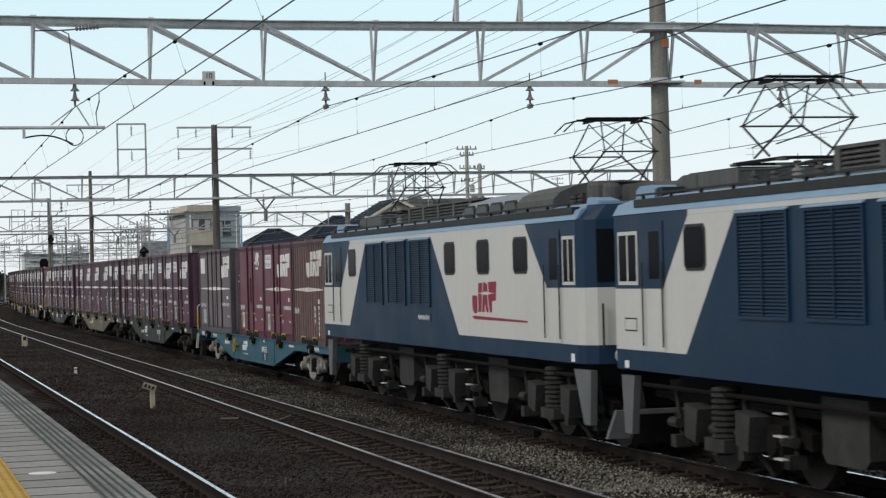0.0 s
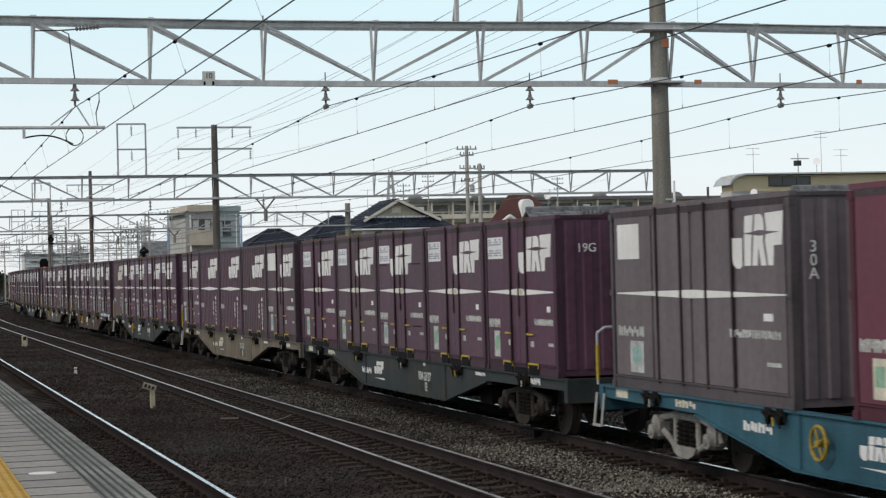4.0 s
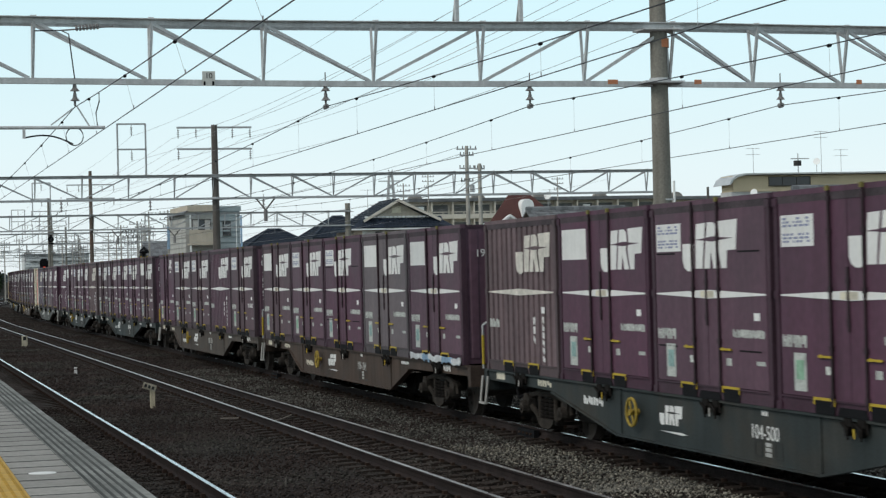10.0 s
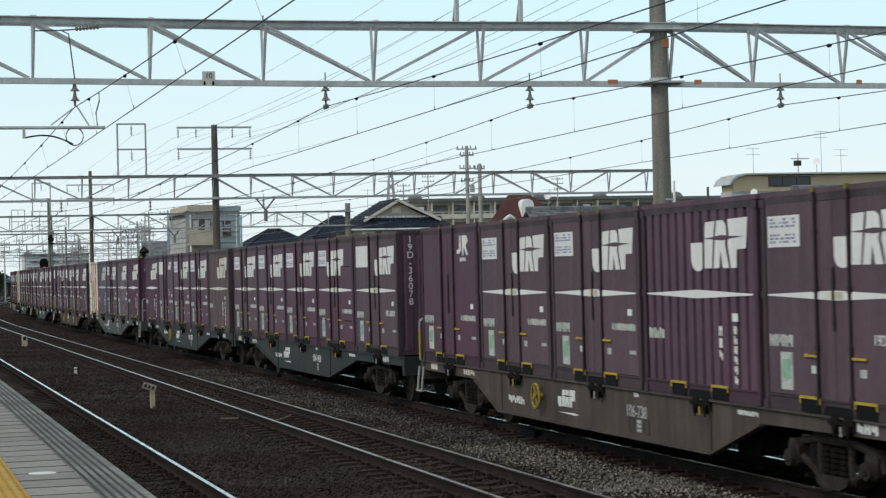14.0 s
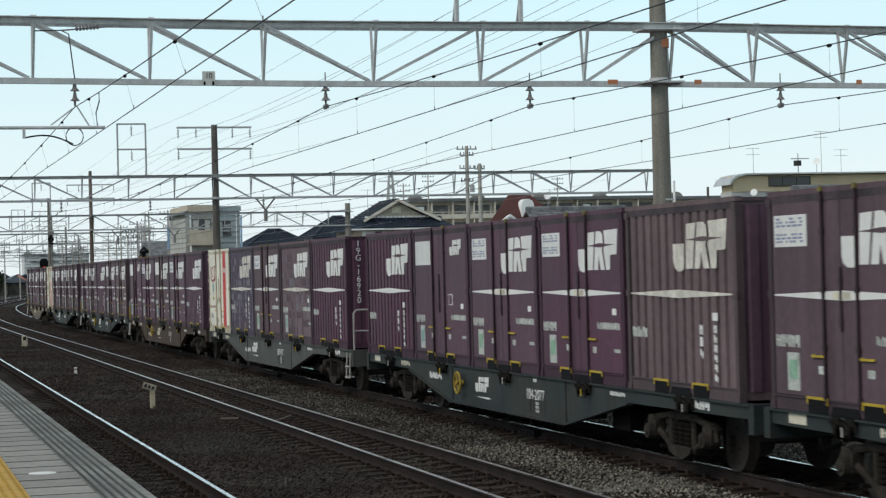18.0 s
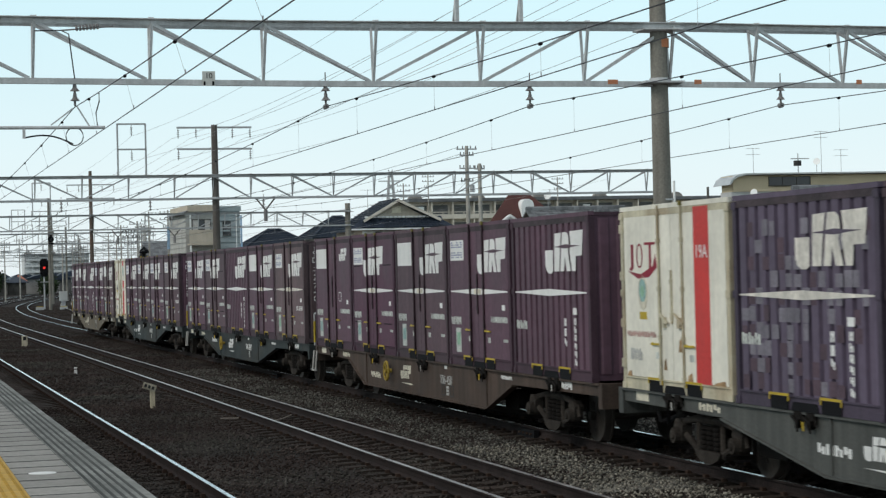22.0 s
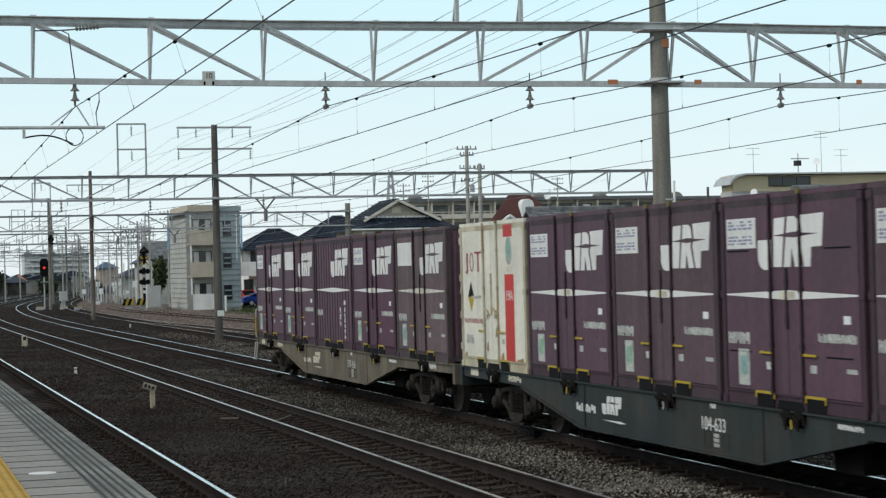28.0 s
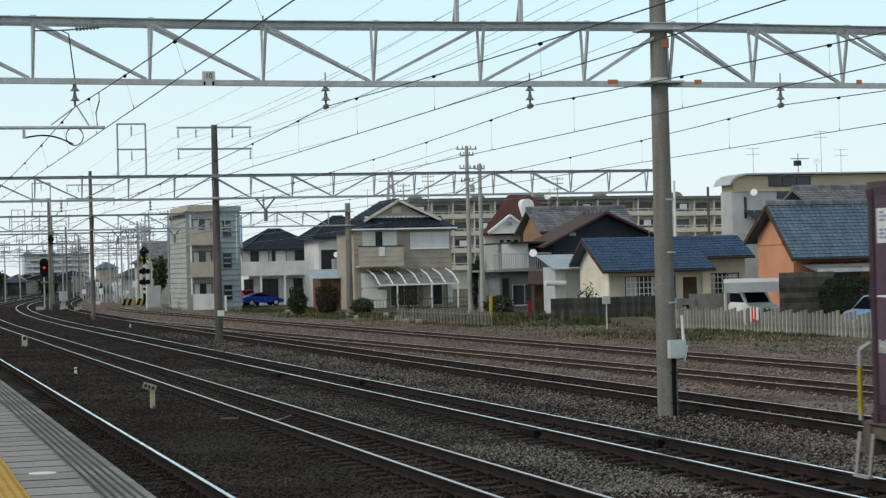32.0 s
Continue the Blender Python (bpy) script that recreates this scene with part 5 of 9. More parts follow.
def locomotive():
    e_ = empty("electric_locomotive", "blue and white electric freight locomotive with two pantographs", "locomotive", "locomotives hauling the train")
    bm = bmesh.new()
    loco_body_profile(bm, -9.3, 7.80)
    half = nose_plan(0.0)
    plan = half + [(x, -y) for x, y in half[::-1]]
    for za, zb, k in ((1.28, 3.36, 1.0), (3.36, 3.58, 0.93)):
        low_ring = [bm.verts.new((7.795 + (x - 7.8) * (1.0 if za < 3 else k), y, za)) for x, y in plan]
        top_ring = [bm.verts.new((7.795 + (x - 7.8) * k, y * (1.0 if za < 3 else 0.86), zb)) for x, y in plan]
        n = len(plan)
        for i in range(n):
            j = (i + 1) % n
            bm.faces.new((low_ring[i], low_ring[j], top_ring[j], top_ring[i]))
        bm.faces.new(top_ring)
    part("body", bm, loco_blue_m, e_)
    Y = -1.45
    for sgn in (1, -1):
        yy = Y if sgn > 0 else -Y + 0.004
        part_name = "white_panel"
        plate(part_name, [(-9.3, 1.55), (-6.83, 1.55), (-5.23, 3.30), (-6.67, 3.30), (-7.55, 2.37), (-9.3, 2.37)], yy, loco_white_m, e_, 0.004, "white livery panel")
        plate(part_name, [(-0.12, 3.30), (1.62, 1.55), (7.80, 1.55), (7.80, 2.38), (6.45, 2.38), (5.43, 3.36), (5.43, 3.37), (-0.12, 3.37)], yy, loco_white_m, e_, 0.004, "white livery panel")
        plate("cantrail_stripe", rect(-6.67, -0.12, 3.302, 3.37), yy, loco_white_m, e_, 0.004)
    for m_ in (-1, 1):
        turned = lambda pts: [(x, y * m_) for x, y in pts]
        shared("white_front", ("nose", m_), lambda bm: upright_sheet(bm, turned(nose_plan(0.006)), (-0.004, 0.0), 1.55, 2.38), loco_white_m, e_, None, "white rounded cab front")
        shared("windscreen", ("screen", m_), lambda bm: upright_sheet(bm, turned(nose_plan(0.008)[2:]), (-0.004, 0.0), 2.46, 3.22), window_m, e_, None, "dark windscreen pane")
        shared("head_lamp", ("hlamp", m_), lambda bm: tube(bm, (8.26, m_ * 0.95, 1.40), (8.29, m_ * 0.95, 1.40), 0.11, n=12), galv_m, e_, None, "round headlamp")
        shared("windscreen", ("rscreen", m_), lambda bm: box(bm, -9.312, -9.30, min(m_ * 0.06, m_ * 1.40), max(m_ * 0.06, m_ * 1.40), 2.45, 3.20), window_m, e_, None, "dark windscreen pane")
    shared("white_front", "rearwhite", lambda bm: box(bm, -9.306, -9.30, -1.44, 1.44, 1.55, 2.37), loco_white_m, e_, None, "white cab front panel")
    for sx in (-1, 1):
        ex = 8.2 if sx > 0 else -9.3
        shared("roof_cap", ("rcap", sx), lambda bm: slab_x(bm, [(-1.46, 3.37), (-1.37, 3.515), (-1.05, 3.615), (0, 3.655), (1.05, 3.615), (1.37, 3.515), (1.46, 3.37)], (-0.7 if sx > 0 else -9.32), (7.86 if sx > 0 else -0.72)), loco_sky_m, e_, None, "blue roof edge with sky sheen painted in")
        shared("snow_plough", ("plough", sx), lambda bm: slab_x(bm, [(-1.25, 0.22), (1.25, 0.22), (1.1, 0.62), (-1.1, 0.62)], ex + sx * 0.15 - 0.05, ex + sx * 0.15 + 0.05), skirt_m if sx > 0 else under_m, e_, None, "grey plough plate" if sx > 0 else "near-black plough plate")
        shared("corner_skirt", ("skirt", sx), lambda bm: slab(bm, [(ex - sx * 0.02, 1.19), (ex - sx * (0.75 if sx > 0 else 0.5), 1.19), (ex - sx * 0.36, 0.40), (ex - sx * 0.1, 0.40)], -1.40, -1.30), skirt_m, e_, None, "grey corner skirt")
        shared("coupler", ("lcoup", sx), lambda bm: box(bm, min(ex, ex + sx * 0.45), max(ex, ex + sx * 0.45), -0.2, 0.2, 0.72, 1.02), under_m, e_)
        shared("hand_rail", ("lrail", sx), lambda bm: (tube(bm, (ex + sx * 0.06, -1.22, 1.5), (ex + sx * 0.06, -1.22, 2.15), 0.018, n=6), tube(bm, (ex + sx * 0.06, 1.22, 1.5), (ex + sx * 0.06, 1.22, 2.15), 0.018, n=6)), grey_dark_m, e_)

    def side_window(x0, x1, z0, z1, trim):
        r = 0.07
        ring = [(x0 + r, z0), (x1 - r, z0), (x1, z0 + r), (x1, z1 - r), (x1 - r, z1), (x0 + r, z1), (x0, z1 - r), (x0, z0 + r)]
        w = plate("window", ring, Y - 0.004, trim, e_, 0.012, "rounded side window")
        q = 0.035
        plate("pane", [(x + (q if x < (x0 + x1) / 2 else -q), z + (q if z < (z0 + z1) / 2 else -q)) for x, z in ring], Y - 0.016, window_m, w, 0.004)
    for x0, x1 in ((-6.80, -6.12), (0.79, 1.46), (2.81, 3.51), (4.83, 5.55)):
        side_window(x0, x1, 2.60, 3.18, grey_dark_m)
    for x0, x1 in ((-9.15, -8.42), (7.22, 7.76)):
        w = plate("cab_window", rect(x0, x1, 2.42, 3.14), Y - 0.001, loco_white_m, e_, 0.012, "sliding cab window with pale frame")
        xm = (x0 + x1) / 2
        plate("pane", rect(x0 + 0.05, xm - 0.03, 2.47, 3.09), Y - 0.013, window_m, w, 0.004)
        plate("pane", rect(xm + 0.03, x1 - 0.05, 2.47, 3.09), Y - 0.013, window_m, w, 0.004)
    for x0 in (-8.12, 6.50):
        d = plate("cab_door", rect(x0, x0 + 0.60, 2.38, 3.25), Y - 0.004, loco_blue_m, e_, 0.008, "narrow cab door")
        plate("door_lower", rect(x0, x0 + 0.60, 1.56, 2.372), Y - 0.005, loco_white_m, d, 0.008)
        plate("pane", rect(x0 + 0.12, x0 + 0.48, 2.50, 3.12), Y - 0.012, window_m, d, 0.003)
        for q in (-0.05, 0.65):
            shared("hand_rail", ("drail", x0, q), lambda bm: tube(bm, (x0 + q, Y - 0.05, 1.62), (x0 + q, Y - 0.05, 2.72), 0.013, n=6), grey_dark_m, d)
    for x0, x1 in ((-5.18, -3.79), (-3.38, -1.98), (-1.61, -0.20)):
        lo = shared("louvre", ("louvre", x0), lambda bm: [box(bm, *b, Y - 0.03, Y, *z) for b, z in (((x0, x0 + 0.05), (2.02, 3.27)), ((x1 - 0.05, x1), (2.02, 3.27)), ((x0 + 0.05, x1 - 0.05), (2.02, 2.06)), ((x0 + 0.05, x1 - 0.05), (3.23, 3.27)), (((x0 + x1) / 2 - 0.015, (x0 + x1) / 2 + 0.015), (2.06, 3.23)))], loco_blue_m, e_, None, "blue louvred air intake")
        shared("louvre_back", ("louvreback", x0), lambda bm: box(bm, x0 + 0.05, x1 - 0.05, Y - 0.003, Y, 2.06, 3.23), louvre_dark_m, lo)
        for i in range(28):
            z = 2.068 + 0.0415 * i
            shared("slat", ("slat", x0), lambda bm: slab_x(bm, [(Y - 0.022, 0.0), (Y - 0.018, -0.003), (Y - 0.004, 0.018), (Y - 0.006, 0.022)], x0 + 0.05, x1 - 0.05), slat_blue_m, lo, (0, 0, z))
        shared("rain_strip", ("rstrip", x0), lambda bm: slab_x(bm, [(Y, 3.275), (Y - 0.05, 3.262), (Y - 0.05, 3.275), (Y, 3.30)], x0 - 0.02, x1 + 0.02), loco_sky_m, lo, None, "paler rain strip")
    # number plate and mark as plain shapes
    np_ = plate("number_plate", rect(-1.16, -0.20, 1.74, 1.90), Y - 0.002, loco_blue_m, e_, 0.01)
    block_text(np_, -1.08, -0.28, 1.775, 1.865, Y - 0.012, galv_m, 5, "bars")
    emblem(e_, 2.48, 3.88, 1.94, 2.48, Y - 0.004, crimson_m, loco_white_m)
    plate("mark_line", [(2.44, 1.885), (2.6, 1.84), (5.48, 1.83), (5.48, 1.86), (2.6, 1.90)], Y - 0.004, crimson_m, e_, label="crimson underline")
    plate("sticker", rect(7.5, 7.65, 1.30, 1.42), Y - 0.001, white_m, e_)
    plate("sticker", rect(-9.0, -8.85, 1.30, 1.40), Y - 0.001, white_m, e_)
    plate("label_frame", rect(-8.95, -8.5, 1.80, 1.98), Y - 0.004, grey_dark_m, e_)
    plate("label_field", rect(-8.93, -8.52, 1.82, 1.96), Y - 0.007, loco_white_m, e_)
    # roof
    def gutter(bm):
        box(bm, -8.6, 7.6, -1.425, -1.30, 3.455, 3.56)
        for i in range(17):
            x = -8.4 + i * 0.98
            box(bm, x - 0.02, x + 0.02, -1.38, -1.34, 3.56, 3.615)
        box(bm, -8.6, 7.6, -1.39, -1.33, 3.61, 3.632)
    shared("roof_walkway", "gutter", gutter, grey_dark_m, e_, None, "dark roof walkway rail")
    gr = shared("resistor_grille", "grille", lambda bm: box(bm, -3.632, 1.25, -0.84, 0.84, 3.58, 3.935), under_m, e_, None, "grey roof resistor box with louvres")
    shared("grille_cap", "grillecap", lambda bm: (box(bm, -3.669, 1.25, -0.92, 0.92, 3.913, 3.954), box(bm, -3.669, 1.25, -0.92, -0.84, 3.58, 3.617)), roof_grey_m, gr)
    for b in range(5):
        x0 = -3.61 + b * 1.07
        shared("grille_post", "gpost", lambda bm: box(bm, -0.07, 0.07, -0.925, -0.84, 3.617, 3.913), roof_grey_m, gr, (x0, 0, 0))
        for i in range(5):
            if b < 4:
                shared("slat", "rslat", lambda bm: slab_x(bm, [(-0.92, 0.0), (-0.91, -0.012), (-0.845, 0.045), (-0.855, 0.057)], 0.08, 0.99), roof_grey_m, gr, (x0, 0, 3.632 + 0.056 * i))
    def hood(bm):
        slab_x(bm, [(-1.12, 3.56), (-1.09, 3.758), (-0.97, 3.854), (-0.72, 3.935), (-0.38, 3.987), (0, 4.002), (0.38, 3.987), (0.72, 3.935), (0.97, 3.854), (1.09, 3.758), (1.12, 3.56)], 0.85, 4.039)
    hd = shared("roof_hood", "hood", hood, hood_m, e_, None, "pale blue-grey rounded roof hood")
    shared("hood_end", "hoodend", lambda bm: slab_x(bm, [(-1.14, 3.56), (-1.12, 3.743), (-1.0, 3.854), (-0.75, 3.95), (-0.4, 4.009), (0, 4.024), (0.4, 4.009), (0.75, 3.95), (1.0, 3.854), (1.12, 3.743), (1.14, 3.56)], 4.039, 5.9), roof_grey_m, hd)
    for i in range(4):
        x0 = 0.98 + 0.80 * i
        ring = lambda g: [(x0 + g + 0.05, 3.60 + g), (x0 + 0.66 - g - 0.05, 3.60 + g), (x0 + 0.66 - g, 3.632 + g), (x0 + 0.66 - g, 3.728 - g), (x0 + 0.66 - g - 0.08, 3.802 - g), (x0 + g + 0.08, 3.802 - g), (x0 + g, 3.728 - g), (x0 + g, 3.632 + g)]
        fr = shared("hood_window", ("hoodw", i), lambda bm: slab(bm, ring(0.0), -1.132, -1.09), grey_dark_m, hd, None, "rounded hood window")
        shared("pane", ("hoodp", i), lambda bm: slab(bm, ring(0.035), -1.137, -1.132), hood_pane_m, fr)
    # roof gear at both ends: ventilator boxes, air tanks, insulators and cable runs
    bx = shared("equipment_box", "rboxbig", lambda bm: (slab(bm, [(-8.75, 3.56), (-6.75, 3.56), (-6.75, 3.88), (-8.55, 3.88), (-8.75, 3.83)], -0.72, 0.72), box(bm, -8.1, -8.06, -0.735, -0.72, 3.58, 3.86)), roof_grey_m, e_, None, "dark grey roof equipment box")
    shared("lid", "rboxlid", lambda bm: box(bm, -8.5, -6.8, -0.66, 0.66, 3.88, 3.90), grey_dark_m, bx)
    shared("ventilator", "vent", lambda bm: slab(bm, [(-9.2, 3.50), (-8.55, 3.50), (-8.50, 3.70), (-8.62, 3.76), (-9.06, 3.76), (-9.2, 3.70)], -1.15, -0.80), loco_sky_m, e_, None, "pale blue ventilator cowl")
    shared("ventilator_grille", "ventg", lambda bm: box(bm, -8.50, -8.30, -1.12, -0.80, 3.52, 3.72), grey_dark_m, e_)
    shared("equipment_box", "rboxfront", lambda bm: slab(bm, [(6.2, 3.56), (8.0, 3.52), (7.9, 3.86), (7.5, 3.93), (6.4, 3.93), (6.2, 3.86)], -0.15, 0.95), roof_grey_m, e_, None, "dark grey roof equipment box")
    for x, r_, h_ in ((6.62, 0.20, 3.97), (7.12, 0.13, 3.92)):
        shared("air_tank", ("rtank", x), lambda bm: lathe(bm, x, -0.62, [(r_, 3.56), (r_, h_ - 0.06), (r_ * 0.8, h_), (r_ * 0.3, h_ + 0.01)], 14), roof_grey_m, e_, None, "upright grey roof canister")
    shared("ventilator", "vent2", lambda bm: slab(bm, [(7.35, 3.50), (7.85, 3.46), (7.82, 3.64), (7.45, 3.70), (7.35, 3.66)], -1.1, -0.75), loco_sky_m, e_, None, "pale blue ventilator cowl")
    for x in (-6.1, -5.5, -4.9, -4.3, 5.05, 5.9, 6.25):
        def stand(bm):
            for i in range(4):
                tube(bm, (x, -0.78, 3.58 + 0.055 * i), (x, -0.78, 3.61 + 0.055 * i), 0.07, n=8)
            tube(bm, (x, -0.78, 3.56), (x, -0.78, 3.82), 0.035, n=6)
        shared("roof_insulator", ("rins", x), stand, bogie_new_m if x in (5.05, -4.9) else roof_grey_m, e_, None, "ribbed roof insulator")
    shared("roof_cable", "rcable1", lambda bm: rope(bm, [(-6.5, -0.78, 3.84), (-5.5, -0.80, 3.80), (-4.4, -0.78, 3.84), (-3.7, -0.7, 3.80)], 0.02, 5), grey_dark_m, e_, None, "black roof cable")
    shared("roof_cable", "rcable2", lambda bm: rope(bm, [(4.9, -0.78, 3.83), (5.6, -0.82, 3.78), (6.4, -0.7, 3.82), (7.2, -0.5, 3.70)], 0.02, 5), grey_dark_m, e_, None, "black roof cable")
    shared("roof_conduit", "rcable3", lambda bm: tube(bm, (-6.6, -0.3, 3.72), (-3.7, -0.3, 3.72), 0.05, n=6), grey_dark_m, e_)
    shared("arrester", "arrest", lambda bm: (slab(bm, [(-5.0, 3.56), (-4.2, 3.56), (-4.2, 3.82), (-4.35, 3.92), (-4.85, 3.92), (-5.0, 3.82)], -0.3, 0.5), tube(bm, (-5.3, 0.1, 3.56), (-5.3, 0.1, 4.05), 0.04, n=6)), grey_dark_m, e_, None, "dark breaker housing")
    for x in (-6.5, 5.6):
        pantograph(e_, x)
    for x in (-6.15, 0.0, 6.15):
        loco_bogie(e_, x)
    shared("underframe", "lunder", lambda bm: (box(bm, -8.9, 7.7, -0.7, 0.7, 0.78, 1.27), box(bm, -3.4, -2.4, -0.8, 0.8, 0.4, 0.78), box(bm, 2.6, 3.5, -0.8, 0.8, 0.4, 0.78)), black_m, e_, None, "black underframe")
    for x0 in (-3.6, 2.5):
        shared("underframe_tank", ("ltank", x0), lambda bm: slab(bm, [(x0, 0.55), (x0 + 0.1, 0.45), (x0 + 1.0, 0.45), (x0 + 1.1, 0.55), (x0 + 1.1, 1.19), (x0, 1.19)], -1.2, 1.2), sandbox_m, e_)
    shared("brake_pipe", "lpipe", lambda bm: (tube(bm, (-8.7, -1.3, 1.08), (7.6, -1.3, 1.08), 0.03, n=6), tube(bm, (-8.7, -1.1, 0.95), (7.6, -1.1, 0.95), 0.05, n=6)), under_m, e_)
    return e_


RIDERS.append((locomotive(), 113.03, 0.0, 0.0))
RIDERS.append((locomotive(), 131.73, 0.0, 0.0))


# ---- overhead line: gantries, wires ----
GANTRIES = [18.2, -35.8, -89.8, -143.8, -197.8, -251.8, -305.8, -359.8]


def string_insulator(bm, x, y, z_top, z_low, r=0.085):
    tube(bm, (x, y, z_low), (x, y, z_top), 0.022, n=6)
    n = 2
    for i in range(n):
        z = z_low + (z_top - z_low) * (0.30 + 0.45 * i)
        tube(bm, (x, y, z - 0.02), (x, y, z + 0.05), r, r * 0.35, n=12)
        tube(bm, (x, y, z + 0.05), (x, y, z + 0.12), r * 0.45, r * 0.3, n=8)


def camber(y, top):
    """How far a chord of the near gantry stands off its level at y."""
    marks = ((2.2, 0.065), (6.5, 0.02), (10.7, 0.03), (14.0, 0.062), (18.5, 0.012)) if top else ((2.2, 0.04), (8.0, -0.02), (13.0, -0.012), (18.5, -0.05))
    return float(np.interp(y, [a for a, b in marks], [b for a, b in marks]))


def gantry(x, y_low, y_high, poles, near):
    s = bend(x)
    g = empty("overhead_gantry", "grey steel lattice gantry spanning the tracks on concrete poles", "gantry", "overhead gantries")
    g.location = (x, 0, 0)
    gm = galv_m if near else galv_far_m
    up, dn = (lambda y: camber(y, True) - 0.02 if near else 0.0), (lambda y: camber(y, False) - 0.022 if near else 0.0)
    cuts = [y_low + (y_high - y_low) * i / 16 for i in range(17)]

    def chord(bm, xa, xb, za, zb, off):
        prev = None
        for y in cuts:
            row = [bm.verts.new((q, y + s, z + off(y))) for q, z in ((xa, za), (xb, za), (xb, zb), (xa, zb))]
            if prev:
                for i in range(4):
                    bm.faces.new((prev[i], prev[(i + 1) % 4], row[(i + 1) % 4], row[i]))
            else:
                bm.faces.new(row)
            prev = row
        bm.faces.new(prev[::-1])
    for dx in (-0.22, 0.22):
        bm = bmesh.new()
        chord(bm, dx - 0.05, dx + 0.05, 7.21, 7.225, up)
        chord(bm, dx - 0.05, dx - 0.035, 7.11, 7.21, up)
        part("top_chord", bm, gm, g, "steel angle chord")
    bm = bmesh.new()
    chord(bm, -0.055, 0.055, 6.10, 6.115, dn)
    chord(bm, 0.04, 0.055, 6.115, 6.20, dn)
    chord(bm, -0.055, -0.04, 6.115, 6.20, dn)
    part("bottom_chord", bm, gm, g, "steel channel chord")
    nodes = []
    y = 0.685 - 2.035 * 3
    while y < y_high - 0.3:
        if y > y_low:
            nodes.append(y)
        y += 2.035 if y < 12 else 1.72 if y < 16 else 1.9
    for y in nodes:
        bm = bmesh.new()
        for dx in (-0.22, 0.22):
            bar(bm, (0.0, y + s, 6.19 + dn(y)), (dx, y + s + 0.03, 7.16 + up(y)), 0.045, 0.05)
        bar(bm, (-0.24, y + s, 7.235 + up(y)), (0.24, y + s, 7.235 + up(y)), 0.06, 0.02)
        part("vertical", bm, gm, g, "V-shaped lattice post")
        if near:
            bm = bmesh.new()
            for dx in (-0.2, -0.05, 0.08, 0.2):
                tube(bm, (dx, y + s + 0.06, 7.226 + up(y)), (dx, y + s + 0.06, 7.25 + up(y)), 0.018, n=5)
            part("bolts", bm, gm, g)
    for a, b in zip(nodes, nodes[1:]):
        up_right = 8.0 < a < 14.0 or 19.5 < a < 26.0 or a > 31
        bm = bmesh.new()
        for dx in (-0.09, 0.09) if up_right else (-0.19, 0.19):
            if up_right:
                bar(bm, (0.0, a + s + 0.06, 6.20 + dn(a)), (dx, b + s - 0.02, 7.14 + up(b)), 0.045, 0.055)
            else:
                bar(bm, (dx, a + s + 0.02, 7.14 + up(a)), (0.0, b + s - 0.06, 6.20 + dn(b)), 0.045, 0.055)
        part("diagonal", bm, gm, g, "lattice diagonal")
    for yp, top, r, pm in poles:
        bm = bmesh.new()
        tube(bm, (0, yp + s, -0.35), (0, yp + s, top), r, r * 0.72, n=20 if near else 12)
        pole = part("pole", bm, pm, g, "tapered concrete pole")
        for z in (7.16, 6.16):
            bm = bmesh.new()
            tube(bm, (0, yp + s, z - 0.06), (0, yp + s, z + 0.06), r * 0.85 + 0.02, n=16)
            box(bm, -0.3, 0.3, yp + s - 0.4, yp + s + 0.4, z - 0.045, z - 0.01)
            part("clamp", bm, gm, pole)
        if top > 8.5:
            for z, ys in ((9.33, (-1.62, -0.82, 0.82, 1.62)), (8.37, (-1.62, 1.62))):
                bm = bmesh.new()
                box(bm, -0.05, 0.05, yp + s - 1.68, yp + s + 1.68, z - 0.04, z + 0.04)
                arm = part("cross_arm", bm, gm, pole, "steel cross arm")
                for q in ys:
                    bm = bmesh.new()
                    tube(bm, (0, yp + s + q, z - 0.5), (0, yp + s + q, z - 0.04), 0.014, n=5)
                    for i in range(4):
                        tube(bm, (0, yp + s + q, z - 0.42 + 0.09 * i), (0, yp + s + q, z - 0.39 + 0.09 * i), 0.05, n=8)
                    part("insulator", bm, insul_m, arm, "hanging disc insulator")
    bm = bmesh.new()
    for yq in (10.44, 11.68):
        box(bm, -0.04, 0.04, yq + s - 0.035, yq + s + 0.035, 7.22, 9.52)
        bar(bm, (-0.25, yq + s, 7.22), (0, yq + s, 7.75), 0.05, 0.05)
    for z in (9.50, 8.38):
        box(bm, -0.04, 0.04, 10.44 + s, 11.68 + s, z - 0.035, z + 0.035)
    fr = part("feeder_frame", bm, gm, g, "steel portal for feeder wires")
    for z in (9.47, 8.35):
        bm = bmesh.new()
        tube(bm, (0, 11.06 + s, z - 0.5), (0, 11.06 + s, z), 0.014, n=5)
        for i in range(4):
            tube(bm, (0, 11.06 + s, z - 0.42 + 0.09 * i), (0, 11.06 + s, z - 0.39 + 0.09 * i), 0.05, n=8)
        part("insulator", bm, insul_m, fr, "hanging disc insulator")
    for yq in (7.93, 11.82, 16.91):
        bm = bmesh.new()
        tube(bm, (0, yq + s, 6.1), (0, yq + s, 6.32), 0.012, n=5)
        string_insulator(bm, 0, yq + s, 6.10, 5.72)
        tube(bm, (-0.06, yq + s, 5.70), (0.06, yq + s, 5.70), 0.05, n=8)
        part("suspension_insulator", bm, insul_m, g, "ribbed suspension insulator")
    # pull-off bracket over the platform line
    bm = bmesh.new()
    string_insulator(bm, 0, 3.44 + s, 6.10, 5.72)
    part("suspension_insulator", bm, insul_m, g, "ribbed suspension insulator")
    bm = bmesh.new()
    tube(bm, (0, -1.0 + s, 5.35), (0, 3.95 + s, 5.345), 0.03, n=8)
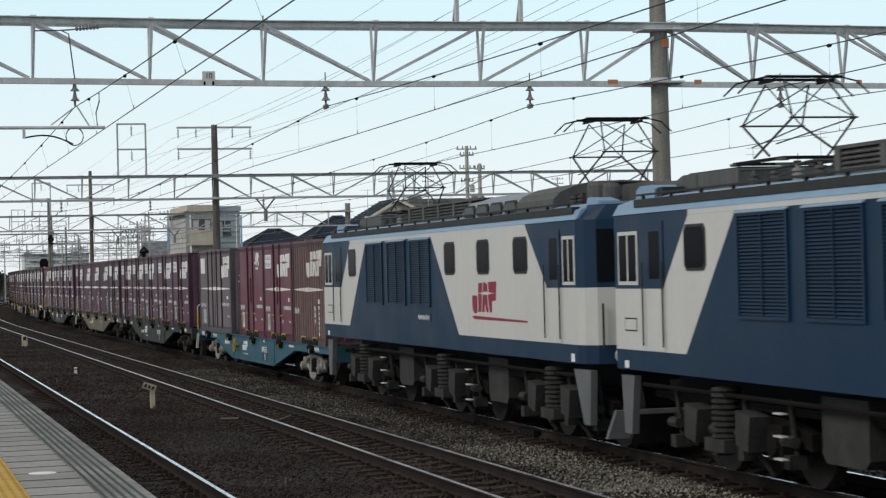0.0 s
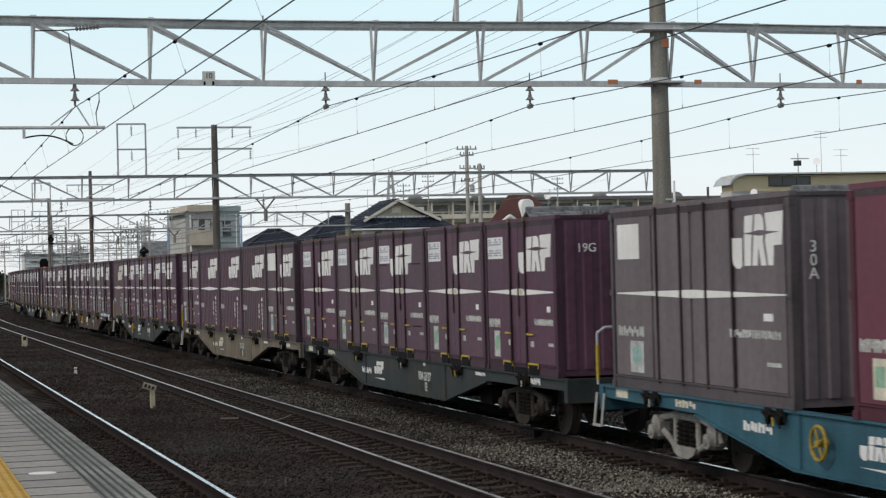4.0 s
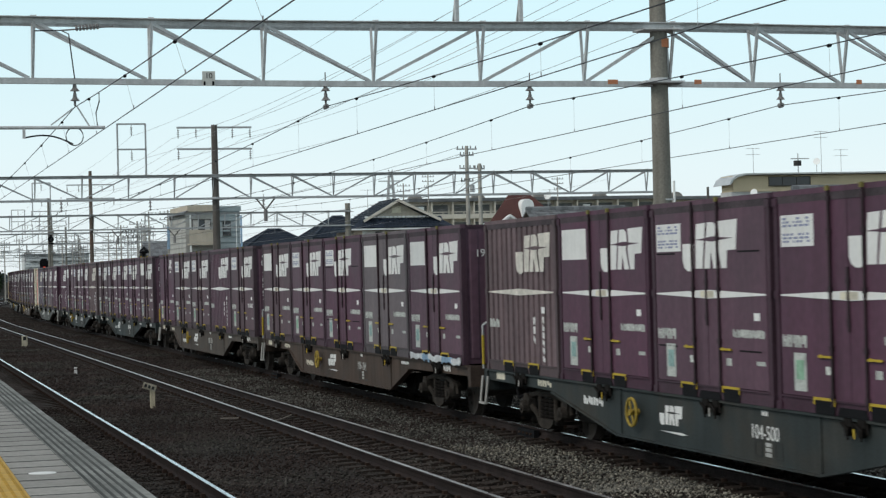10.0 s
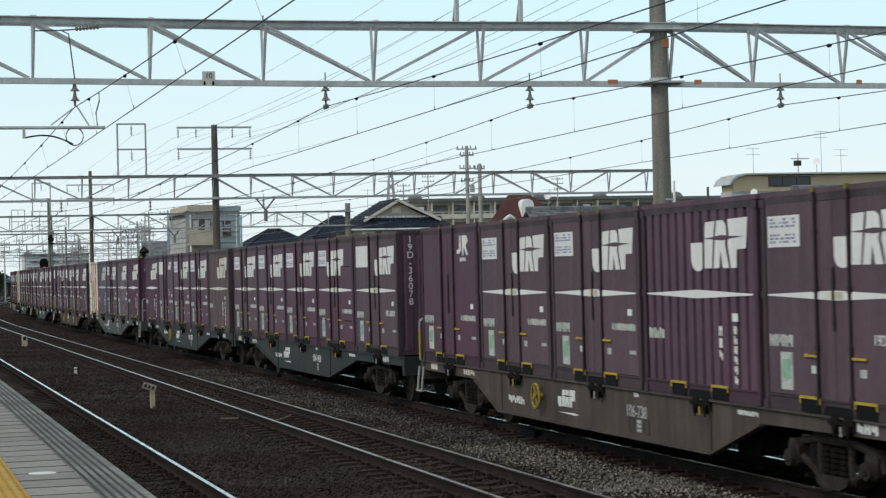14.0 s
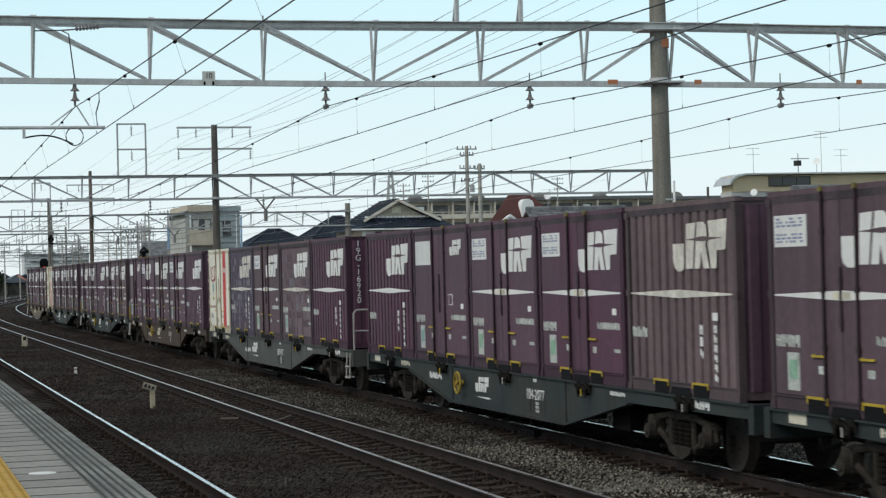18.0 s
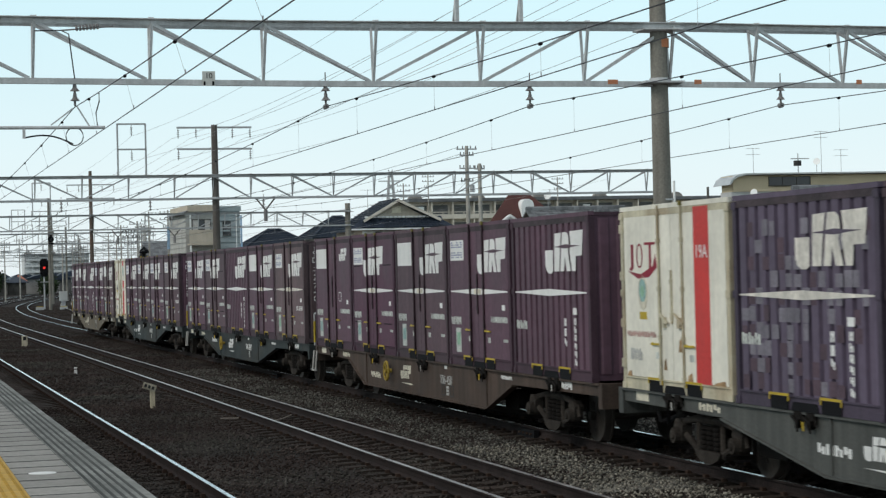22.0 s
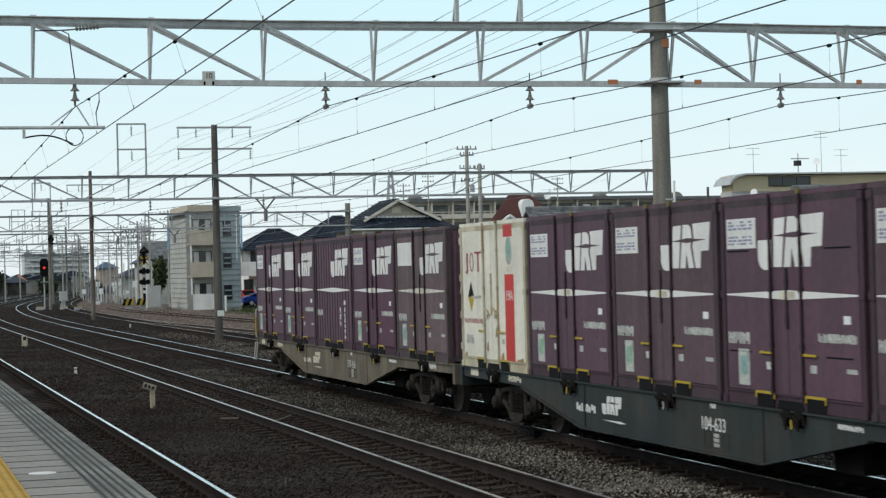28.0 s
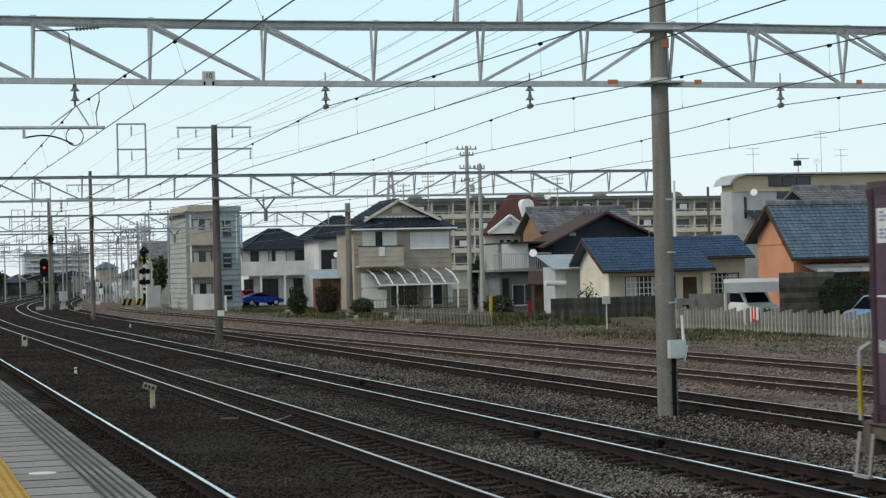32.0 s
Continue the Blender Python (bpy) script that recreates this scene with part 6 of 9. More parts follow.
    bar(bm, (0, 3.47 + s, 5.72), (0, 3.68 + s, 5.37), 0.02, 0.025)
    bar(bm, (0, 3.40 + s, 5.68), (0, 3.02 + s, 5.39), 0.02, 0.025)
    bar(bm, (0, 2.55 + s, 5.35), (0, 2.55 + s, 5.16), 0.05, 0.05)
    part("steady_pipe", bm, gm, g, "horizontal steady pipe")
    bm = bmesh.new()
    arc = []
    for i in range(9):
        u = i / 8
        p = (0, 2.56 + s + 0.83 * u, 5.17 + 0.10 * math.sin(u * 3.0) - 0.13 * u)
        arc.append(p)
    rope(bm, arc, 0.016, 6)
    part("steady_arm", bm, wire_m, g, "curved steady arm")
    bm = bmesh.new()
    rope(bm, [(0, 3.42 + s + 0.15 * math.sin(0.5 + 0.38 * i), 5.19 + 0.16 * math.cos(0.5 + 0.38 * i)) for i in range(15)], 0.010)
    part("jumper_loop", bm, wire_m, g)
    return g


for x in GANTRIES:
    hi, poles = 24.0, [(14.45, 9.45, 0.20, pole_m), (-5.0, 7.6, 0.19, pole_m)]
    if x == -35.8:
        hi = 27.6
        poles = [(14.41, 9.45, 0.20, pole_m), (-5.0, 7.6, 0.19, pole_m), (27.2, 7.6, 0.18, pole_m)]
    elif x == -89.8:
        hi = 36.0
        poles = [(14.75, 9.45, 0.19, old_pole_m), (-5.0, 7.6, 0.19, pole_m), (36.1, 7.6, 0.17, pole_m)]
    elif x == -143.8:
        hi = 32.9
        poles = [(14.47, 10.3, 0.16, rusty_pole_m), (-5.0, 7.6, 0.19, pole_m), (33.0, 7.75, 0.26, pole_m)]
    elif x < -150:
        hi = 30.0
        poles = [(13.95, 10.6, 0.17, pole_m), (-5.0, 7.6, 0.19, pole_m), (30.0, 7.6, 0.18, pole_m)]
    gantry(x, -6.0, hi, poles, x == -35.8)

near_gantry = [o for o in scene.objects if o.name.startswith("overhead_gantry")][1]
bm = bmesh.new()
box(bm, 0.06, 0.075, 5.68, 5.91, 6.07, 6.33)
sign = part("number_sign", bm, mat("sign_enamel", (0.62, 0.62, 0.58), 0.5, var=0.1), near_gantry, "pale enamel number sign")
letters("lettering", "10", 0.135, grey_dark_m, sign, pose(0.077, 5.795, 6.245, 90, 0, 90))
bm = bmesh.new()
for y0, y1 in ((5.70, 5.735), (5.855, 5.89)):
    box(bm, 0.076, 0.08, y0, y1, 6.08, 6.15)
part("lettering", bm, black_m, sign)
bm = bmesh.new()
rope(bm, [(0.3, 2.75, 7.0), (0.3, 3.2, 7.01), (0.2, 3.34, 6.96), (0.1, 3.40, 6.5), (0.05, 3.44, 6.2)], 0.012)
part("jumper_wire", bm, wire_m, near_gantry)
bm = bmesh.new()
for y in (3.45, 3.51, 3.57, 3.63, 3.69, 3.75, 3.81):
    tube(bm, (0.3, y, 7.035 + 0.09 * (y - 3.3)), (0.3, y + 0.035, 7.04 + 0.09 * (y - 3.3)), 0.05, n=8)
tube(bm, (0.3, 3.2, 7.01), (0.3, 4.1, 7.09), 0.015, n=6)
tagged(part("strain_insulator", bm, insul_m, near_gantry, "strain insulator string"), kind="stuff")
bm = bmesh.new()
rope(bm, [(0.0, 3.86, 5.95), (0.0, 3.86, 5.8), (0.0, 3.80, 5.6), (0.0, 3.82, 5.38)], 0.012)
part("jumper_wire", bm, wire_m, near_gantry)
for y0, y1 in ((13.35, 13.55), (15.1, 15.25), (18.5, 18.62)):
    bm = bmesh.new()
    box(bm, 0.056, 0.06, y0, y1, 6.105, 6.19)
    part("paint_mark", bm, orange_m, near_gantry, "orange paint mark")
bm = bmesh.new()
tube(bm, (0, 14.45, 6.80), (0, 14.45, 6.97), 0.163, n=20)
part("paint_band", bm, orange_m, near_gantry, "faded orange band")
for z in (0.9, 0.62, 0.05, 1.95, 2.9, 3.9):
    bm = bmesh.new()
    tube(bm, (0, 14.45, z), (0, 14.45, z + 0.03), 0.204 - 0.0058 * z, n=20)
    part("strap", bm, grey_dark_m if z < 0.7 else galv_m, near_gantry, "steel strap")
bm = bmesh.new()
tube(bm, (0.19, 14.47, -0.2), (0.2, 14.47, 0.95), 0.045, n=8)
part("cable_pipe", bm, black_m, near_gantry, "black cable pipe")
jb = empty("junction_box", "grey-white steel junction box strapped to a concrete pole", "junction box")
jb.location = (-35.58, 14.5, 0)
bm = bmesh.new()
box(bm, 0.0, 0.16, -0.16, 0.16, 0.92, 1.26)
part("case", bm, mat("enamel_grey", (0.52, 0.56, 0.58), 0.5, var=0.1), jb)
bm = bmesh.new()
box(bm, 0.16, 0.168, -0.14, 0.14, 0.95, 1.23)
part("lid", bm, mat("enamel_lid", (0.56, 0.60, 0.62), 0.5, var=0.1), jb)
bm = bmesh.new()
tube(bm, (0.05, 0.15, 1.2), (0.05, 0.13, 1.72), 0.03, n=8)
tube(bm, (0.05, 0.15, 0.86), (0.05, 0.22, 1.16), 0.03, n=8)
part("conduit", bm, white_m, jb, "white plastic conduit")
# the same kind of fitting on the farther pole
for gx, gy in ((-89.6, 14.95), (-143.6, 15.2)):
    mk = empty("pole_marker", "white marker tube and plate on a dark pole", "pole marker", "pole markers")
    bm = bmesh.new()
    tube(bm, (gx, gy + 0.1, 1.1), (gx, gy + 0.1, 1.8), 0.05, n=8)
    part("tube", bm, white_m, mk)
    bm = bmesh.new()
    box(bm, gx + 0.1, gx + 0.13, gy - 0.3, gy, 0.9, 1.15)
    part("plate", bm, white_m, mk)


# catenary: messenger, contact wire and droppers over each running line
def strung(yq, height, spans, steps):
    pts = []
    for xa, xb in spans:
        for j in range(steps + (1 if (xa, xb) == spans[-1] else 0)):
            u = j / steps
            x = xa + (xb - xa) * u
            pts.append((x, yq + bend(x), height(u)))
    return pts


SPANS = list(zip(GANTRIES, GANTRIES[1:]))
for key, yq, zc in (("1", 3.43, 5.055), ("2", 7.92, 5.03), ("3", 11.81, 5.04), ("4", 16.90, 5.03)):
    cat = empty("catenary", "sagging dark messenger wire with droppers and contact wire", "overhead wire", "overhead wires")
    sag = lambda u: 5.70 - 0.37 * 4 * u * (1 - u)
    mess, cont, drop, balls = bmesh.new(), bmesh.new(), bmesh.new(), bmesh.new()
    rope(mess, strung(yq, sag, SPANS, 14), 0.0085)
    rope(cont, strung(3.544 if key == "1" else yq, lambda u: zc, SPANS, 4), 0.0075)
    for xa, xb in SPANS:
        if xa > -200:
            for j in range(11):
                u = (j + 0.5) / 11
                x = xa + (xb - xa) * u
                y, z = yq + bend(x), sag(u)
                rope(drop, [(x, y, z), (x, 3.544 + bend(x) if key == "1" else y, zc)], 0.002, 4)
                tube(balls, (x - 0.03, y, z - 0.01), (x + 0.03, y, z - 0.01), 0.024, n=8)
                tube(drop, (x, 3.544 + bend(x) if key == "1" else y, zc), (x, 3.544 + bend(x) if key == "1" else y, zc + 0.05), 0.008, n=5)
    part("messenger_wire", mess, wire_m, cat)
    part("contact_wire", cont, wire_m, cat)
    tagged(part("dropper", drop, thin_wire_m, cat), kind="stuff")
    tagged(part("dropper_clip", balls, black_m, cat), kind="stuff")

# feeder and signal wires high on the poles
feeders = [(14.45 + q, 8.84, 0.0075) for q in (-1.62, -0.82, 0.82, 1.62)] + [(14.45 - 1.62, 7.88, 0.0075), (14.45 + 1.62, 7.88, 0.0075), (11.06, 8.97, 0.006), (11.06, 7.86, 0.006)]
for yq, z, r in feeders:
    bm = bmesh.new()
    rope(bm, strung(yq, lambda u: z - 0.45 * 4 * u * (1 - u), SPANS, 10), r * 0.8, 4)
    tagged(part("feeder_wire", bm, thin_wire_m), "thin grey feeder wire strung between the gantry poles", "overhead wire", "feeder wires")
# slack wires on the far side of the yard
for yq, z in ((27.2, 6.9), (27.5, 6.5), (33.5, 6.8), (20.4, 5.4), (20.4, 4.98), (24.6, 5.4), (24.6, 4.98)):
    bm = bmesh.new()
    pts = strung(yq, lambda u: z - 0.4 * 4 * u * (1 - u), SPANS[2:5], 8)
    rope(bm, [(x, y - (0.06 * (-60 - x) if yq < 27 and x < -60 else 0), q) for x, y, q in pts], 0.0045, 4)
    tagged(part("line_wire", bm, thin_wire_m), "thin wire strung along the sidings", "overhead wire", "line wires")


# ---- lineside ----
def gantry_hanger(x, y, z0, z1):
    h = empty("drop_hanger", "dark V-shaped hanger below a gantry", "hanger", "drop hangers")
    bm = bmesh.new()
    bar(bm, (x, y - 0.45, z1), (x, y, z0), 0.06, 0.06)
    bar(bm, (x, y + 0.45, z1), (x, y, z0), 0.06, 0.06)
    part("strut", bm, old_pole_m, h)
    bm = bmesh.new()
    tube(bm, (x, y, z0 - 0.5), (x, y, z0), 0.09, n=8)
    part("insulator", bm, insul_m, h)


gantry_hanger(-89.8, 17.0, 5.6, 6.15)
gantry_hanger(-143.8, 16.6, 5.6, 6.15)
gantry_hanger(-143.8, 20.6, 5.6, 6.15)


def colour_signal(x, y, lit):
    s = empty("colour_light_signal", "black colour-light signal showing red on a steel post" if lit else "black signal head on a post, unlit side", "railway signal", "signals")
    bm = bmesh.new()
    tube(bm, (x, y, -0.3), (x, y, 4.6), 0.08, n=10)
    part("post", bm, galv_far_m, s)
    bm = bmesh.new()
    z = 3.9
    slab_x(bm, [(y - 0.42, z - 0.5), (y - 0.25, z - 0.85), (y + 0.25, z - 0.85), (y + 0.42, z - 0.5), (y + 0.42, z + 0.7), (y + 0.25, z + 0.95), (y - 0.25, z + 0.95), (y - 0.42, z + 0.7)], x + 0.1, x + 0.2)
    head = part("signal_head", bm, black_m, s, "black backboard")
    for i, zz in enumerate((z - 0.45, z + 0.05, z + 0.5)):
        bm = bmesh.new()
        tube(bm, (x + 0.2, y, zz), (x + 0.36, y, zz), 0.15, n=12)
        part("hood", bm, black_m, head)
        if lit and i == 1:
            bm = bmesh.new()
            tube(bm, (x + 0.34, y, zz), (x + 0.37, y, zz), 0.12, n=12)
            part("lamp", bm, red_lamp_m, head, "glowing red lamp")
    bm = bmesh.new()
    box(bm, x - 0.3, x + 0.3, y - 0.4, y + 0.4, 2.5, 2.56)
    part("step", bm, galv_far_m, s)


red_lamp_m = mat("red_signal_glass", (1.0, 0.04, 0.03), 0.3, var=0.0, emit=0.6, bump=0)
colour_signal(-205.0, 16.25, True)

# low concrete posts between the lines
post = empty("kilometre_post", "weathered cream post with a tilted number board between the tracks", "marker post")
bm = bmesh.new()
box(bm, -45.05, -44.95, 5.82, 5.92, -0.25, 0.30)
part("post", bm, mat("weathered_cream", (0.50, 0.44, 0.32), 0.85, var=0.25, scale=4), post)
bm = bmesh.new()
bar(bm, (-44.93, 5.66, 0.32), (-44.93, 5.94, 0.22), 0.03, 0.14)
board = part("board", bm, mat("stained_board", (0.42, 0.38, 0.30), 0.85, var=0.3, scale=6), post, "tilted stained board")
bm = bmesh.new()
for i in range(3):
    bar(bm, (-44.91, 5.69 + 0.08 * i, 0.31 - 0.03 * i), (-44.91, 5.74 + 0.08 * i, 0.292 - 0.03 * i), 0.01, 0.07)
part("bars", bm, grey_dark_m, board)
post = empty("marker_stone", "small cream marker stone with dark signs between the tracks", "marker post")
bm = bmesh.new()
box(bm, -90.5, -90.35, 6.14, 6.38, -0.25, 0.28)
part("stone", bm, mat("marker_cream", (0.50, 0.45, 0.34), 0.85, var=0.25, scale=4), post)
bm = bmesh.new()
box(bm, -90.348, -90.34, 6.19, 6.33, 0.08, 0.24)
part("bars", bm, grey_dark_m, post)
for x, y in ((-62.35, 5.82), (-118, 14.2)):
    st = empty("survey_peg", "small white survey peg in the ballast", "peg", "survey pegs")
    bm = bmesh.new()
    box(bm, x - 0.04, x + 0.04, y - 0.04, y + 0.04, -0.25, -0.06)
    part("peg", bm, white_m, st)
    bm = bmesh.new()
    box(bm, x - 0.045, x + 0.045, y - 0.045, y + 0.045, -0.02, 0.02)
    part("cap", bm, white_m, st)
for pts in ([(-39.83, 6.53, -0.14), (-39.76, 6.88, -0.14)], [(-38.58, 7.33, -0.14), (-39.06, 7.63, -0.14), (-40.05, 8.01, -0.14)]):
    bm = bmesh.new()
    rope(bm, pts, 0.012, 6)
    tagged(part("bond_cable", bm, mat("pale_cable", (0.30, 0.26, 0.22), 0.8)), "pale bonding cable lying across the sleepers", "cable", "bond cables")


# ---- the town beside the line ----
stucco_cream = mat("cream_stucco", (0.74, 0.69, 0.54), 0.9, var=0.12, scale=0.8, streak=0.042)
stucco_white = mat("white_stucco", (0.79, 0.78, 0.75), 0.9, var=0.12, scale=0.8, streak=0.049)
siding_brown = mat("brown_siding", (0.40, 0.345, 0.285), 0.85, var=0.14, scale=1.0, streak=0.042)
siding_orange = mat("orange_stucco", (0.625, 0.294, 0.175), 0.9, var=0.12, scale=0.8, streak=0.035)
siding_blue = mat("blue_grey_siding", (0.30, 0.355, 0.37), 0.8, var=0.12, scale=1.0, streak=0.042)
siding_grey = mat("grey_siding", (0.390, 0.390, 0.364), 0.85, var=0.14, scale=1.0, streak=0.056)
beige_panel = mat("beige_panel", (0.50, 0.445, 0.36), 0.85, var=0.12, scale=1.0, streak=0.042)
navy_wall = mat("navy_siding", (0.040, 0.048, 0.064), 0.8, var=0.2, scale=1.0)
tile_blue = mat("blue_tile", (0.030, 0.074, 0.140), 0.42, var=0.22, scale=1.2, island=0.14)
tile_slate = mat("blue_grey_tile", (0.098, 0.145, 0.195), 0.42, var=0.2, scale=1.2, island=0.12)
tile_black = mat("black_tile", (0.028, 0.038, 0.056), 0.5, var=0.2, scale=1.2, island=0.35)
tile_grey = mat("grey_tile", (0.155, 0.162, 0.168), 0.5, var=0.2, scale=1.2, island=0.3)
tile_red = mat("dark_red_shingle", (0.10, 0.045, 0.040), 0.8, var=0.2, scale=1.2, island=0.25)
tile_brown = mat("rusty_sheet", (0.080, 0.052, 0.046), 0.75, var=0.25, scale=1.2, island=0.25)
sheet_pale = mat("pale_sheet_roof", (0.36, 0.44, 0.48), 0.5, 0.3, var=0.15, scale=1.2)
wood_grey = mat("grey_wood", (0.20, 0.185, 0.165), 0.9, var=0.35, scale=2.0, streak=0.070, rnd=0.2)
picket_m = mat("bleached_picket", (0.33, 0.31, 0.27), 0.9, var=0.3, scale=2.0, rnd=0.25)
wood_dark = mat("dark_grey_wood", (0.085, 0.08, 0.072), 0.9, var=0.35, scale=2.0, rnd=0.35)
pale_siding = mat("pale_grey_panel", (0.51, 0.515, 0.51), 0.85, var=0.10, scale=1.0, streak=0.021)
wood_brown = mat("brown_wood", (0.085, 0.06, 0.045), 0.9, var=0.3, scale=2.0, streak=0.105)
shutter_white = mat("white_shutter", (0.84, 0.85, 0.83), 0.6, var=0.06, streak=0.021)
alu_m = mat("aluminium_frame", (0.55, 0.56, 0.56), 0.45, 0.5, var=0.08)
dark_frame = mat("bronze_frame", (0.05, 0.045, 0.04), 0.5, 0.3, var=0.1)
curtain_m = mat("curtain", (0.55, 0.53, 0.50), 0.95, var=0.15, scale=6, streak=0.087)
clear_sheet = mat("smoked_sheet", (0.19, 0.185, 0.175), 0.3, var=0.15)
block_wall = mat("block_wall", (0.24, 0.23, 0.21), 0.92, var=0.22, scale=1.5, streak=0.070)
apt_wall = mat("apartment_wall", (0.648, 0.600, 0.516), 0.9, var=0.1, scale=0.3, streak=0.042)
ochre_wall = mat("ochre_wall", (0.62, 0.52, 0.36), 0.9, var=0.1, scale=0.4)
leaf_dark = mat("dark_leaf", (0.034, 0.050, 0.022), 0.7, var=0.3, scale=4, island=0.5)
leaf_hedge = mat("clipped_leaf", (0.024, 0.036, 0.017), 0.75, var=0.2, scale=3, island=0.25)
leaf_green = mat("green_leaf", (0.052, 0.068, 0.026), 0.7, var=0.3, scale=4, island=0.5)
leaf_red = mat("olive_brown_leaf", (0.055, 0.046, 0.028), 0.7, var=0.3, scale=4, island=0.5)
bark_m = mat("bark", (0.07, 0.055, 0.042), 0.95, var=0.3, scale=5)


def solid(parent, name, x0, x1, y0, y1, z0, z1, material, label=""):
    bm = bmesh.new()
    box(bm, min(x0, x1), max(x0, x1), min(y0, y1), max(y0, y1), z0, z1)
    return part(name, bm, material, parent, label)


def clad(parent, x, y0, y1, z0, z1, material, step=0.3, name="siding", lap=0.03):
    """Lapped boards on a wall that faces +x."""
    bm = bmesh.new()
    n = max(1, int((z1 - z0) / step))
    h = (z1 - z0) / n
    for i in range(n):
        slab(bm, [(x, z0 + i * h), (x + lap, z0 + i * h + 0.01), (x + 0.012, z0 + (i + 1) * h), (x, z0 + (i + 1) * h)], y0, y1)
    return tagged(part(name, bm, material, parent), kind="stuff")


def window(parent, x, y0, y1, z0, z1, frame_m=None, panes=2, curtain=False, shutter=False):
    """A window in a wall that faces +x: frame, sill and panes."""
    frame_m = frame_m or alu_m
    bm = bmesh.new()
    t = 0.05
    for a in ((y0, y1, z1 - t, z1), (y0, y1, z0, z0 + t), (y0, y0 + t, z0 + t, z1 - t), (y1 - t, y1, z0 + t, z1 - t)):
        box(bm, x, x + 0.07, *a)
    for i in range(1, panes):
        y = y0 + (y1 - y0) * i / panes
        box(bm, x, x + 0.06, y - 0.025, y + 0.025, z0 + t, z1 - t)
    w = part("window", bm, frame_m, parent, "framed window" if not shutter else "window with closed shutter")
    solid(w, "sill", x, x + 0.12, y0 - 0.04, y1 + 0.04, z0 - 0.05, z0 - 0.003, frame_m)
    if shutter:
        bm = bmesh.new()
        n = int((z1 - z0 - 0.1) / 0.09)
        for i in range(n):
            z = z0 + 0.05 + i * (z1 - z0 - 0.1) / n
            box(bm, x + 0.01, x + 0.05, y0 + t, y1 - t, z, z + 0.084)
        tagged(part("shutter", bm, shutter_white, w, "white roller shutter"), kind="stuff")
    else:
        for i in range(panes):
            ya, yb = y0 + t + (y1 - y0 - 2 * t) * i / panes, y0 + t + (y1 - y0 - 2 * t) * (i + 1) / panes
            solid(w, "pane", x + 0.012, x + 0.03, ya + 0.005, yb - 0.005, z0 + t, z1 - t, curtain_m if curtain and i % 2 == 0 else pane_m)
    return w


def tiles(parent, name, corner, along, down, n, m, material, thick=0.035, kind="stuff"):
    """Roof tiles laid in m courses of n over the parallelogram corner + along + down; each overlaps the one below."""
    c, a, d = Vector(corner), Vector(along), Vector(down)
    up = a.cross(d).normalized()
    if up.z < 0:
        up = -up
    bm = bmesh.new()
    for j in range(m):
        for i in range(n):
            p = c + a * (i / n) + d * (j / m)
            aa, dd = a * (0.97 / n), d * (1.06 / m)
            q = [p + up * 0.005, p + aa + up * 0.005, p + aa + dd + up * thick, p + dd + up * thick]
            crown = [p + aa * 0.35 + up * (thick * 0.9), p + aa * 0.35 + dd + up * (thick * 2.0)]
            v = [bm.verts.new(k) for k in (q[0], crown[0], q[1], q[2], crown[1], q[3])]
            w = [bm.verts.new(k) for k in (q[3] - up * 0.03, crown[1] - up * 0.045, q[2] - up * 0.03)]
            bm.faces.new((v[0], v[1], v[4], v[5]))
            bm.faces.new((v[1], v[2], v[3], v[4]))
            bm.faces.new((v[5], v[4], w[1], w[0]))
            bm.faces.new((v[4], v[3], w[2], w[1]))
    ob = part(name, bm, material, parent)
    return tagged(ob, kind=kind)


def slope(parent, name, pts, thick, material, label=""):
    """A roof plane as a slab through the given corners."""
    bm = bmesh.new()
    top = [bm.verts.new(p) for p in pts]
    low = [bm.verts.new((p[0], p[1], p[2] - thick)) for p in pts]
    bm.faces.new(top)
    bm.faces.new(low[::-1])
    for i in range(len(pts)):
        j = (i + 1) % len(pts)
        bm.faces.new((top[i], low[i], low[j], top[j]))
    return part(name, bm, material, parent, label)


def courses(parent, eave, ridge, n, material):
    """Raised tile courses and upright seams between an eave line and a ridge line."""
    (a, b), (c, d) = [[Vector(q) for q in e_] for e_ in (eave, ridge)]
    bm = bmesh.new()
    lift = Vector((0, 0, 0.03))
    for j in range(n + 1):
        u = j / n
        p, q = a + (c - a) * u + lift, b + (d - b) * u + lift
        if (q - p).length > 0.2:
            bar(bm, p, q, 0.07, 0.06)
    m = int((b - a).length / 0.55)
    for i in range(1, m):
        v = i / m
        bar(bm, a + (b - a) * v + lift, c + (d - c) * v + lift, 0.06, 0.05)
    return tagged(part("tile_course", bm, material, parent), kind="stuff")


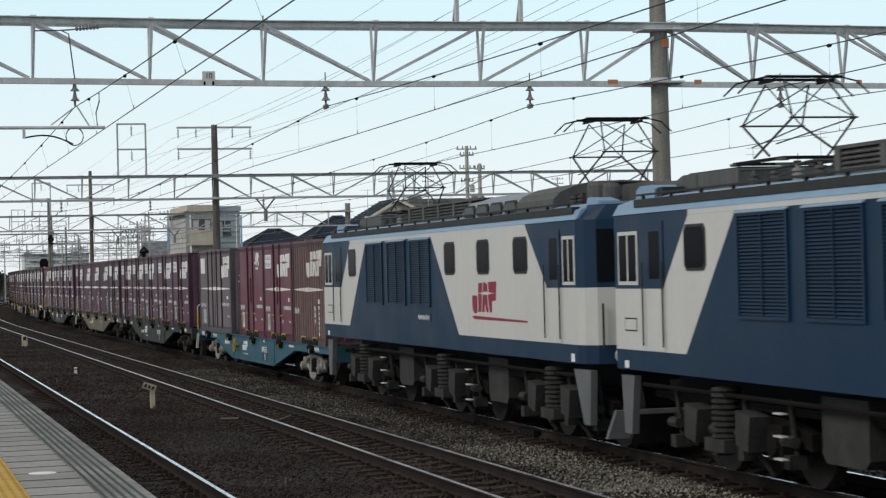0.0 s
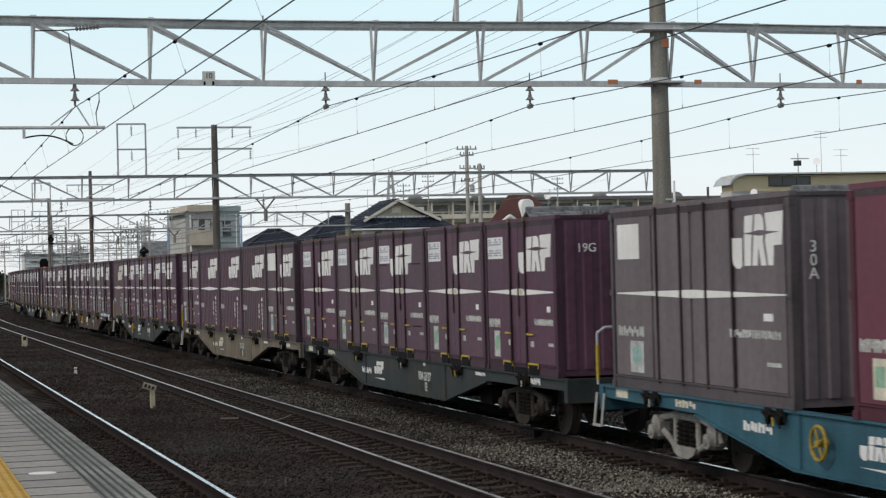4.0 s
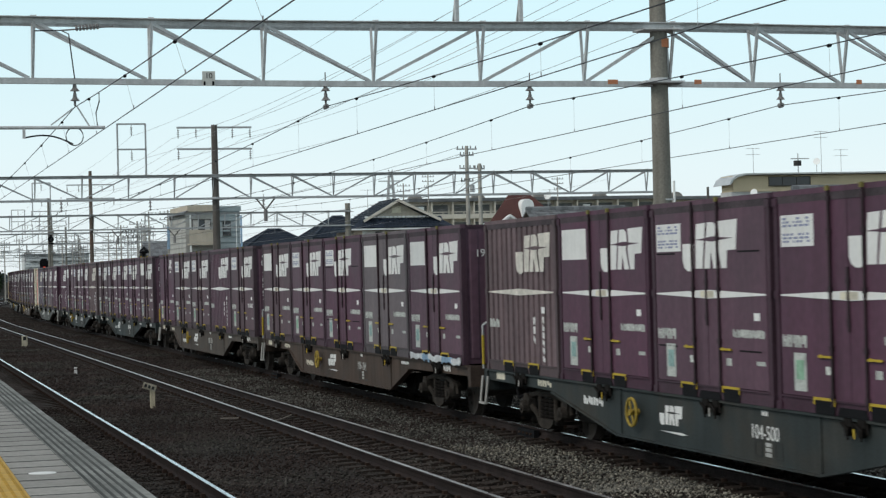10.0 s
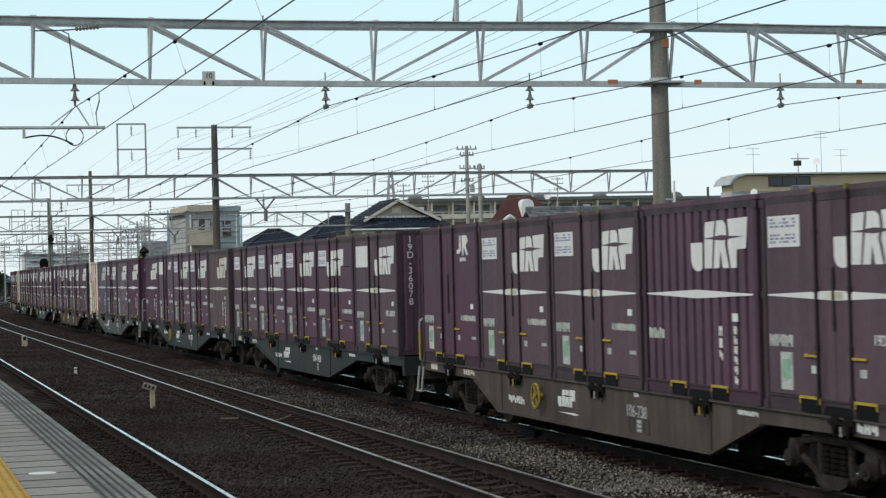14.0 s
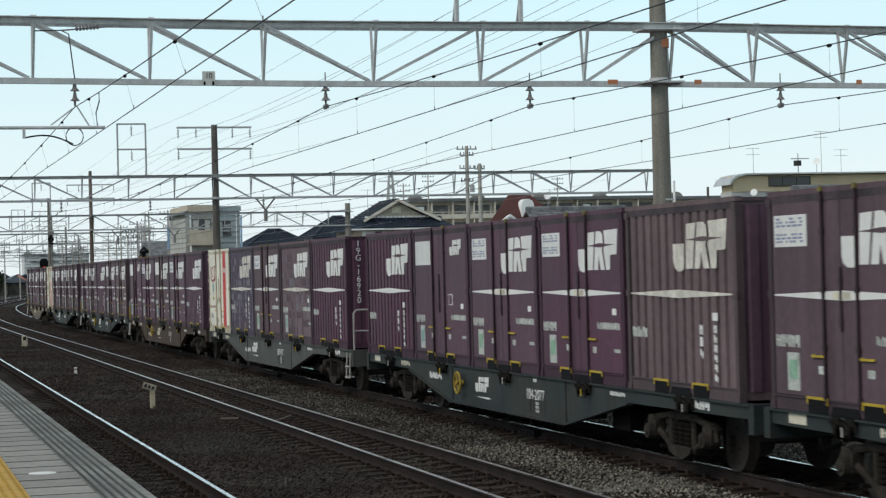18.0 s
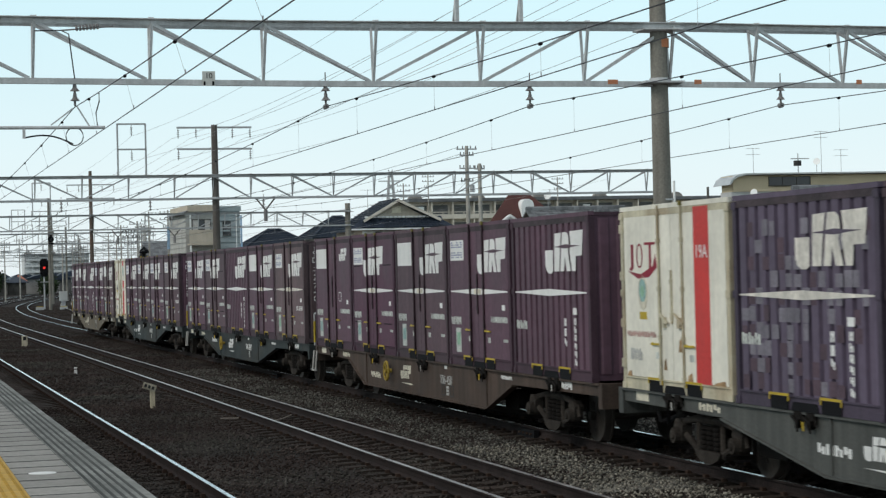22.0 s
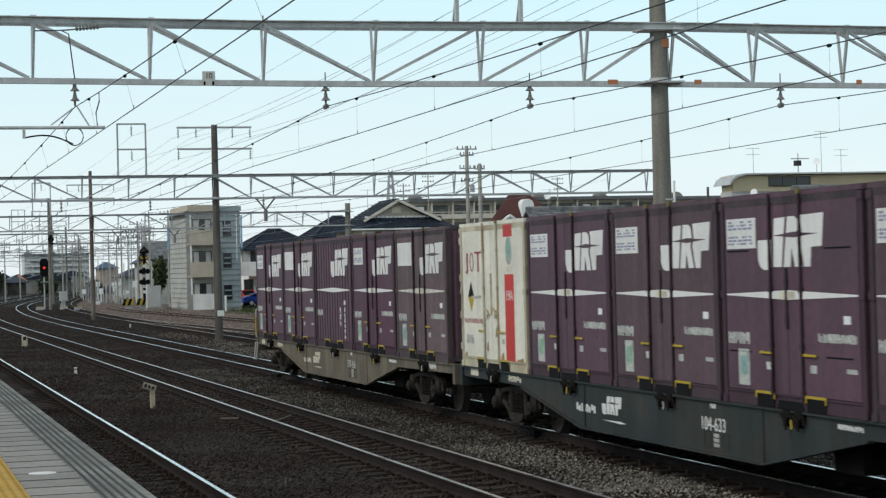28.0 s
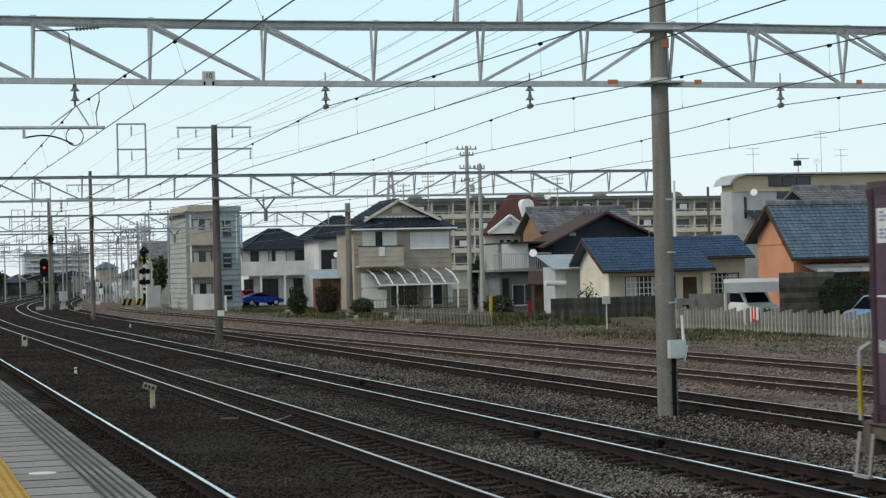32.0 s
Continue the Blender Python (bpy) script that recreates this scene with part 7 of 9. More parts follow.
def gable_along_y(h, xf, xb, y0, y1, ze, zr, base, tile, nx, ny, ridge_m=None, back=None):
    """Gable roof with its ridge along y; xf is the eave towards +x."""
    xm = (xf + xb) / 2
    r = slope(h, "roof", [(xf, y0, ze), (xf, y1, ze), (xm, y1, zr), (xm, y0, zr)], 0.12, base, "tiled roof slope")
    bx, bz = back or (xb, ze)
    slope(h, "roof", [(bx, y1, bz), (bx, y0, bz), (xm, y0, zr), (xm, y1, zr)], 0.12, base, "tiled roof slope")
    tiles(r, "tiles", (xm, y0, zr + 0.01), (0, y1 - y0, 0), (xf - xm, 0, ze - zr), nx, ny, tile)
    bm = bmesh.new()
    n = int((y1 - y0) / 0.4)
    for i in range(n):
        a, b = y0 + (y1 - y0) * i / n, y0 + (y1 - y0) * (i + 0.95) / n
        slab(bm, [(xm - 0.16, zr - 0.02), (xm - 0.13, zr + 0.16), (xm, zr + 0.24), (xm + 0.13, zr + 0.16), (xm + 0.16, zr - 0.02)], a, b)
    tagged(part("ridge_tiles", bm, ridge_m or tile, h, "rounded ridge tiles"), kind="stuff")
    bm = bmesh.new()
    tube(bm, (xf + 0.05, y0, ze - 0.06), (xf + 0.05, y1, ze - 0.06), 0.06, n=8)
    part("gutter", bm, dark_frame, h, "dark eaves gutter")
    return r


def gable_wall_y(h, xf, xb, y, ze, zr, material, thick=0.12):
    xm = (xf + xb) / 2
    bm = bmesh.new()
    slab(bm, [(xf, ze), (xm, zr), (xb, ze)], y, y + thick)
    part("gable_wall", bm, material, h)


# cream bungalow with blue tiles
h = empty("bungalow", "cream single-storey house with glossy blue tiled roof", "house")
h.location = (0, 0.45, 0)
solid(h, "wall", -103.2, -98.8, 36.2, 41.85, -0.3, 2.52, stucco_cream, "cream stuccoed wall")
solid(h, "wall", -103.2, -99.9, 41.86, 44.4, -0.3, 2.95, stucco_cream, "cream stuccoed wall")
bm = bmesh.new()
slab(bm, [(-98.75, 2.5), (-101.4, 3.95), (-103.2, 2.9), (-103.2, 2.5)], 36.2, 36.32)
part("gable_wall", bm, stucco_cream, h)
r = slope(h, "roof", [(-98.1, 35.7, 2.42), (-98.1, 41.9, 2.42), (-101.4, 41.9, 4.12), (-101.4, 35.7, 4.12)], 0.12, tile_blue, "blue tiled roof slope")
slope(h, "roof", [(-99.3, 41.9, 3.04), (-99.3, 44.7, 3.04), (-101.4, 44.7, 4.12), (-101.4, 41.9, 4.12)], 0.12, tile_blue, "blue tiled roof slope")
slope(h, "roof", [(-103.4, 44.7, 2.80), (-103.4, 35.7, 2.80), (-101.4, 35.7, 4.12), (-101.4, 44.7, 4.12)], 0.12, tile_blue, "blue tiled roof slope")
tiles(r, "tiles", (-101.4, 35.7, 4.13), (0, 6.2, 0), (3.3, 0, -1.70), 23, 12, tile_blue)
tiles(r, "tiles", (-101.4, 41.92, 4.13), (0, 2.78, 0), (2.1, 0, -1.08), 10, 8, tile_blue)
bm = bmesh.new()
for i in range(23):
    slab(bm, [(-101.56, 4.04), (-101.52, 4.15), (-101.4, 4.20), (-101.28, 4.15), (-101.24, 4.04)], 35.7 + 0.39 * i, 36.07 + 0.39 * i)
tagged(part("ridge_tiles", bm, tile_blue, h), kind="stuff")
for a, b in (((-98.1, 35.68, 2.34), (-101.4, 35.68, 4.04)), ((-103.4, 35.68, 2.72), (-101.4, 35.68, 4.04))):
    bm = bmesh.new()
    bar(bm, a, b, 0.06, 0.16)
    part("bargeboard", bm, wood_brown, h, "dark bargeboard")
for x, y0, y1, z in ((-98.05, 35.7, 41.9, 2.36), (-99.25, 41.9, 44.7, 2.98)):
    bm = bmesh.new()
    tube(bm, (x, y0, z), (x, y1, z), 0.06, n=8)
    part("gutter", bm, dark_frame, h, "dark eaves gutter")
window(h, -98.8, 37.1, 39.9, 0.85, 2.12, dark_frame, 4, curtain=True)
window(h, -99.9, 42.0, 44.0, 0.1, 2.16, dark_frame, 3, curtain=True)
for x, y0, y1, z0, z1 in ((-98.72, 37.15, 39.85, 0.9, 2.07), (-99.82, 42.05, 43.95, 0.15, 2.1)):
    bm = bmesh.new()
    for i in range(int((y1 - y0) / 0.24) + 1):
        box(bm, x, x + 0.02, y0 + 0.24 * i - 0.02, y0 + 0.24 * i + 0.02, z0, z1)
    for i in range(int((z1 - z0) / 0.3) + 1):
        box(bm, x + 0.003, x + 0.017, y0, y1, z0 + 0.3 * i - 0.018, z0 + 0.3 * i + 0.018)
    tagged(part("window_lattice", bm, shutter_white, h, "white lattice grille"), kind="stuff")
solid(h, "door", -98.8, -98.74, 40.35, 41.1, -0.1, 2.0, wood_brown, "dark front door")
solid(h, "porch_post", -98.55, -98.4, 41.3, 41.75, -0.3, 2.35, stucco_cream)
clad(h, -98.8, 36.25, 37.05, 0.0, 2.2, beige_panel, 0.6, "board_panel")

# orange house with slate-blue tiles
h = empty("orange_house", "orange stuccoed house with blue-grey tiled roof", "house")
h.location = (0, 0.1, 0)
solid(h, "wall", -96.6, -92.4, 44.0, 56.0, -0.3, 2.98, siding_orange, "orange stuccoed wall")
bm = bmesh.new()
slab(bm, [(-92.4, 2.98), (-94.4, 5.2), (-96.6, 4.0), (-96.6, 2.98)], 44.0, 44.12)
part("gable_wall", bm, siding_orange, h)
gable_along_y(h, -91.4, -97.4, 43.55, 56.5, 2.84, 5.58, tile_slate, tile_slate, 42, 16, tile_grey, back=(-97.2, 3.75))
for a, b in (((-91.4, 43.5, 2.74), (-94.4, 43.5, 5.46)), ((-97.2, 43.5, 3.65), (-94.4, 43.5, 5.46))):
    bm = bmesh.new()
    bar(bm, a, b, 0.06, 0.22)
    part("bargeboard", bm, wood_brown, h, "dark bargeboard")
solid(h, "wall_trim", -96.6, -92.4, 43.96, 43.998, 3.55, 3.62, siding_orange)
r = slope(h, "awning", [(-88.8, 43.6, 2.15), (-88.8, 52.5, 2.15), (-92.3, 52.5, 2.62), (-92.3, 44.2, 2.62)], 0.05, clear_sheet, "smoked corrugated awning")
solid(h, "awning_edge", -88.85, -88.78, 43.6, 52.5, 2.12, 2.3, galv_m)
for y in (43.8, 47.5, 51.2):
    solid(h, "awning_post", -89.0, -88.9, y, y + 0.1, -0.3, 2.1, alu_m)
window(h, -92.4, 45.2, 47.6, 0.3, 2.1, dark_frame, 2)
window(h, -92.4, 48.5, 51.0, 0.9, 2.1, dark_frame, 2)

# white carport lean-to and block garden wall
h = empty("carport", "low white-fronted carport roof beside a grey wall", "carport")
slope(h, "roof", [(-83.0, 36.2, 1.80), (-83.0, 39.25, 1.82), (-86.2, 40.6, 1.95), (-86.2, 37.6, 1.95)], 0.05, galv_m)
solid(h, "fascia", -83.0, -82.94, 36.2, 39.2, 1.36, 1.78, pale_siding, "white fascia board")
for y in (36.25, 39.1):
    solid(h, "post", -83.1, -83.0, y, y + 0.09, -0.3, 1.78, galv_m)
solid(h, "back_wall", -87.0, -86.9, 36.2, 40.0, -0.3, 1.3, block_wall)
h = empty("board_fence", "weathered grey horizontal board fence", "fence")
for i in range(10):
    solid(h, "board", -80.6, -80.55, 37.75, 40.35, 0.0 + 0.22 * i, 0.222 + 0.22 * i, wood_dark)
for y in (38.05, 39.1, 40.2):
    solid(h, "post", -80.72, -80.61, y, y + 0.1, -0.3, 2.1, wood_grey)
h = empty("gate_pillar", "grey concrete gate pillar with dark letterbox", "gate pillar")
solid(h, "pillar", -87.2, -86.8, 35.5, 36.4, -0.3, 1.1, block_wall)
solid(h, "letterbox", -86.8, -86.77, 35.8, 36.1, 0.65, 0.8, black_m)
solid(h, "notice", -86.8, -86.78, 35.75, 36.0, 0.2, 0.5, shutter_white)
h = empty("yellow_barrier", "bent yellow steel barrier hoop", "barrier")
bm = bmesh.new()
for a, b in (((-86, 36.5, -0.2), (-86, 36.5, 0.5)), ((-86, 36.5, 0.5), (-86, 37.0, 0.5)), ((-86, 37.0, 0.5), (-86, 37.0, -0.2))):
    tube(bm, a, b, 0.05, n=8)
part("hoop", bm, yellow_m, h)

# pickets along the railway land
pick = empty("picket_fence", "row of weathered grey concrete pickets along the verge", "fence")
rng = random.Random(4)
for i in range(60):
    x = -85.6 + 0.34 * i
    hgt = rng.uniform(0.62, 0.80)
    shared("picket", ("picket", i % 4), lambda bm: box(bm, -0.05, 0.05, -0.05, 0.05, -0.35, 0.64 + 0.05 * (i % 4)), picket_m, pick, (x, 35.0, 0))
for z in (0.25,):
    solid(pick, "rail", -85.7, -65.4, 35.06, 35.09, z, z + 0.06, wood_grey)
low = empty("slat_fence", "low grey slatted fence below the houses", "fence")
for i in range(60):
    x = -113.0 + 0.27 * i
    shared("slat", ("slatf", i % 3), lambda bm: box(bm, -0.045, 0.045, -0.015, 0.015, -0.35, 0.55 + 0.03 * (i % 3)), wood_grey, low, (x, 28.9 + 0.03 * (i % 2) + 0.05 * (x + 113), 0))
bm = bmesh.new()
bar(bm, (-113, 28.94, 0.4), (-97, 29.74, 0.4), 0.03, 0.06)
part("rail", bm, wood_grey, low)
for i in range(6):
    x, y = -96 + 0.5 * i, 31.7 + 0.3 * i
    st = empty("boundary_stake", "short grey boundary stake in the grass", "stake", "boundary stakes")
    solid(st, "stake", x - 0.05, x + 0.05, y - 0.05, y + 0.05, -0.3, 0.55, wood_dark)
h = empty("board_screen", "weathered dark grey vertical board screen around a garden", "fence")
for i in range(44):
    shared("board", "bscreen", lambda bm: box(bm, -0.02, 0.02, -0.07, 0.07, -0.3, 1.12), wood_dark, h, (-96.5 - 0.004 * (i % 3), 32.75 + 0.15 * i, 0))

# brown two-storey house with glazed terrace
h = empty("two_storey_house", "brown-sided two-storey house with black tiled roof and white shutters", "house")
solid(h, "wall", -158, -152.05, 35.6, 43.4, -0.3, 6.05, siding_brown, "brown sided wall")
clad(h, -152.05, 35.6, 43.4, 2.9, 6.0, siding_brown, 0.36)
r = slope(h, "roof", [(-151.4, 35.3, 6.12), (-151.4, 43.75, 6.05), (-152.6, 42.3, 6.95), (-152.6, 36.5, 6.95)], 0.1, tile_black, "black tiled front roof skirt")
tiles(r, "tiles", (-152.6, 36.2, 6.96), (0, 6.6, 0), (1.2, 0, -0.84), 26, 6, tile_black)
solid(h, "eave_fascia", -151.42, -151.36, 35.3, 43.75, 5.92, 6.04, shutter_white, "white eave board")
for ya, yb in ((35.2, 39.2), (43.8, 39.2)):
    slope(h, "roof", [(-151.9, ya, 5.98), (-158.3, ya, 5.98), (-158.3, yb, 8.30), (-151.9, yb, 8.30)], 0.14, tile_black, "black tiled roof slope")
    bm = bmesh.new()
    bar(bm, (-151.85, ya + (1.2 if ya < 39 else -1.2), 6.62), (-151.85, yb, 8.20), 0.06, 0.2)
    part("bargeboard", bm, apt_wall, h, "pale bargeboard")
    courses(h, ((-151.9, ya, 5.98), (-158.3, ya, 5.98)), ((-151.9, yb, 8.30), (-158.3, yb, 8.30)), 14, tile_black)
bm = bmesh.new()
slab_x(bm, [(36.6, 6.75), (41.8, 6.75), (39.2, 8.1)], -152.6, -152.45)
part("gable_wall", bm, beige_panel, h)
bm = bmesh.new()
for i in range(16):
    box(bm, -152.4, -152.2, 36.6 + 0.33 * i, 36.85 + 0.33 * i, 6.86, 7.0)
tagged(part("eave_tiles", bm, shutter_white, h, "white-ended eave tiles"), kind="stuff")
solid(h, "gable_vent", -152.45, -152.40, 38.8, 39.5, 7.25, 7.75, stucco_cream)
window(h, -152.02, 40.1, 43.2, 4.42, 5.68, shutter_white, 2, shutter=True)
window(h, -152.02, 36.3, 39.0, 4.35, 5.85, shutter_white, 2, shutter=True)
solid(h, "side_pane", -151.93, -151.91, 37.3, 37.85, 4.4, 5.8, pane_m)
b = solid(h, "balcony", -151.95, -150.9, 35.7, 39.25, 3.06, 3.2, beige_panel, "beige balcony")
clad(b, -150.9, 35.7, 39.25, 3.1, 4.62, beige_panel, 0.38, "balcony_front")
solid(b, "balcony_side", -151.95, -150.92, 39.15, 39.25, 3.2, 4.62, beige_panel)
solid(b, "rail", -150.95, -150.85, 35.68, 39.27, 4.62, 4.70, dark_frame)
solid(b, "meter", -150.87, -150.83, 37.3, 37.75, 3.9, 4.6, shutter_white)
t_ = empty("glazed_terrace", "white-framed terrace canopy with smoked panels against a house", "terrace canopy")
slope(t_, "canopy", [(-149.6, 37.0, 1.72), (-149.6, 43.1, 1.72), (-151.9, 42.9, 2.82), (-151.9, 36.6, 2.82)], 0.04, clear_sheet, "smoked canopy sheet")
for i in range(7):
    y = 36.6 + 1.04 * i
    bm = bmesh.new()
    bar(bm, (-151.9, y, 2.86), (-150.6, y + 0.22, 2.45), 0.07, 0.09)
    bar(bm, (-150.6, y + 0.22, 2.45), (-149.55, y + 0.4, 1.68), 0.07, 0.09)
    part("rib", bm, shutter_white, t_, "white curved rib")
solid(t_, "front_beam", -149.62, -149.52, 36.95, 43.25, 1.6, 1.72, shutter_white)
for y in (38.3, 41.0, 43.1):
    solid(t_, "post", -149.62, -149.52, y, y + 0.1, -0.3, 1.6, shutter_white)
for y0, y1 in ((36.2, 37.4), (43.0, 43.4)):
    solid(h, "white_panel", -152.0, -151.95, y0, y1, 0.2, 2.6, shutter_white)
window(h, -152.02, 38.4, 40.6, 0.0, 1.9, alu_m, 2)
window(h, -152.02, 41.0, 42.6, 0.0, 1.9, alu_m, 2, curtain=True)
for z0, z1 in ((-0.1, 1.3), (1.5, 2.6)):
    solid(h, "storm_shutter", -151.96, -151.90, 36.1, 38.1, z0, z1, shutter_white, "white storm shutter")
h2 = empty("terrace_railing", "thin dark railing before a terrace", "railing")
for i in range(34):
    shared("bar", "rbar", lambda bm: box(bm, -0.01, 0.01, -0.01, 0.01, -0.2, 0.55), dark_frame, h2, (-147.5, 35.2 + 0.25 * i, 0))
solid(h2, "rail", -147.52, -147.48, 35.1, 43.6, 0.55, 0.59, dark_frame)


def hip_house(label, x, y0, y1, depth, ze, zr, wall, tile, extra=None):
    h = empty("town_house", label, "house")
    solid(h, "wall", x - depth, x, y0, y1, -0.3, ze, wall, "rendered wall")
    ym, o = (y0 + y1) / 2, 0.6
    a, b = x + o, x - depth - o
    q = min((y1 - y0) / 2, depth / 2) * 0.8
    slope(h, "roof", [(a, y0 - o, ze), (a, y1 + o, ze), (x - depth / 2, y1 - q, zr), (x - depth / 2, y0 + q, zr)], 0.1, tile, "dark tiled roof slope")
    slope(h, "roof", [(b, y1 + o, ze), (b, y0 - o, ze), (x - depth / 2, y0 + q, zr), (x - depth / 2, y1 - q, zr)], 0.1, tile, "dark tiled roof slope")
    slope(h, "roof", [(b, y0 - o, ze), (a, y0 - o, ze), (x - depth / 2, y0 + q, zr)], 0.1, tile, "dark tiled roof slope")
    slope(h, "roof", [(a, y1 + o, ze), (b, y1 + o, ze), (x - depth / 2, y1 - q, zr)], 0.1, tile, "dark tiled roof slope")
    if x > -230:
        courses(h, ((a, y0 - o, ze), (a, y1 + o, ze)), ((x - depth / 2, y0 + q, zr), (x - depth / 2, y1 - q, zr)), 10, tile)
        courses(h, ((b, y0 - o, ze), (a, y0 - o, ze)), ((x - depth / 2 - 0.05, y0 + q, zr), (x - depth / 2 + 0.05, y0 + q, zr)), 10, tile)
        bm = bmesh.new()
        tube(bm, (x - depth / 2, y0 + q, zr + 0.1), (x - depth / 2, y1 - q, zr + 0.1), 0.13, n=8)
        for e_ in (a, b):
            tube(bm, (e_, y0 - o, ze + 0.06), (x - depth / 2, y0 + q, zr + 0.1), 0.09, n=6)
            tube(bm, (e_, y1 + o, ze + 0.06), (x - depth / 2, y1 - q, zr + 0.1), 0.09, n=6)
        part("ridge_tiles", bm, tile, h, "rounded ridge tiles")
        solid(h, "gutter", a - 0.05, a + 0.06, y0 - o, y1 + o, ze - 0.16, ze - 0.07, dark_frame)
    return h


h = hip_house("white two-storey house with dark hipped roof and long balcony", -190, 34.2, 40.6, 7, 5.1, 6.95, stucco_white, tile_black)
b = solid(h, "balcony", -190, -188.6, 33.2, 41.4, 2.6, 2.75, stucco_white, "long white balcony")
solid(b, "balcony_front", -188.7, -188.6, 33.2, 41.4, 2.75, 3.95, stucco_white)
for y0, y1 in ((33.6, 35.2), (36.1, 36.8), (37.8, 39.6)):
    window(h, -190, y0, y1, 3.9, 5.0, dark_frame, 2, curtain=True)
for y0, y1 in ((33.7, 34.6), (35.2, 37.0), (37.6, 39.4)):
    window(h, -190, y0, y1, 0.2, 2.3, dark_frame, 2, curtain=y0 > 36)
for y in (35.0, 37.3):
    solid(h, "porch_post", -188.8, -188.6, y, y + 0.2, -0.3, 2.6, stucco_white)
h = hip_house("grey and white two-storey house with black hipped roof", -170, 36.7, 41.5, 6, 5.75, 7.5, stucco_white, tile_black)
window(h, -170, 36.9, 38.9, 3.0, 4.7, dark_frame, 2)
clad(h, -170, 36.8, 39.6, 0.4, 2.9, siding_brown, 0.4, "brown_boards")
solid(h, "balcony", -170, -168.9, 37.8, 41.4, 3.0, 3.9, siding_grey)
h3 = empty("satellite_dish", "small white satellite dish on a balcony", "satellite dish")
bm = bmesh.new()
tube(bm, (-168.6, 38.0, 4.2), (-168.45, 37.9, 4.25), 0.08, 0.26, n=14)
part("dish", bm, shutter_white, h3)
bm = bmesh.new()
tube(bm, (-168.9, 38.1, 3.8), (-168.6, 38.0, 4.2), 0.03, n=6)
part("arm", bm, alu_m, h3)
h = empty("garden_shed", "reddish lean-to shed with pale sheet roof", "shed")
solid(h, "wall", -160, -157, 34.0, 36.5, -0.3, 2.3, mat("red_brown_boards", (0.16, 0.085, 0.06), 0.9, var=0.2, streak=0.070))
slope(h, "roof", [(-156.6, 33.6, 2.3), (-156.6, 36.8, 2.3), (-160.2, 36.8, 3.0), (-160.2, 33.6, 3.0)], 0.05, sheet_pale)

# three-storey tower block
h = empty("three_storey_building", "narrow three-storey building with beige balconies and blue-grey siding", "building")
solid(h, "wall", -181, -171.0, 25.5, 30.1, -0.3, 8.2, siding_grey, "sided wall")
clad(h, -171.0, 28.2, 30.1, 0.0, 8.3, siding_blue, 0.46, lap=0.09)
bm = bmesh.new()
for i in range(19):
    slab_x(bm, [(25.5, 0.43 * i), (25.43, 0.43 * i + 0.01), (25.488, 0.43 * i + 0.42), (25.5, 0.43 * i + 0.42)], -181, -171.0)
tagged(part("siding", bm, siding_grey, h), kind="stuff")
solid(h, "parapet", -181.1, -170.7, 25.6, 28.2, 8.2, 8.75, beige_panel, "beige parapet")
solid(h, "parapet", -181.1, -170.85, 28.21, 30.2, 8.2, 8.62, siding_blue, "blue-grey parapet")
slope(h, "roof", [(-170.6, 25.1, 8.05), (-170.6, 25.6, 8.3), (-181, 25.6, 8.3), (-181, 25.1, 8.05)], 0.08, tile_grey)
for i in range(3):
    z = 2.72 * i - 0.1
    if i:
        b = solid(h, "balcony", -171.0, -169.9, 25.6, 28.1, z, z + 0.12, beige_panel, "beige balcony")
        solid(b, "balcony_front", -169.98, -169.9, 25.6, 28.1, z + 0.12, z + 1.28, beige_panel)
    else:
        b = solid(h, "terrace_wall", -170.0, -169.9, 25.8, 27.9, -0.3, 1.2, stucco_white)
    window(h, -170.98, 26.0, 27.6, z + 0.3, z + 2.2, dark_frame, 3, curtain=True)
    window(h, -170.96, 28.6, 29.3, z + 0.8, z + 2.0, dark_frame, 1)
    for y in (25.65, 28.0):
        solid(h, "balcony_post", -170.0, -169.9, y, y + 0.1, z + 1.3 if i else 1.2, z + 2.7, shutter_white)
banner = empty("hanging_banner", "tall pale blue banner on a building corner", "banner", "banners")
solid(banner, "banner", -170.6, -170.55, 30.06, 30.22, 5.0, 7.8, mat("banner_blue", (0.30, 0.45, 0.62), 0.7, var=0.2, scale=3))
solid(banner, "pole", -170.65, -170.6, 29.7, 29.76, 4.0, 8.0, shutter_white)
banner = empty("hanging_banner", "tall pale blue banner on a building corner", "banner", "banners")
solid(banner, "banner", -180.6, -180.55, 25.2, 25.45, 5.2, 7.2, bpy.data.materials["banner_blue"])

# chalet with dark red roof
h = empty("chalet_house", "white gabled house with steep dark red roof and arched dormer", "house")
solid(h, "wall", -136.2, -135.0, 40.95, 46.2, -0.3, 5.2, stucco_white, "white wall")
slope(h, "roof", [(-134.4, 40.6, 5.15), (-134.4, 47.4, 5.15), (-136.8, 44.85, 8.05), (-136.8, 43.45, 8.05)], 0.15, tile_red, "dark red roof slope")
slope(h, "roof", [(-139.6, 43.0, 5.15), (-134.4, 40.6, 5.15), (-136.8, 43.45, 8.05)], 0.15, tile_red, "dark red roof slope")
slope(h, "roof", [(-134.4, 47.4, 5.15), (-139.6, 47.4, 5.15), (-136.8, 44.85, 8.05)], 0.15, tile_red, "dark red roof slope")
bm = bmesh.new()
slab_x(bm, [(41.05, 5.25), (44.05, 5.25), (42.55, 6.28)], -134.6, -134.0)
part("front_gable", bm, stucco_white, h, "white triangular gable")
for a, b in (((-134.0, 40.95, 5.2), (-134.0, 42.55, 6.38)), ((-134.0, 44.15, 5.2), (-134.0, 42.55, 6.38))):
    bm = bmesh.new()
    bar(bm, a, b, 0.3, 0.15)
    part("gable_trim", bm, shutter_white, h, "white gable trim")
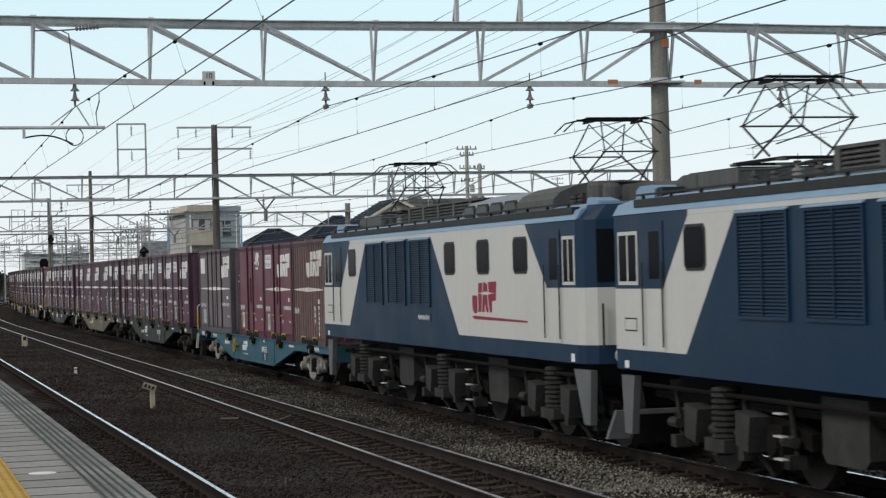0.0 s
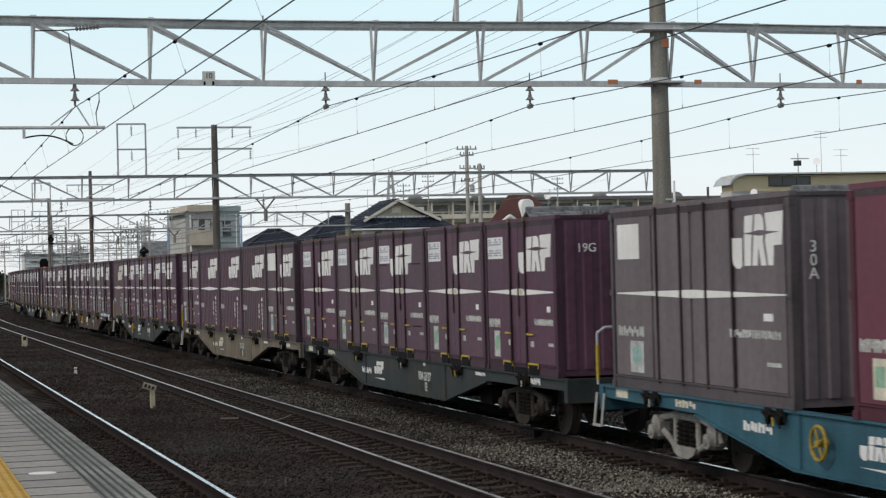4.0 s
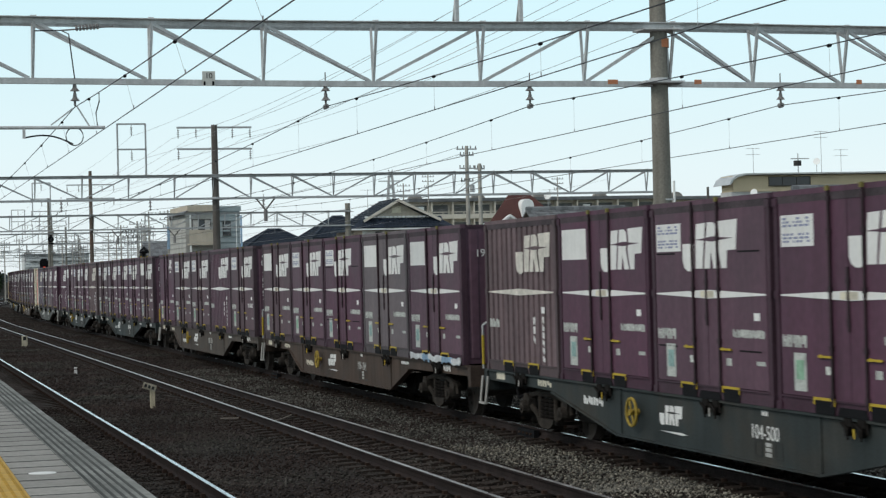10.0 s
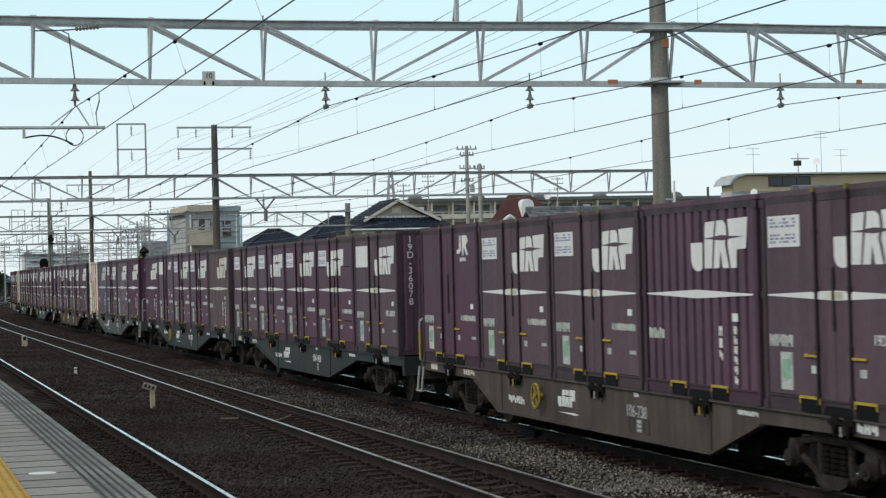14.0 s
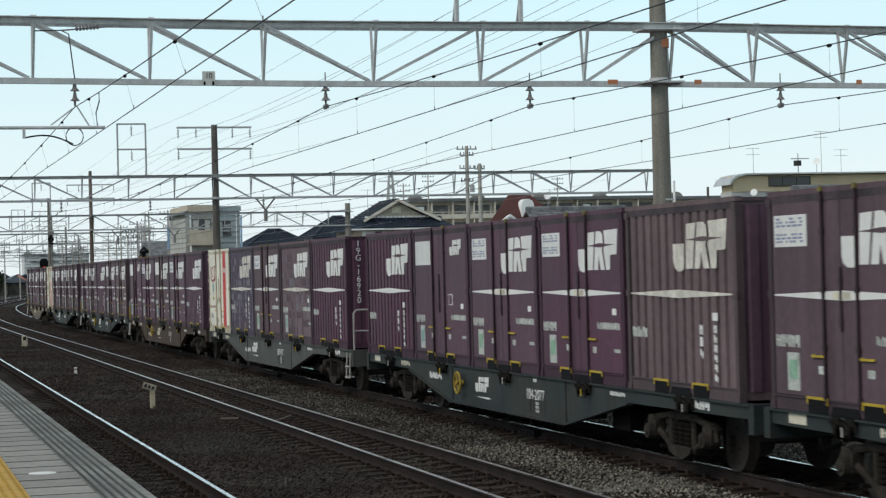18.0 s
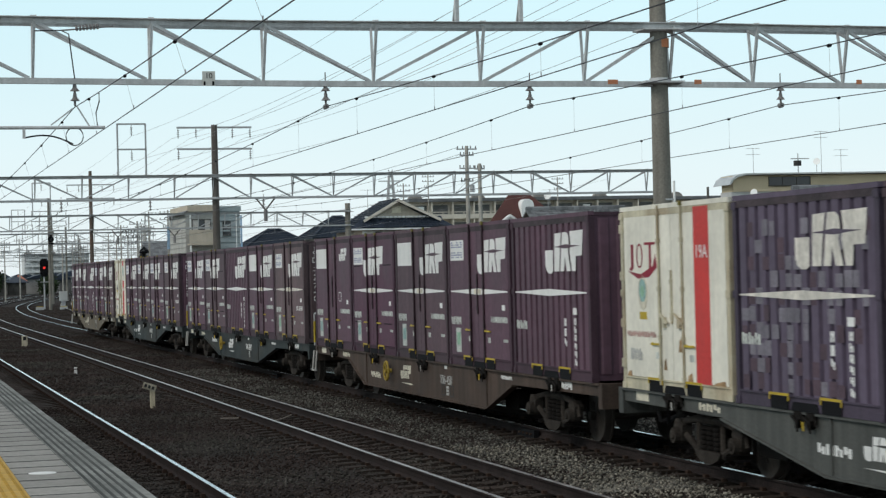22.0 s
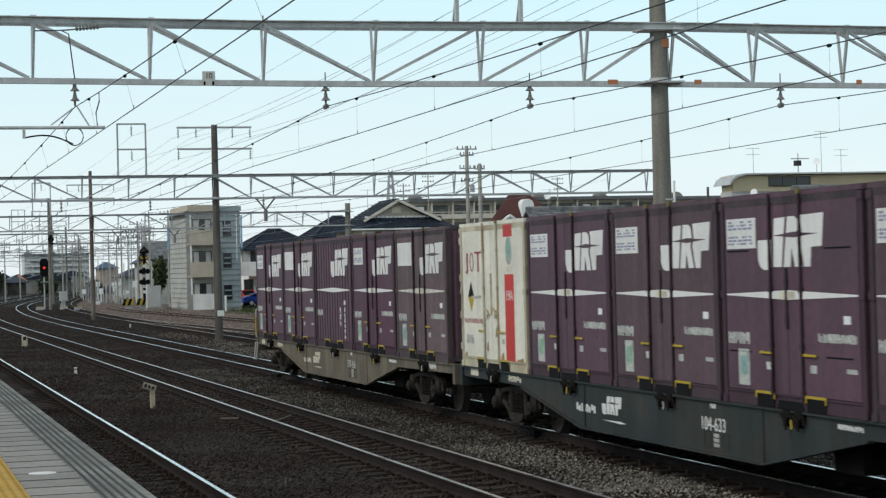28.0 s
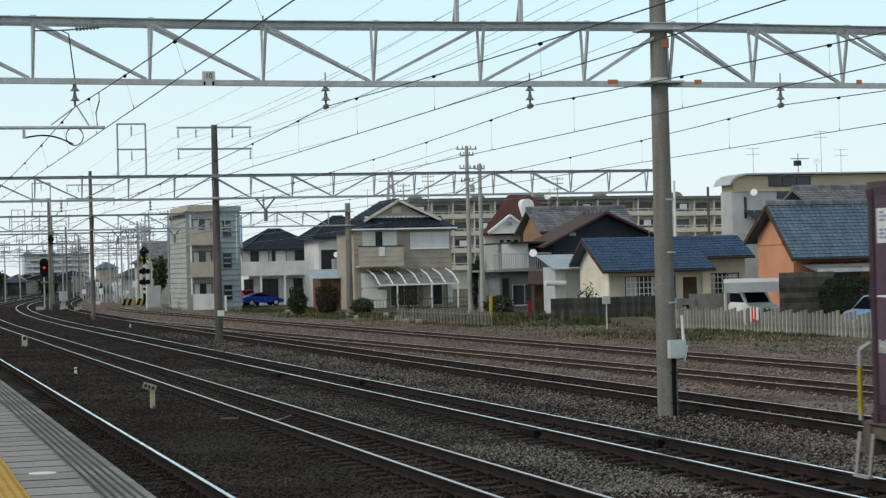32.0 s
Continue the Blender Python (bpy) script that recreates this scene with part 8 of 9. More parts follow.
solid(h, "gable_sill", -134.1, -133.9, 40.95, 44.15, 5.12, 5.24, shutter_white)
solid(h, "gable_ornament", -134.0, -133.96, 42.3, 42.7, 5.7, 5.95, siding_grey)
bm = bmesh.new()
pts = [(44.3 + 0.46 * math.cos(t), 7.08 + 0.48 * math.sin(t)) for t in [math.pi * i / 12 for i in range(13)]]
slab_x(bm, pts + [(43.86, 6.3), (44.66, 6.3)], -136.4, -135.3)
part("dormer", bm, shutter_white, h, "white arched dormer")
solid(h, "dormer_pane", -135.3, -135.27, 44.15, 44.6, 6.45, 7.0, pane_m)
for i in range(3):
    window(h, -135.0, 42.0 + 0.52 * i, 42.42 + 0.52 * i, 4.15, 4.75, shutter_white, 1)
solid(h, "cornice", -135.0, -134.7, 40.9, 46.3, 5.0, 5.14, stucco_white)
solid(h, "shutter_panel", -135.0, -134.95, 43.6, 44.3, 3.9, 4.9, siding_grey)

# grey-tiled house, its wall warm brown
h = empty("tiled_house", "old house with grey pantile roof and tan wall", "house")
h.location = (0, 0.55, -0.12)
solid(h, "wall", -133, -129, 42.6, 50.0, -0.3, 5.2, mat("tan_wall", (0.30, 0.185, 0.11), 0.9, var=0.15, streak=0.052))
gable_along_y(h, -128.2, -133.8, 42.2, 49.4, 5.2, 6.75, tile_grey, tile_grey, 24, 10)
gable_wall_y(h, -129, -133, 42.6, 5.2, 6.5, bpy.data.materials["tan_wall"])
# dark house with gable to the railway
h = empty("dark_house", "navy-black sided house with rusty brown gabled roof", "house")
bm = bmesh.new()
slab_x(bm, [(40.2, -0.3), (47.0, -0.3), (47.0, 4.3), (43.5, 5.85), (40.2, 4.3)], -121.6, -118.0)
part("wall", bm, navy_wall, h, "dark navy wall")
for ya, yb, z in ((39.4, 43.5, 4.05), (47.8, 43.5, 4.1)):
    slope(h, "roof", [(-117.2, ya, z), (-121.9, ya, z), (-121.9, 43.5, 6.05), (-117.2, 43.5, 6.05)], 0.14, tile_brown, "rusty sheet roof slope")
bm = bmesh.new()
for i in range(6):
    x = -117.4 - 0.75 * i
    box(bm, x - 0.12, x + 0.12, 43.3, 43.7, 6.0, 6.2)
tagged(part("ridge_caps", bm, tile_grey, h), kind="stuff")
solid(h, "vent", -117.98, -117.95, 41.3, 41.7, 4.6, 4.8, galv_m)
# grey flat-roofed house with balcony, lean-to, sheds
h = empty("flat_roof_house", "grey flat-roofed house with railed balcony", "house")
solid(h, "wall", -124, -119.0, 37.0, 40.6, -0.3, 2.5, mat("dark_lower_wall", (0.19, 0.195, 0.195), 0.9, var=0.2, scale=1.0), "dark grey wall")
solid(h, "balcony_floor", -124, -118.2, 36.4, 40.3, 2.5, 2.62, concrete_m)
solid(h, "upper_wall", -124, -121.0, 37.6, 40.1, 2.62, 4.2, siding_grey)
solid(h, "white_screen", -119.0, -118.95, 37.2, 38.9, 2.7, 4.2, stucco_white, "white balcony screen")
solid(h, "roof_edge", -124.2, -118.4, 37.6, 40.3, 4.2, 4.32, grey_dark_m)
for i in range(28):
    shared("baluster", "balu", lambda bm: box(bm, -0.015, 0.015, -0.015, 0.015, 2.62, 3.55), alu_m, h, (-118.25, 36.45 + 0.14 * i, 0))
solid(h, "rail", -118.3, -118.2, 36.4, 40.3, 3.55, 3.62, alu_m)
window(h, -119.0, 37.15, 37.6, 0.9, 2.1, dark_frame, 1)
window(h, -119.0, 37.8, 39.4, 0.4, 1.7, alu_m, 2)
r = slope(h, "porch_roof", [(-113.5, 37.0, 1.75), (-113.5, 39.8, 1.75), (-115.3, 40.0, 2.5), (-115.3, 37.7, 2.5)], 0.1, tile_brown, "rusty porch roof")
solid(h, "porch_wall", -115.2, -114.6, 37.8, 39.4, -0.3, 1.7, wood_brown)
d = empty("satellite_dish", "white satellite dish on a balcony rail", "satellite dish")
bm = bmesh.new()
tube(bm, (-117.9, 38.9, 3.55), (-117.7, 38.8, 3.6), 0.08, 0.24, n=14)
part("dish", bm, shutter_white, d)
bm = bmesh.new()
tube(bm, (-118.2, 38.95, 3.3), (-117.9, 38.9, 3.55), 0.03, n=6)
part("arm", bm, alu_m, d)
h = empty("white_shed", "white garden shed with pale blue sheet roof", "shed")
h.location = (0, 1.1, 0)
solid(h, "wall", -106.0, -104.0, 34.4, 36.2, -0.3, 2.7, pale_siding, "pale wall")
slope(h, "roof", [(-103.5, 34.1, 2.65), (-103.5, 36.5, 2.65), (-106.4, 36.5, 3.4), (-106.4, 34.1, 3.4)], 0.06, sheet_pale, "pale sheet roof")
bm = bmesh.new()
tube(bm, (-103.4, 34.1, 2.6), (-103.4, 36.5, 2.6), 0.05, n=6)
tube(bm, (-103.95, 34.95, -0.2), (-103.95, 34.95, 2.6), 0.04, n=6)
part("gutter", bm, galv_m, h)
h = empty("bathroom_vent", "white drum on a shed wall", "tank")
bm = bmesh.new()
tube(bm, (-103.86, 34.9, 1.85), (-103.86, 36.0, 1.8), 0.15, n=12)
box(bm, -104.0, -103.84, 36.0, 36.1, 1.7, 1.95)
part("drum", bm, stucco_white, h)

# apartment blocks and the ochre building behind
apt_pane = mat("balcony_window", (0.155, 0.155, 0.15), 0.4, var=0.35, scale=0.8)
# window colour lightened to carry the haze of distance
hazy_pane = mat("hazy_window", (0.33, 0.36, 0.38), 0.5, var=0.3, scale=0.6)


def apartment(label, x, y0, y1, floors, top, bays, wall=apt_wall, words="beige concrete wall", panes=apt_pane):
    a = empty("apartment_block", label, "apartment block", "apartment blocks")
    solid(a, "wall", x - 12, x, y0, y1, -0.4, top, wall, words)
    solid(a, "roof", x - 12.5, x + 1.6, y0 - 0.3, y1 + 0.3, top, top + 0.5, tile_grey, "grey flat roof")
    fh = top / floors
    w = (y1 - y0) / bays
    for f in range(1, floors):
        z = f * fh
        for b in range(bays):
            ya, yb = y0 + w * b + 0.1, y0 + w * (b + 1) - 0.1
            bal = shared("balcony", ("abal", w, fh), lambda bm: (box(bm, 0, 1.4, -w / 2 + 0.1, w / 2 - 0.1, 0, 0.15), box(bm, 1.3, 1.4, -w / 2 + 0.1, w / 2 - 0.1, 0.15, 0.72), box(bm, 1.32, 1.38, -w / 2 + 0.1, w / 2 - 0.1, 0.98, 1.1), box(bm, 0, 1.42, w / 2 - 0.1, w / 2 + 0.05, 0, fh - 0.05), box(bm, 1.31, 1.39, -0.06, 0.06, 0.72, 0.98)), wall, a, (x, (ya + yb) / 2, z))
            shared("window", ("awin", w, fh, panes.name), lambda bm: (box(bm, 0.005, 0.06, -w / 2 + 0.5, w / 2 - 0.5, 0.2, fh - 0.5)), panes, a, (x, (ya + yb) / 2, z))
            if (b * 3 + f) % 4 == 0:
                shared("laundry", ("laundry",), lambda bm: box(bm, 0.9, 0.95, -0.7, 0.5, 1.0, 1.9), shutter_white, a, (x, (ya + yb) / 2, z))
    for b in range(0, bays, 3):
        y = y0 + w * (b + 0.5)
        bm = bmesh.new()
        slab_x(bm, [(y + 1.1 * math.cos(t), top + 0.45 + 0.9 * math.sin(t)) for t in [math.pi * i / 8 for i in range(9)]], x - 3, x - 2)
        part("roof_arch", bm, concrete_m, a)
    return a


apartment("long beige apartment block with rows of balconies", -300, 79.0, 119.5, 5, 13.2, 12)
apartment("beige apartment block with rows of balconies", -298, 121.5, 131.5, 5, 12.9, 3)
# farthest slab: haze painted into wall and window colours
apartment("pale distant apartment slab", -600, 42.0, 60.5, 6, 10.0, 8, mat("haze_grey_concrete", (0.60, 0.62, 0.62), 0.9, var=0.1, scale=0.3), "concrete wall, haze painted into its grey", hazy_pane)
h = empty("ochre_building", "grey and ochre building with curved eaves and ribbon window", "building")
h.location = (0, 0.7, 0)
solid(h, "wall", -142.0, -140.0, 61.2, 84.0, -0.4, 8.0, pale_siding, "pale grey wall")
solid(h, "upper_wall", -142.0, -139.9, 61.3, 84.0, 8.0, 9.2, ochre_wall, "ochre upper storey")
bm = bmesh.new()
slab_x(bm, [(60.72, 8.5), (60.95, 8.92), (61.4, 9.22), (62.1, 9.36), (84, 9.39), (84, 9.28), (62.2, 9.25), (61.5, 9.1), (61.1, 8.86), (60.9, 8.5)], -142.3, -139.3)
part("roof", bm, alu_m, h, "thin curved roof edge")
window(h, -139.9, 64.2, 67.65, 8.42, 9.1, dark_frame, 3)
window(h, -140.0, 64.9, 66.4, 7.5, 8.05, dark_frame, 1)
solid(h, "slot_window", -139.98, -139.95, 62.2, 62.4, 6.0, 7.6, dark_frame)
slope(h, "porch_roof", [(-136, 62.2, 5.2), (-136, 66.0, 5.2), (-139.9, 66.0, 6.6), (-139.9, 62.2, 6.6)], 0.12, tile_black, "dark porch roof")
solid(h, "lower_wing", -140, -135.5, 59.6, 66.0, -0.4, 4.8, siding_grey)
h = empty("tiled_house", "old house with dark grey tiled roof behind others", "house")
solid(h, "wall", -109, -105, 51.4, 60, -0.4, 5.9, siding_grey)
gable_along_y(h, -104.5, -109.5, 51.1, 60.5, 5.8, 6.85, tile_grey, tile_grey, 26, 8)
h = empty("tiled_house", "grey house with black tiled roof between the trees", "house")
solid(h, "wall", -223, -215, 28.3, 31.0, -0.3, 4.6, siding_grey)
gable_along_y(h, -214.4, -223.6, 27.9, 31.4, 4.6, 6.4, tile_grey, tile_grey, 10, 8)
# dark far walls; at -425 the colour carries the shaded trackside band
dark_boards = mat("dark_shaded_boards", (0.11, 0.10, 0.09), 0.9, var=0.3, scale=1.0, streak=0.15)
# the low house at -380 is added in place of a dark hedge
for x, y0, y1, z, rm, wm in ((-430, 28.5, 30.0, 2.7, mat("orange_tile", (0.42, 0.16, 0.10), 0.7, var=0.15, island=0.2), siding_grey), (-420, 44.6, 48.0, 4.9, tile_blue, mat("faded_brick_plaster", (0.42, 0.33, 0.27), 0.9, var=0.2, scale=0.6)), (-380, 41.0, 47.0, 0.7, tile_black, dark_boards), (-300, 35, 40, 2.9, tile_black, siding_grey), (-360, 14, 18, 2.0, tile_grey, siding_brown), (-420, 22, 25.6, 2.9, tile_black, dark_boards), (-425, 26.4, 30, 2.4, tile_black, dark_boards), (-480, 36, 44, 1.9, tile_black, dark_boards), (-260, 33, 36, 4.6, tile_black, siding_grey), (-440, 8, 14, 2.2, tile_grey, siding_brown)):
    hip_house("small distant house with tiled hipped roof", x, y0, y1, 8, z, z + 1.3, wm, rm)


# ---- poles, wires and masts in the town ----
def utility_pole(x, y, top, arms, label="concrete utility pole with cross arms and insulators"):
    u = empty("utility_pole", label, "utility pole", "utility poles")
    bm = bmesh.new()
    r = 0.16 if x > -150 else 0.11
    tube(bm, (x, y, -0.3), (x, y, top), r, 0.65 * r, n=12)
    part("pole", bm, street_pole_m, u)
    for z, w in arms:
        arm = solid(u, "cross_arm", x - 0.04, x + 0.04, y - w, y + w, z - 0.04, z + 0.04, galv_far_m)
        for q in (-0.9, -0.4, 0.4, 0.9):
            bm = bmesh.new()
            tube(bm, (x, y + q * w, z + 0.04), (x, y + q * w, z + 0.2), 0.04, n=6)
            part("insulator", bm, insul_m, arm)
    return u


u = utility_pole(-121, 35.7, 10.4, ((10.2, 0.65), (9.82, 0.45), (9.0, 0.5), (8.2, 0.4)))
bm = bmesh.new()
tube(bm, (-120.8, 35.95, 7.5), (-120.8, 35.95, 7.95), 0.15, n=12)
part("transformer", bm, galv_far_m, u, "grey drum transformer")
utility_pole(-112, 33.8, 8.8, ((8.5, 0.3),), "plain concrete utility pole")
for x, y, t in ((-200, 25.0, 8.3), (-200, 26.14, 9.2), (-230, 26.35, 7.0), (-190, 26.63, 9.0), (-300, 18.2, 8.5), (-310, 21.0, 9.0), (-325, 30.3, 8.5), (-325, 31.6, 8.0), (-350, 34.5, 8.5), (-215, 31.5, 9.3), (-260, 33.0, 9.5), (-290, 38.0, 9.6), (-320, 31.0, 9.2), (-250, 68.5, 15.0), (-250, 86.0, 14.5), (-230, 60.0, 13.0), (-340, 30.0, 9.4), (-300, 26.5, 9.0), (-380, 36.0, 10.0), (-225, 26.3, 8.6), (-245, 31.5, 9.0), (-270, 34.5, 9.4), (-280, 31.0, 8.8), (-310, 40.0, 10.2), (-350, 44.0, 10.5), (-400, 48.0, 11.0)):
    utility_pole(x, y, t, ((t - 0.3, 0.8), (t - 0.9, 0.8), (t - 1.6, 0.5)))
bm = bmesh.new()
for (xa, ya, za), (xb, yb, zb) in (((-121, 35.1, 10.3), (-200, 26.14, 9.1)), ((-121, 35.7, 8.2), (-152, 38.0, 6.0)), ((-200, 26.14, 9.0), (-260, 33.0, 9.3)), ((-121, 35.3, 9.9), (-215, 31.5, 9.1))):
    pts = [(xa + (xb - xa) * j / 10, ya + (yb - ya) * j / 10, za + (zb - za) * j / 10 - 0.8 * 4 * (j / 10) * (1 - j / 10)) for j in range(11)]
    rope(bm, pts, 0.012, 4)
tagged(part("street_wires", bm, wire_m), "sagging dark street wires between utility poles", "overhead wire", kind="stuff")
bm = bmesh.new()
for s in (-1, 1):
    for q in (-1, 1):
        bar(bm, (-700 + s * 3, 178 + q * 3, 0), (-700 + s * 0.6, 178 + q * 0.6, 37), 0.35, 0.35)
for z in (8, 14, 20, 26, 31, 35):
    w = 3 - 2.4 * z / 37
    bar(bm, (-700, 178 - w, z), (-700, 178 + w, z + 4), 0.3, 0.3)
    bar(bm, (-700, 178 + w, z), (-700, 178 - w, z + 4), 0.3, 0.3)
for z in (25, 30, 35):
    bar(bm, (-700, 173.5, z), (-700, 182.5, z), 0.35, 0.35)
tagged(part("lattice_pylon", bm, galv_far_m), "distant grey lattice power pylon", "pylon")
def aerial(x, y, z0, z1):
    a = empty("tv_aerial", "thin rooftop television aerial with crossbars", "aerial", "television aerials")
    bm = bmesh.new()
    tube(bm, (x, y, z0), (x, y, z1), 0.02, n=5)
    part("mast", bm, galv_far_m, a)
    for i, z in enumerate((z1 - 0.05, z1 - 0.5)):
        bm = bmesh.new()
        tube(bm, (x, y - 0.55, z), (x, y + 0.55, z), 0.012, n=4)
        for j in range(7):
            tube(bm, (x - 0.3, y - 0.5 + 0.16 * j, z), (x + 0.3, y - 0.5 + 0.16 * j, z), 0.008, n=4)
        tagged(part("crossbar", bm, galv_far_m, a), kind="stuff")


for q in ((-141, 64.2, 9.36, 11.35), (-141, 69.85, 9.36, 12.6), (-141, 71.5, 9.36, 11.2), (-101.4, 40.0, 4.0, 5.2), (-132.5, 45.0, 7.0, 8.1), (-155, 37.5, 7.2, 9.2), (-193, 37.4, 6.8, 8.6)):
    aerial(*q)
for x, y, z in ((-139.3, 63.45, 7.87), (-140.6, 69.3, 10.2), (-132.5, 44.9, 7.6)):
    d = empty("satellite_dish", "white satellite dish on a rooftop mast", "satellite dish", "rooftop dishes")
    bm = bmesh.new()
    tube(bm, (x, y, z), (x + 0.12, y - 0.1, z + 0.05), 0.08, 0.27, n=14)
    part("dish", bm, shutter_white, d)
    bm = bmesh.new()
    tube(bm, (x - 0.1, y, z - 1.6), (x - 0.1, y, z), 0.025, n=5)
    part("mast", bm, galv_far_m, d)
tk = empty("roof_tank", "dark drum aerial mount on a roof", "roof fitting")
bm = bmesh.new()
tube(bm, (-141, 67.85, 9.95), (-141, 67.85, 10.35), 0.3, n=12)
part("drum", bm, grey_dark_m, tk)
bm = bmesh.new()
tube(bm, (-141, 67.9, 9.36), (-141, 67.9, 10.9), 0.04, n=5)
tube(bm, (-141, 67.3, 10.5), (-141, 68.8, 10.5), 0.04, n=5)
part("mast", bm, galv_far_m, tk)
for y, z in ((57.3, 8.9), (56.6, 8.3), (60.0, 8.4)):
    po = empty("white_flagpole" if z > 8.5 else "net_pole", "tall slender pole between the houses", "pole", "slender poles")
    bm = bmesh.new()
    tube(bm, (-140, y, -0.3), (-140, y, z), 0.10, n=8)
    part("mast", bm, shutter_white if z > 8.5 else old_pole_m, po)

# ---- level crossing gear at the far end ----
cr = empty("crossing_signal", "black level-crossing signal post with yellow crossed boards and bell", "crossing signal")
bm = bmesh.new()
tube(bm, (-190, 24.27, -0.3), (-190, 24.27, 5.0), 0.13, n=10)
part("post", bm, black_m, cr)
bm = bmesh.new()
lathe(bm, -190, 24.33, [(0.05, 4.95), (0.42, 5.0), (0.46, 5.12), (0.36, 5.36), (0.12, 5.5), (0.05, 5.62)], 12)
part("bell", bm, black_m, cr, "black crossing bell")
for sgn in (-1, 1):
    bm = bmesh.new()
    bar(bm, (-189.8, 23.95, 4.30 - 0.42 * sgn), (-189.8, 24.65, 4.30 + 0.42 * sgn), 0.05, 0.16)
    arm = part("cross_board", bm, yellow_m, cr)
    bm = bmesh.new()
    bar(bm, (-189.76, 24.16, 4.30 - 0.17 * sgn), (-189.76, 24.44, 4.30 + 0.17 * sgn), 0.04, 0.162)
    part("stripe", bm, black_m, arm)
for y, z in ((24.0, 3.3), (24.55, 3.3), (24.0, 2.3), (24.55, 2.3)):
    bm = bmesh.new()
    tube(bm, (-189.8, y, z), (-189.5, y, z), 0.24, n=12)
    part("lamp_hood", bm, black_m, cr)
for z in (3.65, 2.75, 1.75, 1.25):
    solid(cr, "plate", -189.86, -189.82, 24.12 + 0.1 * (z % 0.5), 24.42, z, z + 0.28, shutter_white)
mast = empty("lattice_mast", "pale galvanised lattice mast with cross arms beside the crossing", "mast")
bm = bmesh.new()
for qa, qb in ((-0.16, -0.16), (-0.16, 0.16), (0.16, -0.16), (0.16, 0.16)):
    bar(bm, (-200 + qa, 24.2 + qb, -0.3), (-200 + 0.7 * qa, 24.25 + 0.7 * qb, 7.3), 0.05, 0.05)
part("leg", bm, galv_m, mast)
bm = bmesh.new()
for i in range(18):
    sgn = 1 if i % 2 else -1
    bar(bm, (-199.84, 24.2 - 0.16 * sgn, 0.2 + 0.39 * i), (-199.84, 24.22 + 0.16 * sgn, 0.59 + 0.39 * i), 0.03, 0.04)
part("lacing", bm, galv_m, mast)
for z, w in ((7.2, 0.5), (6.6, 0.75), (6.0, 0.6)):
    arm = solid(mast, "cross_arm", -199.9, -199.8, 24.25 - w, 24.25 + w, z, z + 0.07, galv_far_m)
    bm = bmesh.new()
    for q in (-0.9, -0.3, 0.3, 0.9):
        tube(bm, (-199.85, 24.25 + q * w, z + 0.07), (-199.85, 24.25 + q * w, z + 0.32), 0.07, n=8)
    part("insulator", bm, insul_m, arm)
sh = empty("pole_signal_head", "black round signal head seen from behind on a concrete pole", "railway signal")
bm = bmesh.new()
tube(bm, (-197.62, 16.38, 6.62), (-197.50, 16.38, 6.62), 0.30, n=14)
part("disc", bm, black_m, sh)
bm = bmesh.new()
slab_x(bm, [(16.08, 6.30), (16.68, 6.30), (16.6, 6.12), (16.2, 6.12)], -197.62, -197.45)
tube(bm, (-197.55, 16.38, 6.9), (-197.55, 16.38, 7.05), 0.10, n=8)
part("bracket", bm, black_m, sh)
for x, y in ((-199.0, 15.3), (-198.0, 17.5), (-190.0, 18.1)):
    pm = empty("point_machine", "low grey and yellow point machine beside the rails", "point machine", "point machines")
    solid(pm, "case", x - 0.3, x + 0.3, y - 0.35, y + 0.35, -0.2, 0.12, galv_far_m)
    solid(pm, "lid", x - 0.25, x + 0.25, y - 0.28, y + 0.28, 0.12, 0.17, yellow_m, "worn yellow lid")
rng = random.Random(77)
for name, words, material, count in (("street_posts", "thin grey posts and signs along the street at the crossing", galv_far_m, 34), ("street_signs", "small white sign plates along the street at the crossing", shutter_white, 14)):
    bm = bmesh.new()
    for i in range(count):
        x = rng.uniform(-290, -215)
        y = 23.2 - (x + 190) * 0.082 + rng.uniform(-3.2, 2.2)
        h = rng.uniform(1.2, 5.0)
        if name == "street_posts":
            tube(bm, (x, y, -0.4), (x, y, h), 0.05, n=5)
        else:
            box(bm, x, x + 0.04, y - rng.uniform(0.15, 0.4), y + rng.uniform(0.15, 0.4), h * 0.4, h * 0.4 + rng.uniform(0.3, 0.9))
            tube(bm, (x - 0.05, y, -0.4), (x - 0.05, y, h * 0.4 + 0.3), 0.04, n=5)
    tagged(part(name, bm, material), words, "street posts", kind="stuff")
rng = random.Random(31)
roofs, walls = bmesh.new(), bmesh.new()
for i in range(46):
    x = rng.uniform(-560, -440)
    y = (0.048 + 0.048 * rng.random()) * -x + rng.uniform(-2, 2)
    w, z = rng.uniform(1.6, 3.2), rng.uniform(1.8, 3.6)
    box(walls, x - 6, x, y - w, y + w, -0.4, z)
    slab_x(roofs, [(y - w - 0.4, z - 0.05), (y + w + 0.4, z - 0.05), (y + w * 0.2, z + rng.uniform(0.9, 1.5))], x - 6.4, x + 0.4)
tagged(part("far_house_walls", walls, mat("far_house_wall", (0.24, 0.235, 0.225), 0.9, var=0.3, scale=0.4, island=0.6)), "crowded grey walls of the far town", "far houses", kind="stuff")
tagged(part("far_house_roofs", roofs, tile_black), "crowded dark roofs of the far town", "far roofs", kind="stuff")
bx = empty("relay_cabinet", "pale grey relay cabinet on a plinth beside the line", "cabinet")
solid(bx, "case", -176, -175, 22.6, 23.8, 0.1, 2.0, mat("cabinet_grey", (0.48, 0.49, 0.48), 0.6, var=0.1))
solid(bx, "plinth", -176.1, -174.9, 22.5, 23.9, -0.3, 0.1, concrete_m)
